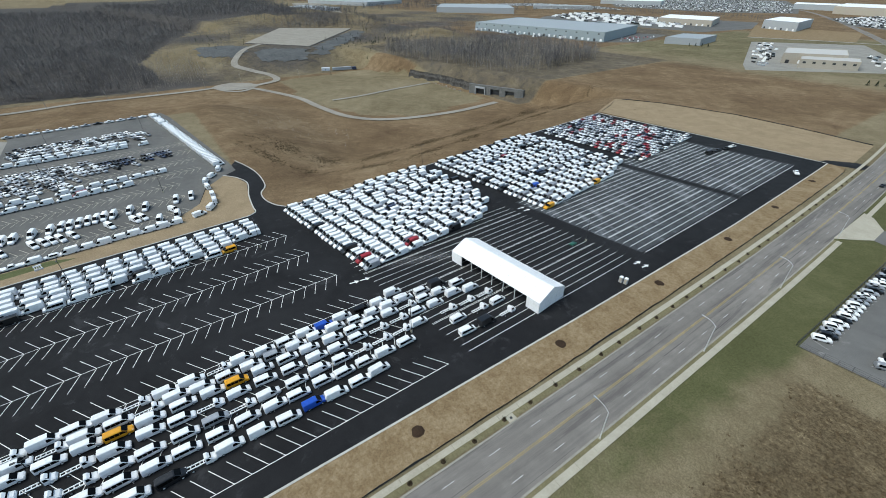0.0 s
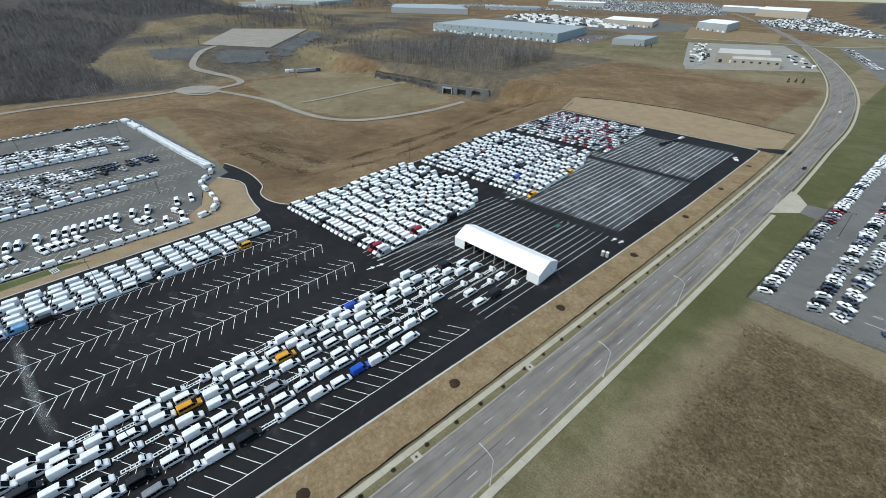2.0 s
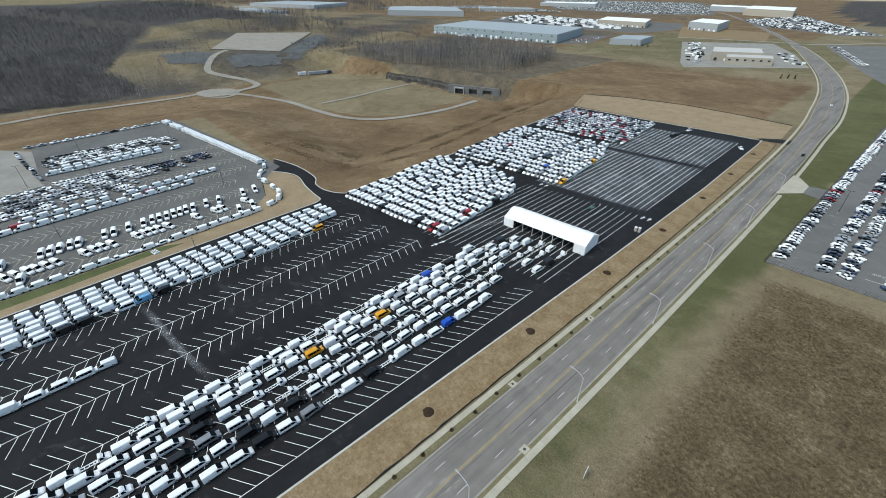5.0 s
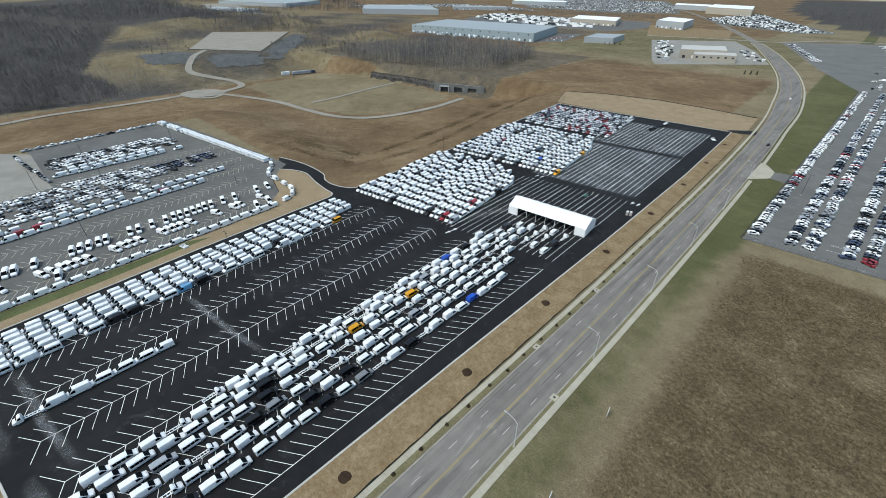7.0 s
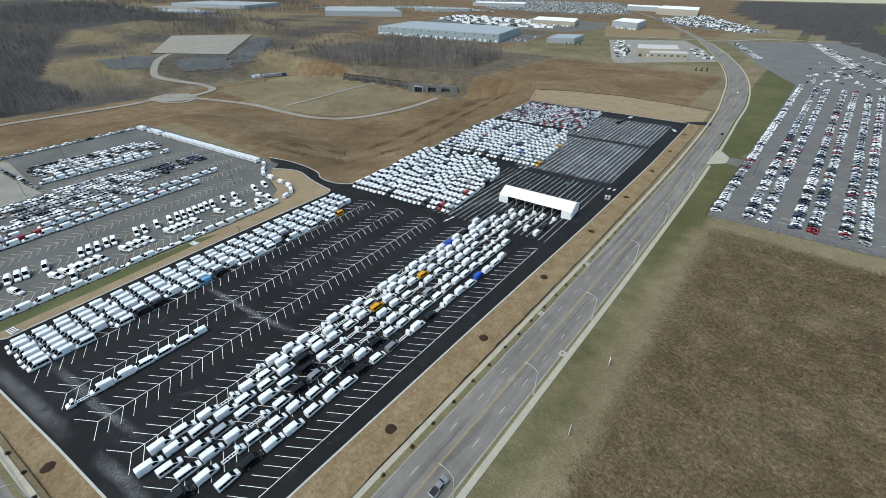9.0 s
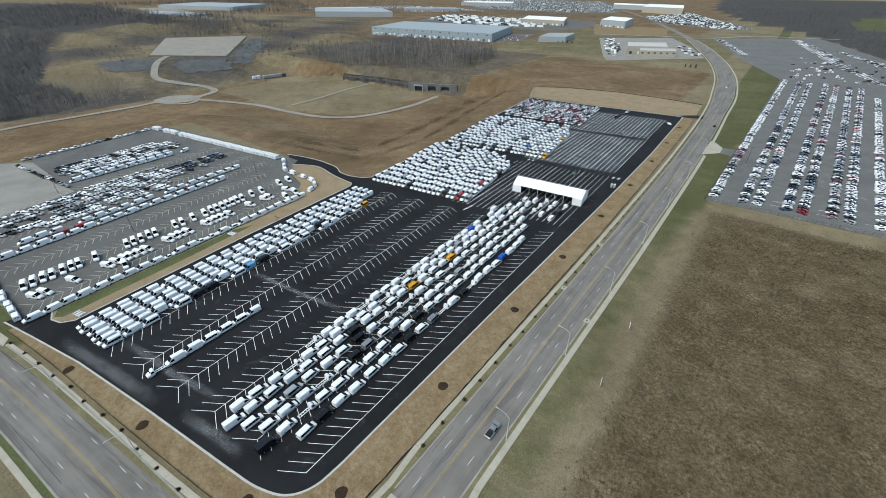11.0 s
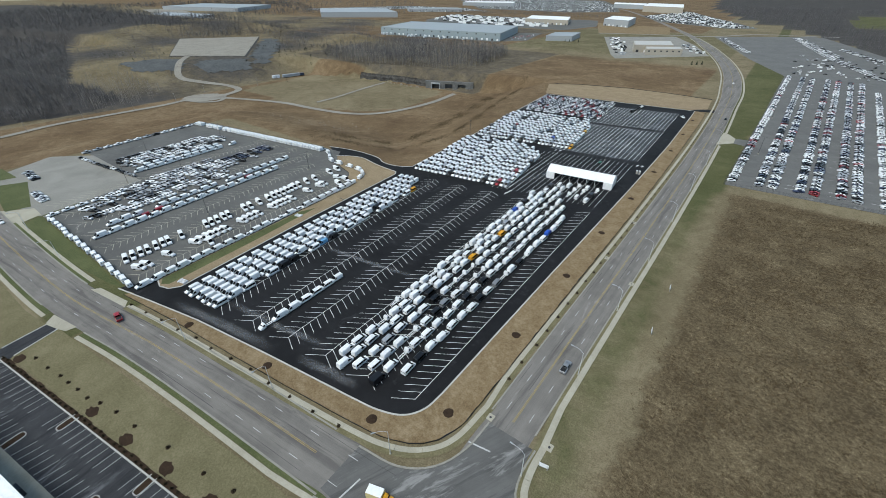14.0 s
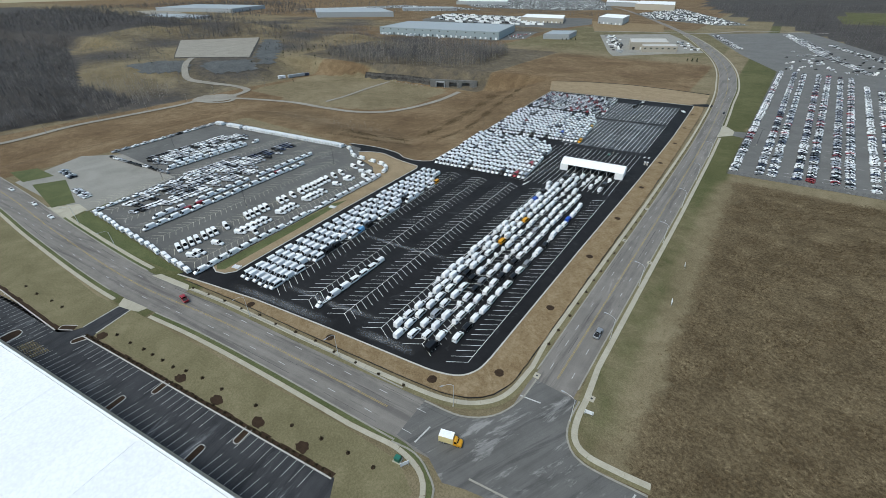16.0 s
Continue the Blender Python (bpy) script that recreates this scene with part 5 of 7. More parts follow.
for k in range(80):
    x, y = rv.uniform(60, 190), rv.uniform(590, 800)
    crowd.add(rv.choice("stc"), rv.choice("WWSK"), x, y, rv.choice((80, 10)), 0.01)
crowd.done()
g = Geo()
for n, (a, c) in enumerate(COLS):
    L, d = math.dist(a, c), 0.0
    while d < min(L, 260):
        q = lerp(a, c, d / L)
        s = 2.6
        bar(g, (q[0] - s, q[1] - 1.45), (q[0] + s, q[1] - 1.45 + (1.2 if n % 2 else -1.2)), 0.1, 0.022)
        d += 2.85
for x in (70, 89.4, 108.6, 127.4):
    bar(g, (x - 3.1, 156.4 + 0.08 * (x - 70)), (x + 3.1, 156.8 + 0.08 * (x - 70)), 0.35, 0.022)
stuff("bay_lines", g, M["line_worn"], "faded white bay lines of the car park", "road marking")
for x, y in ((70.4, 163.6), (89.8, 165.2)):
    cu = bpy.data.curves.new("stop_marking", "FONT")
    cu.body = "STOP"
    cu.size, cu.align_x = 2.0, "CENTER"
    cu.materials.append(M["line_worn"])
    tagged(new("stop_marking", cu), "painted white stop lettering on grey asphalt", "road marking", "stop markings").matrix_world = pose(x, y, 0.024, 0, 0, 184)

# ---- open-sided white tent hall ----
tent = thing("tent_hall", "long white fabric drive-through tent with closed ends", "tent", at=pose(-32.2, 97.6, 0, 0, 0, 6.2))
TL, TW, EH, RH = 19.3, 6.4, 4.1, 6.9
sec = [(-TW, EH), (-TW * 0.97, EH + 0.2), (-0.5, RH - 0.08), (0, RH), (0.5, RH - 0.08), (TW * 0.97, EH + 0.2), (TW, EH)]
bays = 8
for k in range(bays):
    x0, x1 = -TL + 2 * TL * k / bays, -TL + 2 * TL * (k + 1) / bays - 0.05
    g = Geo()
    n = len(sec)
    v = []
    for x, sag in ((x0, 0), ((x0 + x1) / 2, 0.10), (x1, 0)):
        v += [(x, y, z - sag * (0.4 if j in (0, n - 1) else 1)) for j, (y, z) in enumerate(sec)]
    v += [(x, y, z - 0.06) for x, y, z in v]
    m = 3 * n
    f = []
    for i in range(2):
        for j in range(n - 1):
            f.append((i * n + j, (i + 1) * n + j, (i + 1) * n + j + 1, i * n + j + 1))
            f.append((m + i * n + j, m + i * n + j + 1, m + (i + 1) * n + j + 1, m + (i + 1) * n + j))
    part("roof_panel", g.add(v, f), M["tent"], tent)
for x in (-TL, TL):
    g = Geo()
    s = 0.05
    out = [(x, y, z) for y, z in [(-TW, 0.02)] + sec + [(TW, 0.02)]]
    n = len(out)
    g.add([(px - s, py, pz) for px, py, pz in out] + [(px + s, py, pz) for px, py, pz in out], [tuple(range(n)), tuple(range(2 * n - 1, n - 1, -1))] + [(i, n + i, n + (i + 1) % n, (i + 1) % n) for i in range(n)])
    ew = part("end_wall", g, M["tent"], tent)
for x0 in (-TL, TL - 4.8):
    for y in (-TW, TW):
        part("side_wall", Geo().box(x0, x0 + 4.8, y - 0.04, y + 0.04, 0.02, EH + 0.02), M["tent"], tent)
for k in range(bays + 1):
    x = -TL + 2 * TL * k / bays
    for y in (-TW + 0.15, TW - 0.15):
        part("post", Geo().box(x - 0.11, x + 0.11, y - 0.1, y + 0.1, 0, EH), M["steel"], tent, "pale aluminium post")
    g = Geo()
    for (y0, z0), (y1, z1) in zip(sec[1:-1], sec[2:-1]):
        g.tube((x, y0, z0 - 0.2), (x, y1, z1 - 0.2), 0.09, 0.09, 6)
    part("rafter", g, M["steel"], tent)
for x in (-0.6, 2.2):
    part("door_seam", Geo().box(TL + 0.055, TL + 0.085, x - 0.04, x + 0.04, 0.02, 3.6), M["steel"], ew)
part("end_door", Geo().box(TL + 0.055, TL + 0.075, -3.6, -0.7, 0.05, 3.2), M["roofwhite"], ew, "rolled-down white door sheet")

# ---- lamps, small things on the lots ----


def build_street_lamp():
    v = thing("street_lamp", "tall galvanised street lamp with a single arm", "street lamp")
    part("pole", Geo().tube((0, 0, 0), (0, 0, 9.2), 0.12, 0.07, 8), M["steel"], v)
    g = Geo()
    pts = [(0, 0, 9.1), (-0.9, 0, 9.9), (-2.2, 0, 10.3), (-3.2, 0, 10.35)]
    for a, c in zip(pts, pts[1:]):
        g.tube(a, c, 0.055, 0.05, 6)
    arm = part("arm", g, M["steel"], v)
    part("lantern", Geo().box(-4.0, -3.1, -0.17, 0.17, 10.25, 10.45, top=0.8), M["wallgrey"], arm, "pale lamp head")
    part("base", Geo().tube((0, 0, 0), (0, 0, 0.3), 0.3, 0.26, 10), M["concrete"], v, "round concrete footing")
    return v


def build_lot_lamp():
    v = thing("lot_lamp", "tall dark lot lamp on a concrete footing", "street lamp")
    part("pole", Geo().tube((0, 0, 0.6), (0, 0, 12.0), 0.11, 0.07, 8), M["darksteel"], v)
    part("footing", Geo().tube((0, 0, 0), (0, 0, 0.7), 0.34, 0.32, 10), M["concrete"], v)
    for s in (-1, 1):
        g = Geo().tube((0, 0, 11.9), (s * 0.7, 0, 12.05), 0.04, 0.04, 6)
        arm = part("arm", g, M["darksteel"], v)
        part("lantern", Geo().box(min(s * 0.6, s * 1.35), max(s * 0.6, s * 1.35), -0.2, 0.2, 11.98, 12.14, top=0.85), M["darksteel"], arm)
    return v


sl = build_street_lamp()
spots = [(23.5, -83.9, 0), (22.9, -46.0, 0), (23.2, -9.4, 0), (23.9, 30.5, 0), (24.2, 74.4, 0), (24.4, 118.9, 0), (24.8, 167.4, 0), (24.6, 221, 0), (-5.6, -98.6, 55), (-47.3, -104.6, 90), (-88.3, -110.4, 90), (-181, -119.6, 90), (-225, -120.6, 90)]
sl["group"] = "street lamps along the roads"
sl.matrix_world = pose(*spots[0][:2], 0.05, 0, 0, spots[0][2])
for x, y, a in spots[1:]:
    copy_thing(sl, pose(x, y, 0.05, 0, 0, a))
ll = build_lot_lamp()
spots = [(-31.5, 139.6), (-28, 58), (-30.0, -23), (-100, 35), (-33.5, 235), (-108, -22), (-134, 130), (-170, -60), (-178, 10), (-205, -30), (-240, -40), (-285, 10), (-290, -40), (50, 215), (52, 330), (-250, -68)]
ll["group"] = "lot lamps"
ll.matrix_world = pose(*spots[0], 0)
for x, y in spots[1:]:
    copy_thing(ll, pose(x, y, 0.004, 0, 0, rv.choice((0, 90))))

m = thing("utility_vehicle", "small green utility cart on black asphalt", "cart", at=pose(-32.4, 133.2, 0.004, 0, 0, 0))
part("body", Geo().box(-0.75, 0.75, -1.3, 1.3, 0.35, 0.95, top=0.92), M["green"], m)
part("canopy", Geo().box(-0.7, 0.7, -0.5, 0.7, 1.85, 1.93), M["trim"], m)
for x in (-0.62, 0.62):
    for y in (-0.4, 0.6):
        part("canopy_post", Geo().tube((x, y, 0.9), (x, y, 1.86), 0.03, 0.03, 6), M["darksteel"], m)
    for y in (-0.95, 0.95):
        part("wheel", wheel_geo(x, y, 0.3, 0.2), [M["rubber"], M["steel"]], m)
for k in range(2):
    m = thing("portable_toilet", "grey portable toilet by the kerb", "toilet", "portable toilets", pose(-7.6 + 1.5 * k, 127.6 + 0.5 * k, 0.004, 0, 0, 8))
    part("cabin", Geo().box(-0.55, 0.55, -0.55, 0.55, 0.08, 2.1, top=0.94), M["wallgrey"], m)
    part("roof", Geo().box(-0.58, 0.58, -0.58, 0.58, 2.1, 2.3, top=0.7), M["roofwhite"], m)
    part("door", Geo().box(-0.4, 0.4, -0.58, -0.545, 0.15, 1.95), M["walltan"], m)
for k, (x, y) in enumerate(((-121.5, -95.5), (-131, -33))):
    rack = thing("steel_rack", "low white pipe rack on the grass strip", "rack", at=pose(x, y, 0.12, 0, 0, 15))
    for i in range(4):
        part("pipe", Geo().box(-1.5, 1.5, -1.0 + 0.6 * i, -0.85 + 0.6 * i, 0.02, 0.5), M["roofwhite"], rack)
    for e in (-1.6, 1.6):
        part("beam", Geo().box(e - 0.1, e + 0.1, -1.2, 1.2, 0, 0.55), M["roofwhite"], rack)

# mulch rings with young saplings in the straw strip
def build_mulch():
    v = thing("tree_ring", "round dark mulch bed in the straw strip", "planting bed")
    r = random.Random(3)
    n = 18
    ring = [(1.5 * (1 + r.uniform(-0.12, 0.12)) * math.cos(2 * math.pi * i / n), 1.5 * (1 + r.uniform(-0.12, 0.12)) * math.sin(2 * math.pi * i / n)) for i in range(n)]
    g = Geo().add([(x, y, 0) for x, y in ring] + [(x * 0.6, y * 0.6, 0.14) for x, y in ring], [(i, (i + 1) % n, n + (i + 1) % n, n + i) for i in range(n)] + [tuple(range(n, 2 * n))])
    part("mulch", g, M["mulch"], v)
    g = Geo().tube((0, 0, 0.1), (0.03, 0, 1.6), 0.03, 0.012, 5)
    for i in range(9):
        a, z = r.uniform(0, 6.28), r.uniform(0.6, 1.5)
        g.tube((0, 0, z), (0.4 * math.cos(a), 0.4 * math.sin(a), z + 0.45), 0.012, 0.004, 4)
    part("sapling", g, M["shrub"], v, "thin bare sapling")
    return v


mr = build_mulch()
spots = [(0, 0), (-0.3, 42.7), (0, 89.4), (0.3, 137.6), (-0.3, -42.3), (-0.8, -80.3), (0, 186), (-1, 232), (-2.5, 280), (-16.4, -94.4), (-56, -100.6), (-94.3, -106.2)]
mr["group"] = "mulch rings"
mr.matrix_world = pose(*spots[0], 0.1)
for k, (x, y) in enumerate(spots[1:]):
    copy_thing(mr, pose(x, y, 0.1, 0, 0, 37 * k))


def build_shrub(seed):
    v = thing("shrub", "low brown leafless shrub in a mulch ring", "shrub")
    r = random.Random(seed)
    g = Geo()
    for i in range(46):
        a, e, L = r.uniform(0, 6.28), r.uniform(0.25, 1.4), r.uniform(0.4, 0.8)
        d = Vector((math.cos(a) * math.cos(e), math.sin(a) * math.cos(e), math.sin(e)))
        b0 = Vector((r.uniform(-0.2, 0.2), r.uniform(-0.2, 0.2), 0.02))
        w = Vector((-d.y, d.x, 0.1)).normalized() * 0.06
        g.add([b0 - w, b0 + w, b0 + d * L + w * 0.6, b0 + d * L - w * 0.6], [(0, 1, 2, 3)])
    part("twig_clump", g, M["shrub"], v)
    part("mulch", Geo().tube((0, 0, -0.02), (0, 0, 0.05), 0.6, 0.5, 12), M["mulch"], v)
    return v


sb = [build_shrub(s) for s in (1, 2)]
first = [True, True]
line = offset(between(EAST_ROAD, -70, 330), -8.1)
d = 0
acc = 0.0
k = 0
spots = []
for a, c in zip(line, line[1:]):
    n = math.dist(a, c)
    while acc < n:
        spots.append(lerp(a, c, acc / n))
        acc += 8.6
    acc -= n
line = offset(along(FRONT_ROAD, -122, -18), -8.5)
acc = 0
for a, c in zip(line, line[1:]):
    n = math.dist(a, c)
    while acc < n:
        spots.append(lerp(a, c, acc / n))
        acc += 9.2
    acc -= n
for k, (x, y) in enumerate(spots):
    i = k % 2
    m = pose(x + rv.uniform(-0.25, 0.25), y + rv.uniform(-0.6, 0.6), 0.09, 0, 0, rv.uniform(0, 360))
    if first[i]:
        sb[i].matrix_world, first[i] = m, False
        sb[i]["group"] = "roadside shrubs"
    else:
        copy_thing(sb[i], m)["group"] = "roadside shrubs"

# silt fence round the straw strip
sf = thing("silt_fence", "low sagging black silt fence on wooden stakes", "fence")
def silt(line, z=0.1):
    fine_line = []
    for a, c in zip(line, line[1:]):
        n = max(1, int(math.dist(a, c) / 2.2))
        fine_line += [lerp(a, c, k / n) for k in range(n)]
    g = Geo()
    v, f = [], []
    for k, (x, y) in enumerate(fine_line):
        h = height(x, y) + z
        w = rv.uniform(-0.12, 0.12)
        v += [(x + w, y, h), (x + rv.uniform(-0.2, 0.2), y, h + rv.uniform(0.3, 0.62)), (x + w + 0.05, y + 0.02, h)]
    n = len(fine_line)
    for k in range(n - 1):
        f += [(3 * k, 3 * k + 3, 3 * k + 4, 3 * k + 1), (3 * k + 2, 3 * k + 1, 3 * k + 4, 3 * k + 5)]
    part("fabric", g.add(v, f), M["darksteel"], sf)
    g = Geo()
    for k, (x, y) in enumerate(fine_line):
        h = height(x, y) + z
        g.box(x - 0.03, x + 0.03, y - 0.03, y + 0.03, h - 0.1, h + rv.uniform(0.6, 0.8))
    ob = part("stakes", g, M["shrub"], sf)
    ob["kind"] = "stuff"


silt(FENCE_LINE)
silt([(-1.6, 375.7), (-40, 381), (-85.2, 382.9), (-138, 370.8), (-170, 354)], 0.0)
silt([(-170, 354), (-158, 330), (-150, 308)], 0.0)

# ---- warehouse and its parking lot across the front road ----
WU, WV = Vector((0.987, 0.16)), Vector((-0.16, 0.987))


def wh(a, b):
    """A place from metres along the warehouse front and metres out from it."""
    q = Vector((-130.6, -166.8)) + WU * a + WV * b
    return (q.x, q.y)


wp = [wh(-75, 0)] + [wh(160, 0)] + [wh(160, 14.5)] + [(-14, -131.6), (-18.4, -132.6), (-126.5, -149.6), (-127, -153.5), (-138.4, -155), (-200, -164.5)]
sheet("parking_lot", wp, 0.02, M["asphalt_works"], "patched dark asphalt lot beside a warehouse", "parking lot")
hall = thing("warehouse", "huge low warehouse with a white membrane roof", "warehouse")


def wbox(geo, a0, a1, b0, b1, z0, z1, mat=0):
    p = [wh(a0, b0), wh(a1, b0), wh(a1, b1), wh(a0, b1)]
    geo.add([(x, y, z0) for x, y in p] + [(x, y, z1) for x, y in p], [(4, 5, 6, 7), (0, 1, 5, 4), (1, 2, 6, 5), (2, 3, 7, 6), (3, 0, 4, 7), (3, 2, 1, 0)], mat)
    return geo


part("wall", wbox(Geo(), -160, 150, -1.3, -0.9, 0, 10.9), M["wallgrey"], hall)
part("wall", wbox(Geo(), -160, 150, -150, -149.6, 0, 10.9), M["wallgrey"], hall)
part("wall", wbox(Geo(), -160, -159.6, -149.6, -1.3, 0, 10.9), M["wallgrey"], hall)
part("wall", wbox(Geo(), 149.6, 150, -149.6, -1.3, 0, 10.9), M["wallgrey"], hall)
for k in range(-13, 12):
    part("roof_sheet", wbox(Geo(), k * 12.2, k * 12.2 + 12.16, -149.5, -1.4, 10.3, 10.5 + 0.012 * (k % 3)), M["roofwhite"], hall)
part("parapet", wbox(Geo(), -160.1, 150.1, -1.4, -0.8, 10.9, 11.05), M["roofwhite"], hall, "white metal parapet cap")
for k in range(-9, 10):
    g = wbox(Geo(), k * 14 + 2, k * 14 + 3, -30 - 17 * (k % 3), -29 - 17 * (k % 3), 10.5, 10.9)
    part("roof_vent", g, M["wallgrey"], hall)
for k in range(-5, 9):
    part("entrance", wbox(Geo(), k * 15.0 + 2, k * 15 + 4.6, -0.9, -0.2, 0.15, 2.7), M["opening"], hall)
walkw = thing("sidewalk", "pale concrete walk along the warehouse wall", "sidewalk", kind="structure")
for k in range(-50, 100):
    part("slab", wbox(Geo(), k * 1.5, k * 1.5 + 1.46, -0.85, 2.3, 0.0, 0.15), M["concrete"], walkw)
g = Geo()
for k in range(-20, 46):
    a = 2.75 * k
    if any(abs(a - i) < 2.6 for i in (45, 80, 115)):
        continue
    bar(g, wh(a, 2.5), wh(a + 1.2, 7.6), 0.12, 0.034)
TOPL = [(-127.5, -150.6), (-18.4, -133.4)]
TOPF = [(-200, -161.5), (-139.0, -155.2)]
for (p0, p1), n in ((TOPL, 40), (TOPF, 22)):
    for k in range(n + 1):
        if n == 40 and k % 13 in (0, 1):
            continue
        q = lerp(p0, p1, k / n)
        bar(g, q, (q[0] - 0.6 + 0.82, q[1] - 5.0), 0.12, 0.034)
stuff("bay_lines", g, M["line_worn"], "faded white bay lines of the warehouse lot", "road marking")
g = Geo()
for k in range(14):
    bar(g, wh(-9 + 0.8 * k, 2.6), wh(-7.6 + 0.8 * k, 7.0), 0.12, 0.034)
stuff("hatched_bay", g, M["yellow"], "yellow hatched no-parking bay", "road marking")
kw = thing("kerb", "pale concrete kerb of the warehouse lot", "kerb", kind="structure")
for line in (TOPL, TOPF):
    part("kerb_run", ribbon(Geo(), line, -0.5, -0.1, 0.0, 0.17), M["kerb"], kw)
part("kerb_run", ribbon(Geo(), [(-132.5, -148.5), (-134.7, -136.2)], -0.2, 0.2, 0.0, 0.17), M["kerb"], kw)
part("kerb_run", ribbon(Geo(), [(-125.1, -146.9), (-128.7, -134.6)], -0.2, 0.2, 0.0, 0.17), M["kerb"], kw)


def bed(x, y, L, w, turn, label):
    """A kerbed parking island with rounded end, filled with mulch."""
    v = thing("parking_island", label, "island", "parking islands", pose(x, y, 0.02, 0, 0, turn))
    out = [(-w, 0)] + [(-w * math.cos(t), L - w + w * math.sin(t)) for t in [math.pi * i / 10 for i in range(11)]] + [(w, 0)]
    n = len(out)
    inn = [(px * 0.78, min(py, L - 0.3) if 0 < py else 0.0) for px, py in out]
    g = Geo().add([(px, py, 0) for px, py in out] + [(px, py, 0.16) for px, py in out] + [(px, py, 0.16) for px, py in inn] + [(px, py, 0.05) for px, py in inn],
                  [(i, i + 1, n + i + 1, n + i) for i in range(n - 1)] + [(n + i, n + i + 1, 2 * n + i + 1, 2 * n + i) for i in range(n - 1)] + [(2 * n + i, 2 * n + i + 1, 3 * n + i + 1, 3 * n + i) for i in range(n - 1)])
    part("kerb", g, M["kerb"], v)
    part("mulch", Geo().add([(px, py, 0.09) for px, py in inn], [tuple(range(n - 1, -1, -1))]), M["mulch"], v)
    return v


for x, y in ((-82.3, -142.4), (-47.4, -137.0)):
    bed(x, y, 5.0, 1.2, 180 + 9, "kerbed parking island with dark mulch")
for a in (45.0, 80.0, 115.0):
    x, y = wh(a, 2.4)
    bed(x, y, 5.0, 1.3, 9, "kerbed parking island with dark mulch")
x, y = wh(-17, 2.4)
bed(x, y, 5.4, 3.0, 9, "wide kerbed parking island with dark mulch")
bed(-125.6, -149.6, 4.6, 1.4, 160, "kerbed parking island with dark mulch")
bed(-134.3, -150.2, 6.0, 1.3, 123, "kerbed parking island with dark mulch")
g = Geo()
for (p0, p1), n in ((TOPL, 30), (TOPF, 14)):
    rr = random.Random(8)
    for k in range(n):
        q0, q1 = lerp(p0, p1, k / n), lerp(p0, p1, (k + 1) / n)
        w = 1.3 + rr.uniform(-0.2, 0.3)
        g.add([(q0[0], q0[1] + 0.45, 0.07), (q1[0], q1[1] + 0.45, 0.07), (q1[0], q1[1] + 0.45 + w, 0.075), (q0[0], q0[1] + 0.45 + w, 0.075)], [(0, 1, 2, 3)])
for x, y in ((-80.5, -139.6), (-63.5, -137.2), (-47, -134.4), (-31, -131.9), (-122, -146.2)):
    n = 16
    rr = random.Random(int(x))
    ring = [(x + (2.2 + rr.uniform(-0.5, 0.5)) * math.cos(6.283 * i / n), y + (1.5 + rr.uniform(-0.3, 0.3)) * math.sin(6.283 * i / n)) for i in range(n)]
    g.add([(px, py, 0.082) for px, py in ring], [tuple(range(n))])
stuff("mulch_bed", g, M["mulch"], "dark mulch bed along the warehouse lot", "planting bed")
sheet("lawn", [(-308, -119), (-300, -104), (-256, -112.5), (-259, -122.6)], 0.06, M["lawn"], "green lawn island beside the concrete yard", "grass")
sheet("lawn", [(-346, -121), (-340, -108), (-314, -106), (-318, -121)], 0.06, M["lawn"], "green lawn beside the concrete yard", "grass")
i = 0
for x, y in ((-92.7, -139.2), (-87, -138.6), (-82, -137), (-66.1, -134.2), (-52.5, -131.6), (-38.6, -129.5), (-28.8, -127.4), (-110, -142), (-103, -140.6), (-98, -140), (-75, -135.4), (-20, -126), (-118, -143), (-12, -125), (-152, -149), (-160, -150), (-170, -152), (-180, -153)):
    copy_thing(sb[i % 2], pose(x, y, 0.05, 0, 0, 40 * i))["group"] = "lawn shrubs"
    i += 1
for k in range(46):
    q = lerp(*TOPL, (k + 0.5) / 46)
    copy_thing(sb[k % 2], pose(q[0] + rv.uniform(-0.4, 0.4), q[1] + 1.1 + rv.uniform(-0.2, 0.3), 0.06, 0, 0, 50 * k))["group"] = "shrubs in the mulch bed"

# signs and cabinets
for x, y, a in ((36.0, -14.2, 100), (35.6, 15, 100), (-5.6, -120.2, 60), (27.0, -79, 10)):
    s = thing("sign_board", "white sign board on two posts in the grass", "sign", "roadside signs", pose(x, y, 0.04, 0, 0, a))
    part("panel", Geo().box(-1.2, 1.2, -0.04, 0.04, 0.7, 2.1), M["roofwhite"], s)
    for px in (-1.0, 1.0):
        part("post", Geo().box(px - 0.05, px + 0.05, -0.1, -0.04, 0, 2.1), M["wallgrey"], s)
s = thing("utility_cabinet", "green utility cabinet on a concrete pad", "cabinet", at=pose(-8.2, -119.9, 0.04, 0, 0, 10))
part("cabinet", Geo().box(-0.8, 0.8, -0.7, 0.7, 0.1, 1.3, top=0.96), M["green"], s)
part("pad", Geo().box(-1.1, 1.1, -1.0, 1.0, 0, 0.1), M["concrete"], s)
for x, y in ((9.3, -74.5), (25.9, -73), (8.9, 22.6), (22.8, 10), (9.2, 62)):
    s = thing("drain_inlet", "concrete storm drain inlet by the kerb", "drain", "drain inlets", pose(x, y, 0.05, 0, 0, 0))
    part("slab", Geo().box(-0.9, 0.9, -1.1, 1.1, 0, 0.12), M["concrete"], s)
    part("cover", Geo().tube((0, 0, 0.12), (0, 0, 0.14), 0.35, 0.35, 12), M["darksteel"], s)

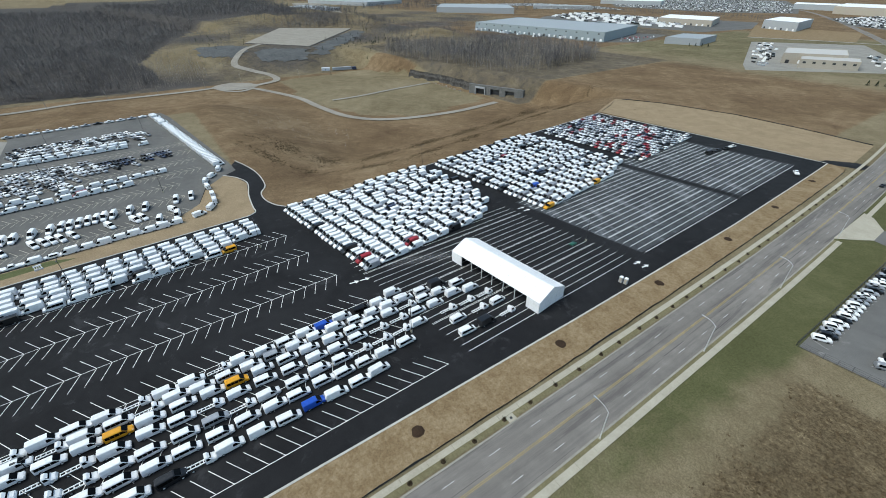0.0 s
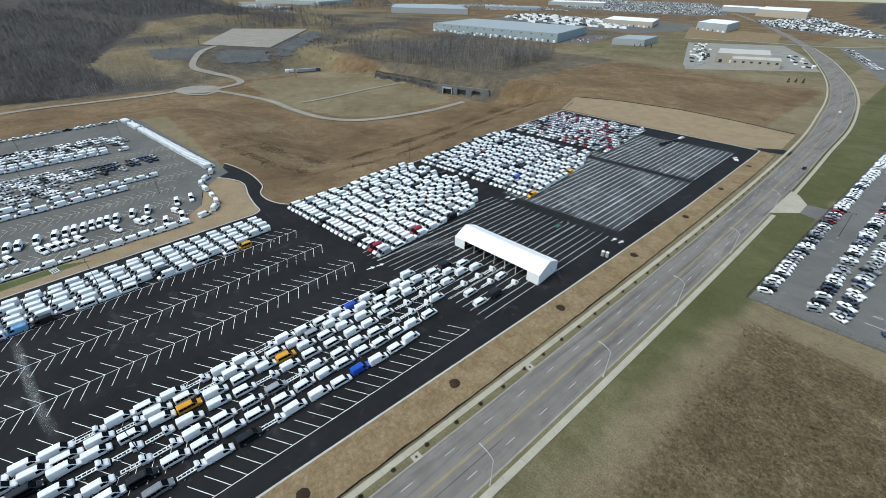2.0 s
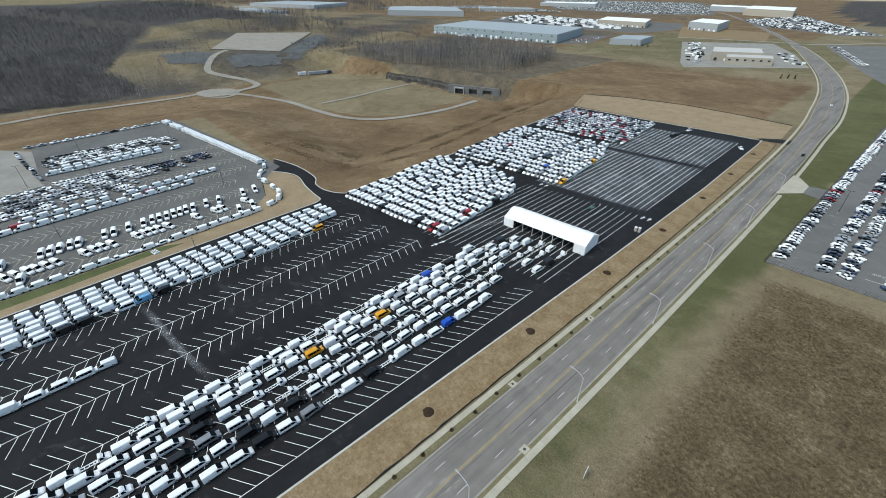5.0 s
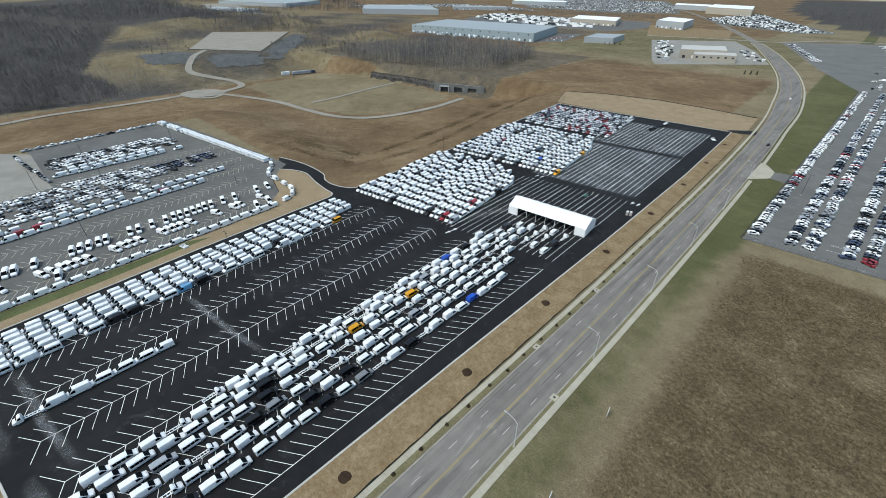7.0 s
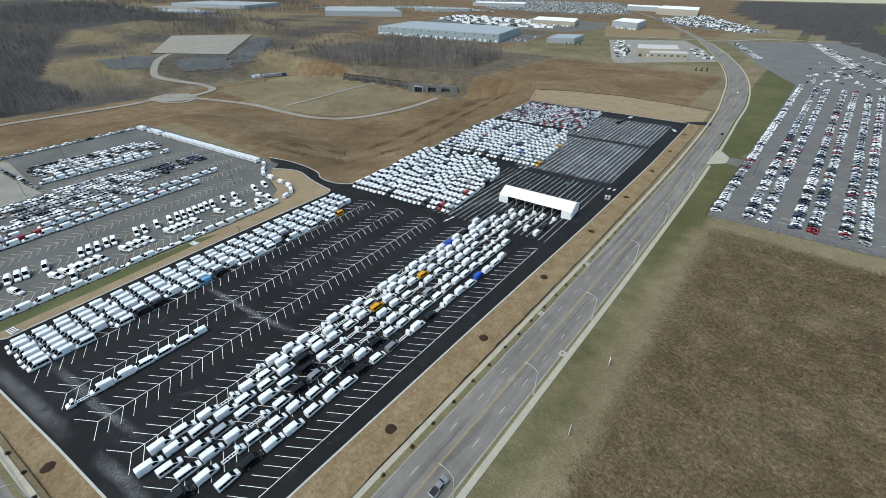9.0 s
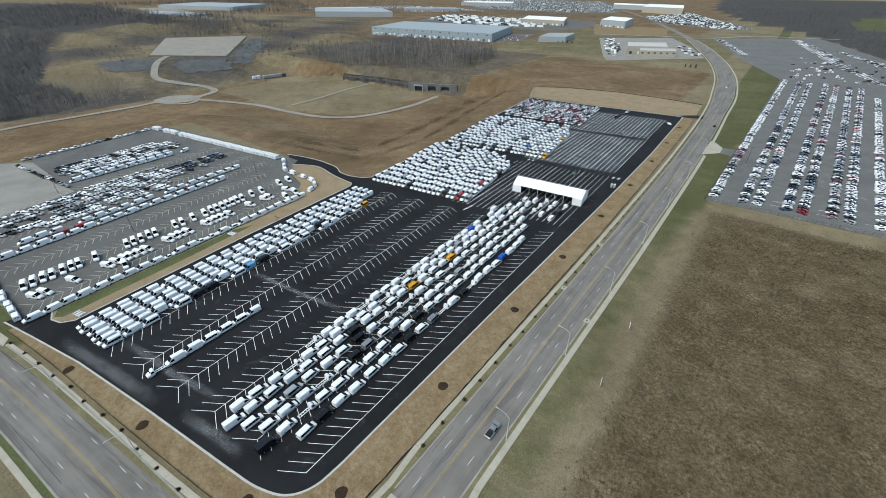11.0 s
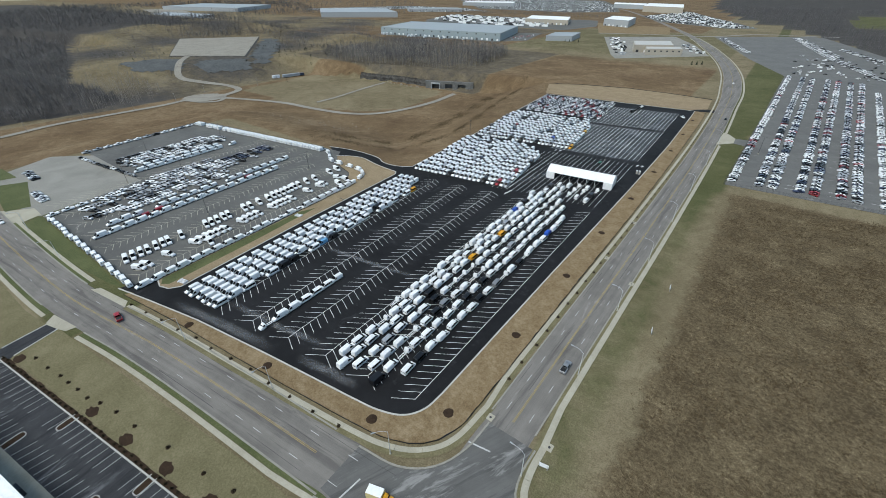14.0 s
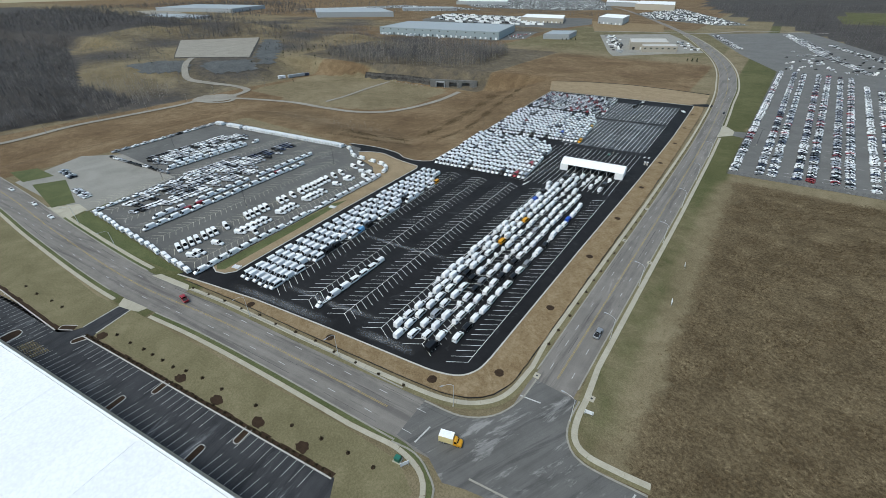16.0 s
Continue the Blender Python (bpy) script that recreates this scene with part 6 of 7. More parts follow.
# vehicles on the roads
v = build_box_truck(M["orange"], M["cream"], "yellow-cab box truck with a cream box on the road", "box_truck")
v.matrix_world = pose(0.2, -108.0, 0.03, 0, 0, -72)
v = build_car("pickup", M["red"], "red pickup truck driving on the front road")
v.matrix_world = pose(-118, -119.6, 0.03, 0, 0, 82)
v = build_car("pickup", M["silver"], "silver-grey pickup truck on the road")
v.matrix_world = pose(18.8, -46, 0.03, 0, 0, 0)
for x, y, c, a in ((-308, -128.5, "W", -88), (-272, -126.8, "W", -88), (-245, -126.6, "W", -88), (6, 480, "W", 8), (-70, 850, "S", 20), (20, 300, "K", 0)):
    v = build_car("sedan", M[COLOURS[c]], WORDS[c] + " sedan on the road")
    v.matrix_world = pose(x, y, 0.03, 0, 0, a)

# ---- coarse tussocks in the rough field ----
def tussocks(n, box, seed, keep, scale=1.0):
    r = np.random.RandomState(seed)
    x, y = r.uniform(box[0], box[1], n), r.uniform(box[2], box[3], n)
    ok = np.array([keep(a, b) for a, b in zip(x, y)])
    x, y = x[ok], y[ok]
    n = len(x)
    blades = 5
    az = r.uniform(0, 6.283, (n, blades))
    size = scale * r.uniform(0.22, 0.6, (n, 1)) * r.uniform(0.6, 1.2, (n, blades))
    c, q = np.cos(az), np.sin(az)
    bx, by = x[:, None] + 0.25 * size * c, y[:, None] + 0.25 * size * q
    z = np.repeat([[height(a, b) - 0.08] for a, b in zip(x, y)], blades, axis=1)
    tri = np.stack([np.stack([bx - q * size * 0.3, by + c * size * 0.3, z], -1), np.stack([bx + q * size * 0.3, by - c * size * 0.3, z], -1),
                    np.stack([bx + c * size * 0.9, by + q * size * 0.9, z + size * 0.62 + 0.05], -1)], 2).reshape(-1, 3)
    me = bpy.data.meshes.new("tussocks")
    me.from_pydata(tri.tolist(), [], np.arange(len(tri)).reshape(-1, 3).tolist())
    me.materials.append(M["tussock"])
    return tagged(new("tussocks", me), "coarse dead brown tussocks in rough grass", "grass", kind="stuff")


def clumpy(x, y):
    if y < -88 + 0.15 * (x - 46):
        return False
    w = math.sin(x * 0.21 + 2 * math.sin(y * 0.13)) + math.sin(y * 0.27 + 1.7 * math.sin(x * 0.17)) + math.sin(0.09 * x - 0.11 * y)
    return smooth((x - 37 - 0.02 * y) / 14) * smooth((135 - y) / 8) * (0.5 + 0.3 * w) > ((x * 12.9898 + y * 78.233) * 43.7) % 1.0


tussocks(42000, (36, 150, -96, 136), 31, clumpy)
BANK = curve([(-236, 58), (-205, 66), (-178, 76), (-158, 100), (-152, 130), (-160, 170), (-172, 215), (-188, 275), (-202, 330), (-216, 392)], 8)
BANK_UP = curve([(-250, 76), (-210, 90), (-190, 120), (-196, 190), (-214, 262), (-232, 330)], 8)


def on_bank(x, y):
    d = min(dist_to(BANK, x, y) / 3.6, dist_to(BANK_UP, x, y) / 8.0)
    return math.exp(-d * d) * (0.6 + 0.5 * math.sin(0.11 * x + 0.17 * y)) + 0.015 > ((x * 12.9898 + y * 78.233) * 43.7) % 1.0


tussocks(60000, (-262, -136, 52, 400), 32, on_bank, 1.25)

# ---- fence of the car park ----
fe = thing("lot_fence", "dark chain-link fence round the car park", "fence")
for line in ([(38.0, 141.8), (45.2, 340), (51.9, 574)], [(38.0, 141.8), (113, 147), (260, 159.4)]):
    g = Geo()
    for p0, p1 in zip(line, line[1:]):
        n = int(math.dist(p0, p1) / 3)
        for k in range(n):
            q = lerp(p0, p1, k / n)
            g.tube((q[0], q[1], 0), (q[0], q[1], 1.9), 0.04, 0.04, 5)
        for z in (0.15, 0.75, 1.3, 1.85):
            part("rail", Geo().tube((*p0, z), (*p1, z), 0.035, 0.035, 4), M["darksteel"], fe)
    ob = part("posts", g, M["darksteel"], fe)
    ob["kind"] = "stuff"

# ---- distant buildings ----


def building(name, label, p, depth, h, wall, roof, doors=0, windows=0, z=0.0):
    """A flat-roofed hall on a four-cornered plan: front corners, then the way back."""
    (ax, ay), (bx, by) = p
    dx, dy = depth
    c = [(ax, ay), (bx, by), (bx + dx, by + dy), (ax + dx, ay + dy)]
    v = thing(name, label, "building")
    for i in range(4):
        (x0, y0), (x1, y1) = c[i], c[(i + 1) % 4]
        n = math.hypot(x1 - x0, y1 - y0)
        nx_, ny_ = -(y1 - y0) / n * 0.5, (x1 - x0) / n * 0.5
        part("wall", Geo().add([(x0, y0, z - 3), (x1, y1, z - 3), (x1, y1, z + h), (x0, y0, z + h), (x0 + nx_, y0 + ny_, z - 3), (x1 + nx_, y1 + ny_, z - 3), (x1 + nx_, y1 + ny_, z + h), (x0 + nx_, y0 + ny_, z + h)],
                               [(0, 1, 2, 3), (5, 4, 7, 6), (3, 2, 6, 7)]), wall, v)
    part("roof", Geo().add([(x, y, z + h - 0.4) for x, y in c], [(0, 1, 2, 3)]), roof, v)
    n = math.dist(c[0], c[1])
    ux, uy = (bx - ax) / n, (by - ay) / n
    ox, oy = uy, -ux

    def panel(nm, s, w, z0, z1, mat):
        x0, y0 = ax + ux * (s - w / 2), ay + uy * (s - w / 2)
        x1, y1 = ax + ux * (s + w / 2), ay + uy * (s + w / 2)
        part(nm, Geo().add([(x0 + ox * 0.3, y0 + oy * 0.3, z0), (x1 + ox * 0.3, y1 + oy * 0.3, z0), (x1 + ox * 0.3, y1 + oy * 0.3, z1), (x0 + ox * 0.3, y0 + oy * 0.3, z1), (x0, y0, z0), (x1, y1, z0), (x1, y1, z1), (x0, y0, z1)],
                            [(0, 1, 2, 3), (3, 2, 6, 7), (0, 4, 5, 1), (4, 0, 3, 7), (1, 5, 6, 2)]), mat, v)
    for k in range(doors):
        s = n * (k + 0.5) / doors
        panel("dock_door", s, min(4.0, n / doors * 0.6), z + 0.2, z + 4.2, M["roofwhite"] if k % 3 else M["opening"])
    for k in range(windows):
        panel("window", n * (k + 0.5) / windows, 3.0, z + h - 4.5, z + h - 2.5, M["opening"])
    return v


building("warehouse", "long blue-grey warehouse with dock doors", ((-752, 668), (-438.7, 698.5)), (-56, 181), 15, M["wallblue"], M["roofblue"], 26, 14)
building("shed", "grey metal shed in the grass", ((-366, 762), (-317, 783)), (-15, 83), 10, M["wallgrey"], M["roofblue"], 0, 0)
building("warehouse", "new white-walled building with dark windows", ((-397, 1210), (-318, 1174)), (-22, 149), 17, M["wallgrey"], M["roofwhite"], 6, 0)
building("warehouse", "low white building with dock doors", ((-619, 1159), (-480, 1153)), (-54, 150), 13, M["walltan"], M["roofwhite"], 10, 0)
building("warehouse", "large white warehouse beside a vehicle yard", ((-495, 1988), (-324, 1908)), (-60, 330), 22, M["walltan"], M["roofwhite"], 0, 0)
building("warehouse", "long pale warehouse on the plain", ((-1355, 978), (-1121, 1135)), (-240, 190), 17, M["wallgrey"], M["roofblue"], 0, 0)
building("office_building", "tan office and service building in a concrete yard", ((-142, 668), (-92, 695)), (-10, 34), 9.5, M["walltan"], M["roofpale"], 0, 6)
building("office_building", "tall rear wing of the tan service building", ((-168, 690), (-112, 722)), (-18, 62), 12.0, M["walltan"], M["roofpale"], 5, 0)
building("warehouse", "pale warehouse on the horizon", ((-700, 2250), (-520, 2180)), (-60, 200), 18, M["wallgrey"], M["roofwhite"])
building("warehouse", "pale warehouse far off", ((-1900, 600), (-1600, 640)), (-100, 120), 10, M["wallgrey"], M["roofblue"])
building("warehouse", "grey warehouse far off", ((-2450, 900), (-1950, 1000)), (-200, 300), 16, M["wallgrey"], M["roofblue"])
building("warehouse", "low pale warehouse before a vehicle yard", ((-1620, 1190), (-1440, 1330)), (-90, 80), 12, M["wallgrey"], M["roofwhite"], 8, 0)
building("warehouse", "grey-roofed warehouse before a vehicle yard", ((-1330, 1440), (-1130, 1560)), (-80, 80), 12, M["wallgrey"], M["roofblue"], 8, 0)
building("warehouse", "white warehouse far off", ((-1500, 2100), (-1200, 2150)), (-100, 200), 16, M["wallgrey"], M["roofwhite"])

sheet("concrete_yard", [(-292, 909), (-162, 1000), (-100, 860), (-53, 714), (-170, 600), (-190, 640)], 0.05, M["concrete_pad"], "pale concrete yard round the service building", "pavement")
sheet("dirt_yard", [(-330, 982), (-184, 1046), (-224, 1238), (-441, 1290)], 0.05, M["straw"], "bare reddish earth round the new building", "ground")
sheet("yard", [(-1060, 1390), (-960, 1100), (-790, 890), (-609, 1010), (-430, 1010), (-400, 1170), (-470, 1380)], 0.05, M["asphalt_old"], "grey trailer yard behind the warehouse", "pavement")
sheet("yard", [(-470, 730), (-430, 700), (-400, 745), (-440, 900), (-490, 880)], 0.06, M["asphalt_old"], "grey yard beside the warehouse", "pavement")
sheet("yard", [(-760, 655), (-440, 684), (-436, 698), (-752, 667)], 0.06, M["asphalt_old"], "grey dock yard in front of the warehouse", "pavement")
sheet("yard", [(-420, 1690), (-300, 1440), (-100, 1290), (-30, 1330), (-80, 1470), (-330, 2100)], 0.05, M["asphalt_old"], "grey vehicle yard beyond the road", "pavement")
sheet("yard", [(-2400, 3300), (-1230, 1850), (-750, 1760), (-560, 1900), (-760, 2500), (-1100, 3300)], 0.05, M["asphalt_old"], "huge vehicle yard on the horizon", "pavement")
sheet("yard", [(-1960, 1330), (-1700, 1880), (-1300, 1830), (-1030, 1640), (-1500, 1660), (-1800, 1290)], 0.05, M["asphalt_old"], "grey vehicle yard before the skyline", "pavement")
solid("yard", ribbon(Geo(), curve([(-1260, 520), (-1600, 640), (-2000, 760), (-2500, 900)], 40), -70, 70, 2.0, follow=True), M["gravel"], "pale gravel yard far off", "pavement", "structure")

rf = random.Random(21)
g = Geo()


def dot(x, y, L, w, h, turn, k, z=0.05):
    g.box(-w / 2, w / 2, -L / 2, L / 2, z, z + h, k, pose(x, y, 0, 0, 0, turn), bottom=False, top=0.9)


def fill(poly, n, L, w, h, cols, turn):
    x0, x1 = min(q[0] for q in poly), max(q[0] for q in poly)
    y0, y1 = min(q[1] for q in poly), max(q[1] for q in poly)
    k = 0
    while k < n:
        x, y = rf.uniform(x0, x1), rf.uniform(y0, y1)
        if inside(poly, x, y):
            y = round(y / 18) * 18 + rf.uniform(-2, 2)
            dot(x, y, L, w, h, turn + rf.uniform(-3, 3), rf.choice(cols))
            k += 1


fill([(-1030, 1370), (-955, 1130), (-700, 1010), (-500, 1080), (-640, 1300)], 260, 15, 2.8, 4, (0, 0, 0, 1, 2), 80)
fill([(-410, 1690), (-295, 1450), (-105, 1300), (-40, 1335), (-90, 1460), (-330, 2080)], 760, 5.4, 2.2, 2.2, (0, 0, 0, 1, 1, 2, 2), 60)
fill([(-2300, 3200), (-1220, 1870), (-760, 1790), (-580, 1910), (-780, 2480), (-1100, 3200)], 3600, 5, 2.2, 1.9, (0, 1, 1, 1, 2, 2, 2, 0, 1, 1, 1), 70)
fill([(-1940, 1340), (-1700, 1870), (-1310, 1820), (-1050, 1650), (-1500, 1670), (-1790, 1310)], 1300, 5, 2.2, 1.9, (0, 1, 1, 1, 2, 2, 0, 1), 70)
fill([(-280, 905), (-240, 800), (-180, 640), (-165, 640), (-215, 800), (-255, 905)], 60, 5, 2, 1.7, (0, 1, 2, 0), 60)
fill([(-110, 860), (-60, 730), (-75, 725), (-120, 840)], 26, 5, 2, 1.7, (0, 1, 2), 60)
fill([(-750, 664), (-445, 692), (-445, 684), (-755, 655)], 14, 12, 2.6, 3.6, (0, 1), 10)
fill([(-462, 760), (-420, 720), (-405, 745), (-440, 860)], 22, 5, 2, 1.6, (0, 1, 3, 2), 30)
solid("distant_vehicles", g, [M["white"], M["silver"], M["black"], M["red"]], "vehicles and trailers in yards far off", "vehicles", "stuff")

# ---- valley: mine portals, container hut, rock face ----
po = thing("mine_portal", "concrete headwall with three dark drive-in portals", "portal", at=pose(-304, 334, -19, 0, 0, 21) @ Matrix.Scale(1.2, 4))
for x0, x1 in ((-27, -19.5), (-10.5, -4.5), (4.5, 10.5), (19.5, 28)):
    part("pier", Geo().box(x0, x1, -1.2, 1.2, -1, 8.2), M["wallold"], po)
for x0, x1 in ((-19.5, -10.5), (-4.5, 4.5), (10.5, 19.5)):
    part("lintel", Geo().box(x0, x1, -1.2, 1.2, 5.6, 8.2), M["wallold"], po)
    # thin panel closing the portal; the shade inside is put into its near-black colour
    part("tunnel", Geo().box(x0, x1, 1.0, 1.3, -1, 5.6), M["opening"], po, "near-black panel painted as the shade inside a portal")
part("portal_frame", Geo().box(-20.3, -19.5, -2.2, -1.2, -1, 6.5).box(-10.5, -9.7, -2.2, -1.2, -1, 6.5).box(-20.3, -9.7, -2.2, -1.2, 5.2, 6.6), M["wallgrey"], po, "pale concrete portal frame")
rk = random.Random(5)
g = Geo()
n = 70
pts = []
for k in range(n + 1):
    x = -455 + 125 * k / n
    y = 326 + 0.2 * min(0, x + 390) + 0.25 * max(0, x + 330)
    pts.append((x + rk.uniform(-0.3, 0.3), y + 1.2 * math.sin(k * 0.5) + rk.uniform(-0.3, 0.3)))
lv = (-20.5, -16.8, -14.2, -12.0, -10.2)
v = [(x, y + 1.1 * j + rk.uniform(-0.3, 0.3) + (0.8 if j % 2 else 0), z + rk.uniform(-0.25, 0.25)) for x, y in pts for j, z in enumerate(lv)]
g.add(v, [(5 * k + j, 5 * k + 5 + j, 5 * k + 6 + j, 5 * k + 1 + j) for k in range(n) for j in range(4)])
solid("rock_face", g, M["rock"], "layered grey rock face at the valley edge", "cliff", "structure")
hu = thing("container_office", "white container office beside a long trailer", "container", at=pose(-561, 242, height(-561, 242), 0, 0, 77.5))
part("container", Geo().box(-5.5, 5.5, -2, 2, 0.3, 4.2), M["roofwhite"], hu)
part("door", Geo().box(-1, 0, -2.06, -1.98, 0.4, 2.8), M["wallgrey"], hu)
t2 = thing("trailer", "long grey trailer beside the container office", "trailer", at=pose(-551.5, 265, height(-551, 265), 0, 0, 167.5))
part("box", Geo().box(-2, 2, -11, 16, 1.0, 4.6), M["wallgrey"], t2)
part("tractor", Geo().box(-2, 2, -18, -11.6, 0.6, 4.2, top=0.9), M["navy"], t2)
for y in (-18, -12, 9, 12):
    for x in (-1.7, 1.7):
        part("wheel", wheel_geo(x, y, 0.55, 0.4), [M["rubber"], M["steel"]], t2)
g = Geo()
for k in range(30):
    x, y = -372 + rk.uniform(-34, 30), 318 + rk.uniform(-4, 5)
    s = rk.uniform(0.4, 1.0)
    g.box(x - s, x + s, y - s * 0.6, y + s * 0.6, -19.3, -19 + s, 0, top=0.6)
stuff("rubble", g, M["gravel"], "pale broken rubble before the portals", "rubble")

# poles along the valley road
up = thing("utility_pole", "leaning wooden utility pole with a cross-arm", "utility pole", "utility poles")
part("pole", Geo().tube((0, 0, 0), (0, 0, 11), 0.2, 0.13, 7), M["barkpale"], up)
part("crossarm", Geo().box(-1.3, 1.3, -0.08, 0.08, 10.0, 10.2), M["barkpale"], up)
spots = [(-517, -110), (-514.6, -63.2), (-527.5, -13.8), (-522.5, 32.8), (-528.7, 81.1), (-545, 124.7), (-536, 195)]
up.matrix_world = pose(*spots[0], height(*spots[0]) - 0.2)
for k, (x, y) in enumerate(spots[1:]):
    copy_thing(up, pose(x, y, height(x, y) - 0.2, 3, -2, 20 * k))

# ---- woods ----


def forest(name, label, mat, spots, hmin, hmax, twigs, spread, width, seed):
    """Leafless trees: a tapering trunk, limbs and sprays of twigs, all real faces."""
    r = np.random.RandomState(seed)
    n = len(spots)
    base = np.array([(x, y, height(x, y) - 0.3) for x, y in spots])
    h = r.uniform(hmin, hmax, n) * (1 + 0.22 * np.sin(base[:, 0] * 0.045 + 1.3 * np.sin(base[:, 1] * 0.021)) * np.cos(base[:, 1] * 0.05))
    lean = r.normal(0, 0.04, (n, 2)) * h[:, None]
    top = base + np.c_[lean, h]
    w = 0.008 * h * width * r.uniform(0.6, 1.4, n)
    V, F = [], []
    tri = np.array([[1, 0], [-0.5, 0.87], [-0.5, -0.87]])
    lo = base[:, None, :] + np.concatenate([tri[None] * w[:, None, None], np.zeros((n, 3, 1))], 2)
    k0 = np.concatenate([lo, top[:, None, :]], 1)
    V.append(k0.reshape(-1, 3))
    b = np.arange(n)[:, None] * 4
    for a, c in ((0, 1), (1, 2), (2, 0)):
        F.append(np.concatenate([b + a, b + c, b + 3], 1))
    s = r.uniform(0.28, 0.97, (n, twigs))
    root = base[:, None] + (top - base)[:, None] * s[..., None]
    az, el = r.uniform(0, 6.283, (n, twigs)), r.uniform(-0.1, 1.1, (n, twigs))
    L = h[:, None] * spread * r.uniform(0.4, 1.15, (n, twigs)) * np.sqrt(np.clip(1.1 - (1.7 * s - 0.85) ** 2, 0.1, 1))
    d = np.stack([np.cos(az) * np.cos(el), np.sin(az) * np.cos(el), np.sin(el)], -1)
    side = np.stack([-np.sin(az), np.cos(az), np.zeros_like(az)], -1) * (0.03 * L * width)[..., None]
    t = np.stack([root - side * 0.5, root + side * 0.5, root + d * L[..., None] + side * r.uniform(-2, 2, (n, twigs, 1)) + side * 0.6], 2)
    off = 4 * n
    V.append(t.reshape(-1, 3))
    F.append(off + np.arange(n * twigs * 3).reshape(-1, 3))
    V, F = np.concatenate(V), np.concatenate(F)
    me = bpy.data.meshes.new(name)
    me.from_pydata(V.tolist(), [], F.tolist())
    me.materials.append(mat)
    return tagged(new(name, me), label, "woods", kind="stuff")


def scatter(poly, n, seed, box=None, skip=()):
    r = random.Random(seed)
    x0, x1 = min(q[0] for q in poly), max(q[0] for q in poly)
    y0, y1 = min(q[1] for q in poly), max(q[1] for q in poly)
    if box:
        x0, x1, y0, y1 = max(x0, box[0]), min(x1, box[1]), max(y0, box[2]), min(y1, box[3])
    out = []
    while len(out) < n:
        x, y = r.uniform(x0, x1), r.uniform(y0, y1)
        if inside(poly, x, y) and not any(inside(s, x, y) for s in skip):
            out.append((x, y))
    return out


forest("bare_woods", "dense grey leafless winter woods beside the valley road", M["bark"], scatter(WEST_WOOD, 6500, 1, (-1000, -556, -420, 330)), 6, 12, 64, 0.62, 0.85, 1)
forest("pale_woods", "pale leafless trees scattered through the grey woods", M["barkpale"], scatter(WEST_WOOD, 700, 14, (-1000, -556, -420, 330)), 9, 15, 34, 0.3, 1.0, 14)
forest("bare_woods", "grey leafless woods on the far hills", M["bark"], scatter(WEST_WOOD, 6500, 2, (-2200, -1000, -500, 560)), 8, 15, 34, 0.7, 1.7, 2)
forest("pale_saplings", "pale slender leafless trees at the wood's edge", M["barkpale"], scatter([(-709, 18), (-700, 92), (-613, 100), (-560, 70), (-562, 0)], 520, 3), 8, 14, 20, 0.22, 1.0, 3)
MOUND_T = [(-600, 362), (-530, 322), (-455, 330), (-405, 346), (-318, 362), (-300, 400), (-318, 520), (-372, 600), (-480, 596), (-560, 480)]
forest("pale_grove", "pale slender leafless grove on the mound", M["barkpale"], scatter(MOUND_T, 1300, 4), 12, 20, 30, 0.2, 0.9, 4)
forest("bare_grove", "brown leafless grove on the mound", M["bark"], scatter(MOUND_T, 1800, 5), 8, 15, 52, 0.5, 0.8, 5)
forest("bare_woods", "grey leafless woods beyond the car park", M["bark"], scatter(EAST_WOOD, 3600, 6, (-500, 900, 780, 2500), (GREEN_FIELD,)), 10, 17, 12, 0.4, 2.6, 6)
forest("bare_hedge", "leafless brush on the brown hills", M["bark"], scatter([(-1000, 180), (-560, 140), (-580, 500), (-760, 560), (-1000, 420)], 420, 7, None, ([(-1010, 300), (-900, 440), (-645, 255), (-750, 170)],)), 3, 8, 22, 0.4, 1.2, 7)
forest("bare_hedge", "leafless tree belt behind the trailer yard", M["bark"], scatter([(-1150, 1420), (-1000, 1480), (-560, 1470), (-380, 1420), (-400, 1500), (-600, 1620), (-1200, 1600)], 700, 8), 9, 15, 12, 0.4, 2.2, 8)
forest("bare_woods", "leafless woods on the skyline", M["bark"], scatter([(-4300, 1500), (-2000, 1400), (-1700, 1900), (-2600, 3400), (-4300, 4000)], 1800, 9), 14, 22, 10, 0.45, 4.5, 9)
forest("bare_hedge", "thin leafless brush on the brown slope", M["barkpale"], scatter([(-330, 70), (-240, 80), (-235, 130), (-280, 150), (-340, 130)], 120, 10), 1.5, 3.5, 16, 0.5, 1.2, 10)

forest("bare_woods", "leafless woods behind the concrete pad", M["bark"], scatter([(-1160, 290), (-1010, 330), (-905, 480), (-950, 580), (-1330, 500)], 900, 11), 9, 15, 30, 0.5, 1.8, 11)
forest("bare_woods", "grey leafless woods on the far western rise", M["bark"], scatter([(-3200, 560), (-2050, 480), (-1640, 700), (-1560, 1150), (-2600, 1800), (-3300, 1800)], 2400, 12, None, ([(-2750, 820), (-1900, 480), (-1550, 560), (-1850, 800), (-1950, 1350), (-2700, 1300)],)), 12, 20, 16, 0.5, 3.6, 12)
forest("bare_hedge", "brown leafless brush on the hill towards the warehouse", M["bark"], scatter([(-690, 300), (-570, 470), (-560, 600), (-690, 640), (-900, 560), (-800, 430)], 900, 13), 3, 7.5, 26, 0.5, 1.3, 13)
forest("bare_hedge", "leafless tree belt beyond the long pale warehouse", M["bark"], scatter([(-1640, 1090), (-1300, 1290), (-1000, 1480), (-1020, 1520), (-1340, 1380), (-1680, 1160)], 260, 15), 10, 17, 14, 0.5, 2.6, 15)

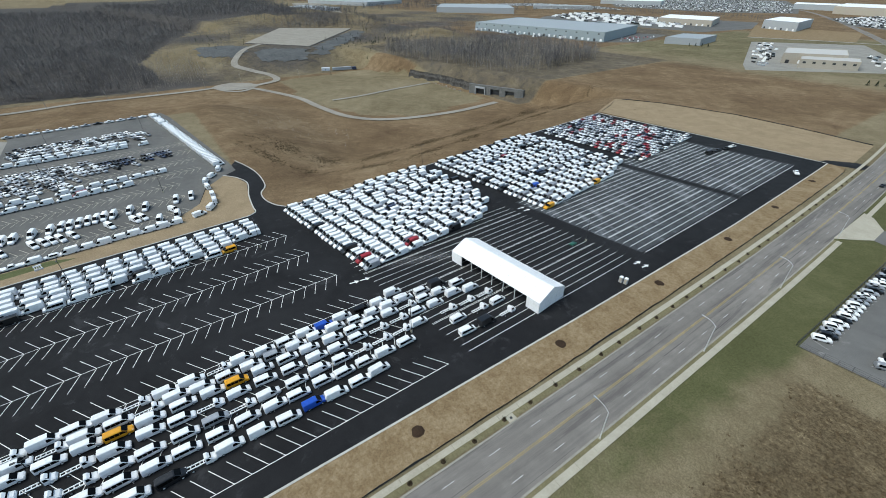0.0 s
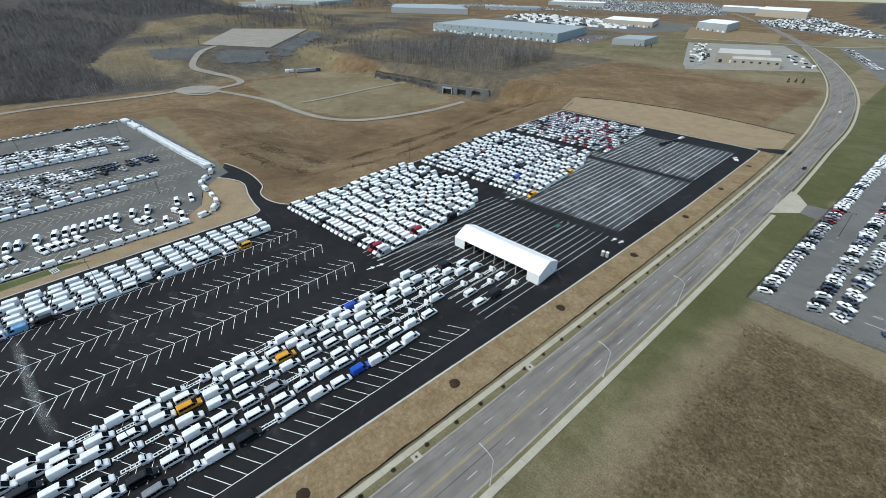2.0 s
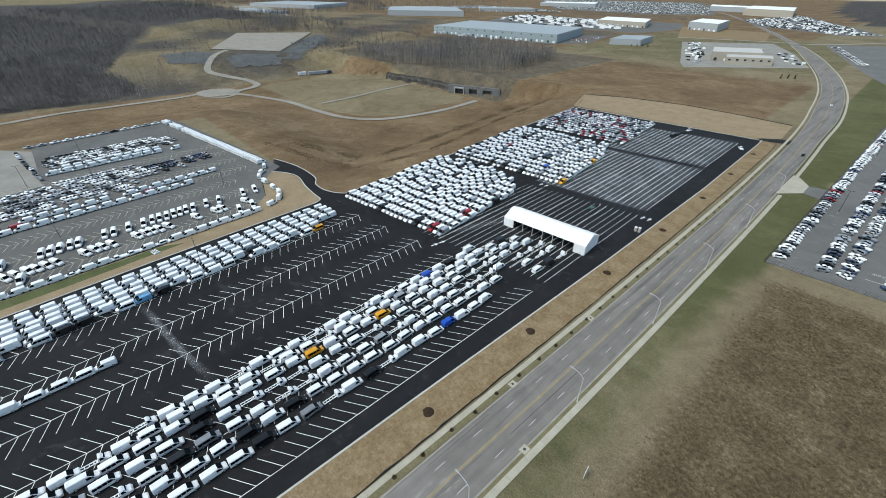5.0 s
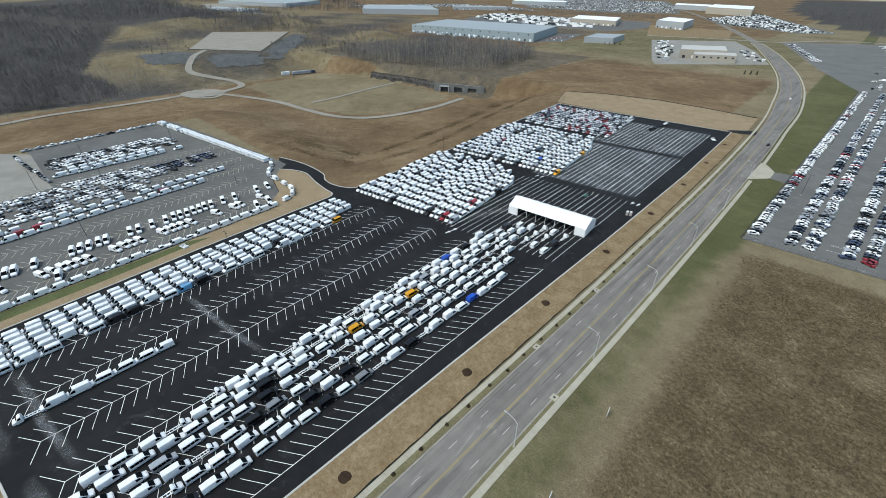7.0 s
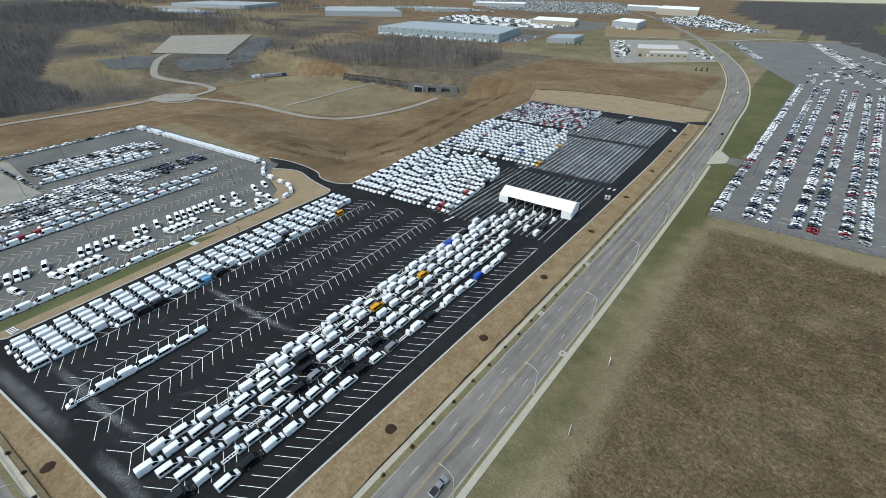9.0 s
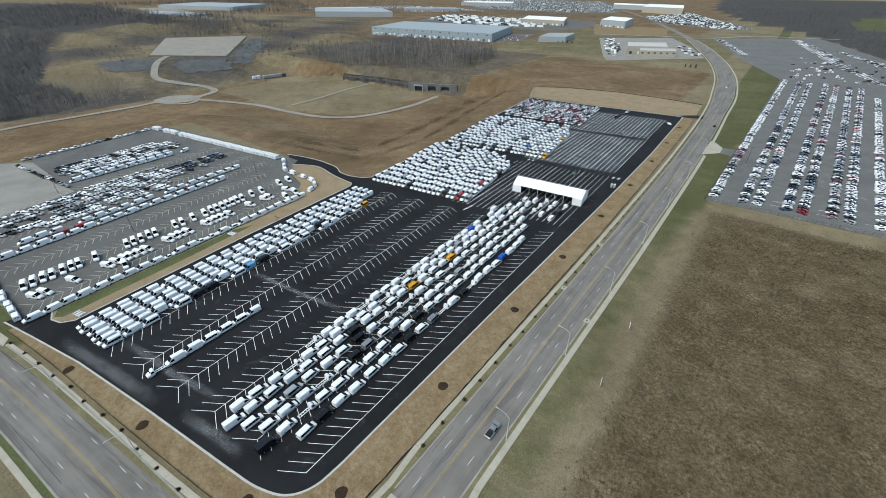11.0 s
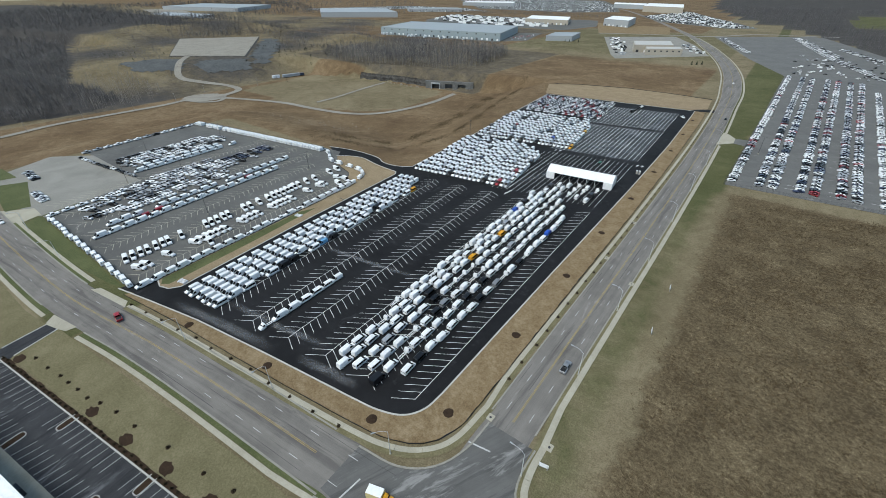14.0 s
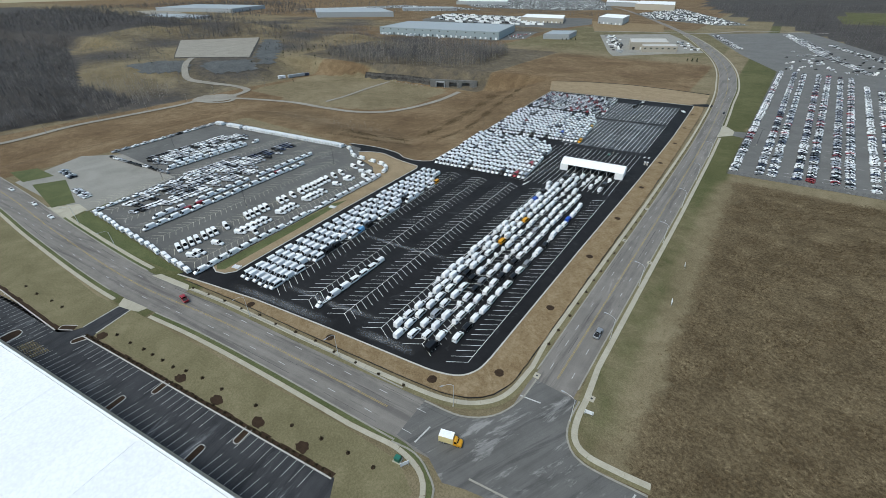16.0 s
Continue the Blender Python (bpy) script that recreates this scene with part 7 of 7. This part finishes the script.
forest("scrub", "brown-grey leafless scrub over the bare hill", M["bark"], scatter([(-640, 60), (-700, 40), (-870, 85), (-1160, 160), (-1240, 290), (-1040, 310), (-790, 180), (-680, 150), (-620, 130)], 1700, 16), 2, 6, 22, 0.75, 1.0, 16)
forest("scrub", "brown-grey leafless scrub on the rolling ground before the warehouses", M["bark"], scatter([(-900, 460), (-560, 380), (-540, 640), (-760, 650), (-1000, 900), (-1350, 960), (-1300, 620), (-1040, 480)], 2600, 17), 2.5, 7, 20, 0.75, 1.4, 17)
forest("pale_saplings", "pale slender saplings between the scrub", M["barkpale"], scatter([(-900, 460), (-560, 380), (-540, 640), (-760, 650), (-1000, 900), (-1250, 700)], 500, 18), 5, 10, 14, 0.2, 1.1, 18)

ce = random.Random(9)
g = Geo()
for k in range(120):
    if k < 70:
        x, y = ce.gauss(-640, 60), ce.gauss(360, 60)
    else:
        x, y = ce.uniform(-960, -620), ce.uniform(120, 520)
    if inside(padp, x, y):
        continue
    z, s = height(x, y), ce.uniform(1.2, 2.6)
    for i in range(26):
        a, t = ce.uniform(0, 6.283), ce.random()
        rr = s * 0.62 * (1 - t) + 0.1
        px, py, pz = x + rr * math.cos(a), y + rr * math.sin(a), z + 0.2 + t * s * 2.2
        g.add([(px, py, pz), (px + 0.5 * math.cos(a + 1.2), py + 0.5 * math.sin(a + 1.2), pz - 0.3), (px + 0.15 * math.cos(a), py + 0.15 * math.sin(a), pz + 0.8)], [(0, 1, 2)])
solid("cedar_shrubs", g, M["cedar"], "small dark cedars dotted over the brown hills", "shrubs", "stuff")
for x, y in ((-322, 760), (-316, 768), (-308, 772), (-300, 776), (-60, 600), (-54, 604), (-48, 607)):
    t = thing("evergreen", "small dark evergreen tree in the grass", "tree", "evergreens", pose(x, y, 0))
    part("trunk", Geo().tube((0, 0, 0), (0, 0, 4.5), 0.14, 0.04, 6), M["bark"], t)
    g = Geo()
    for i in range(150):
        a, q = ce.uniform(0, 6.283), ce.random()
        rr = 1.7 * (1 - q) + 0.1
        px, py, pz = rr * math.cos(a), rr * math.sin(a), 0.5 + q * 4.6
        g.add([(px * 0.4, py * 0.4, pz + 0.3), (px + 0.35 * math.sin(a), py - 0.35 * math.cos(a), pz - 0.2), (px - 0.35 * math.sin(a), py + 0.35 * math.cos(a), pz - 0.1)], [(0, 1, 2)])
    part("crown", g, M["cedar"], t)
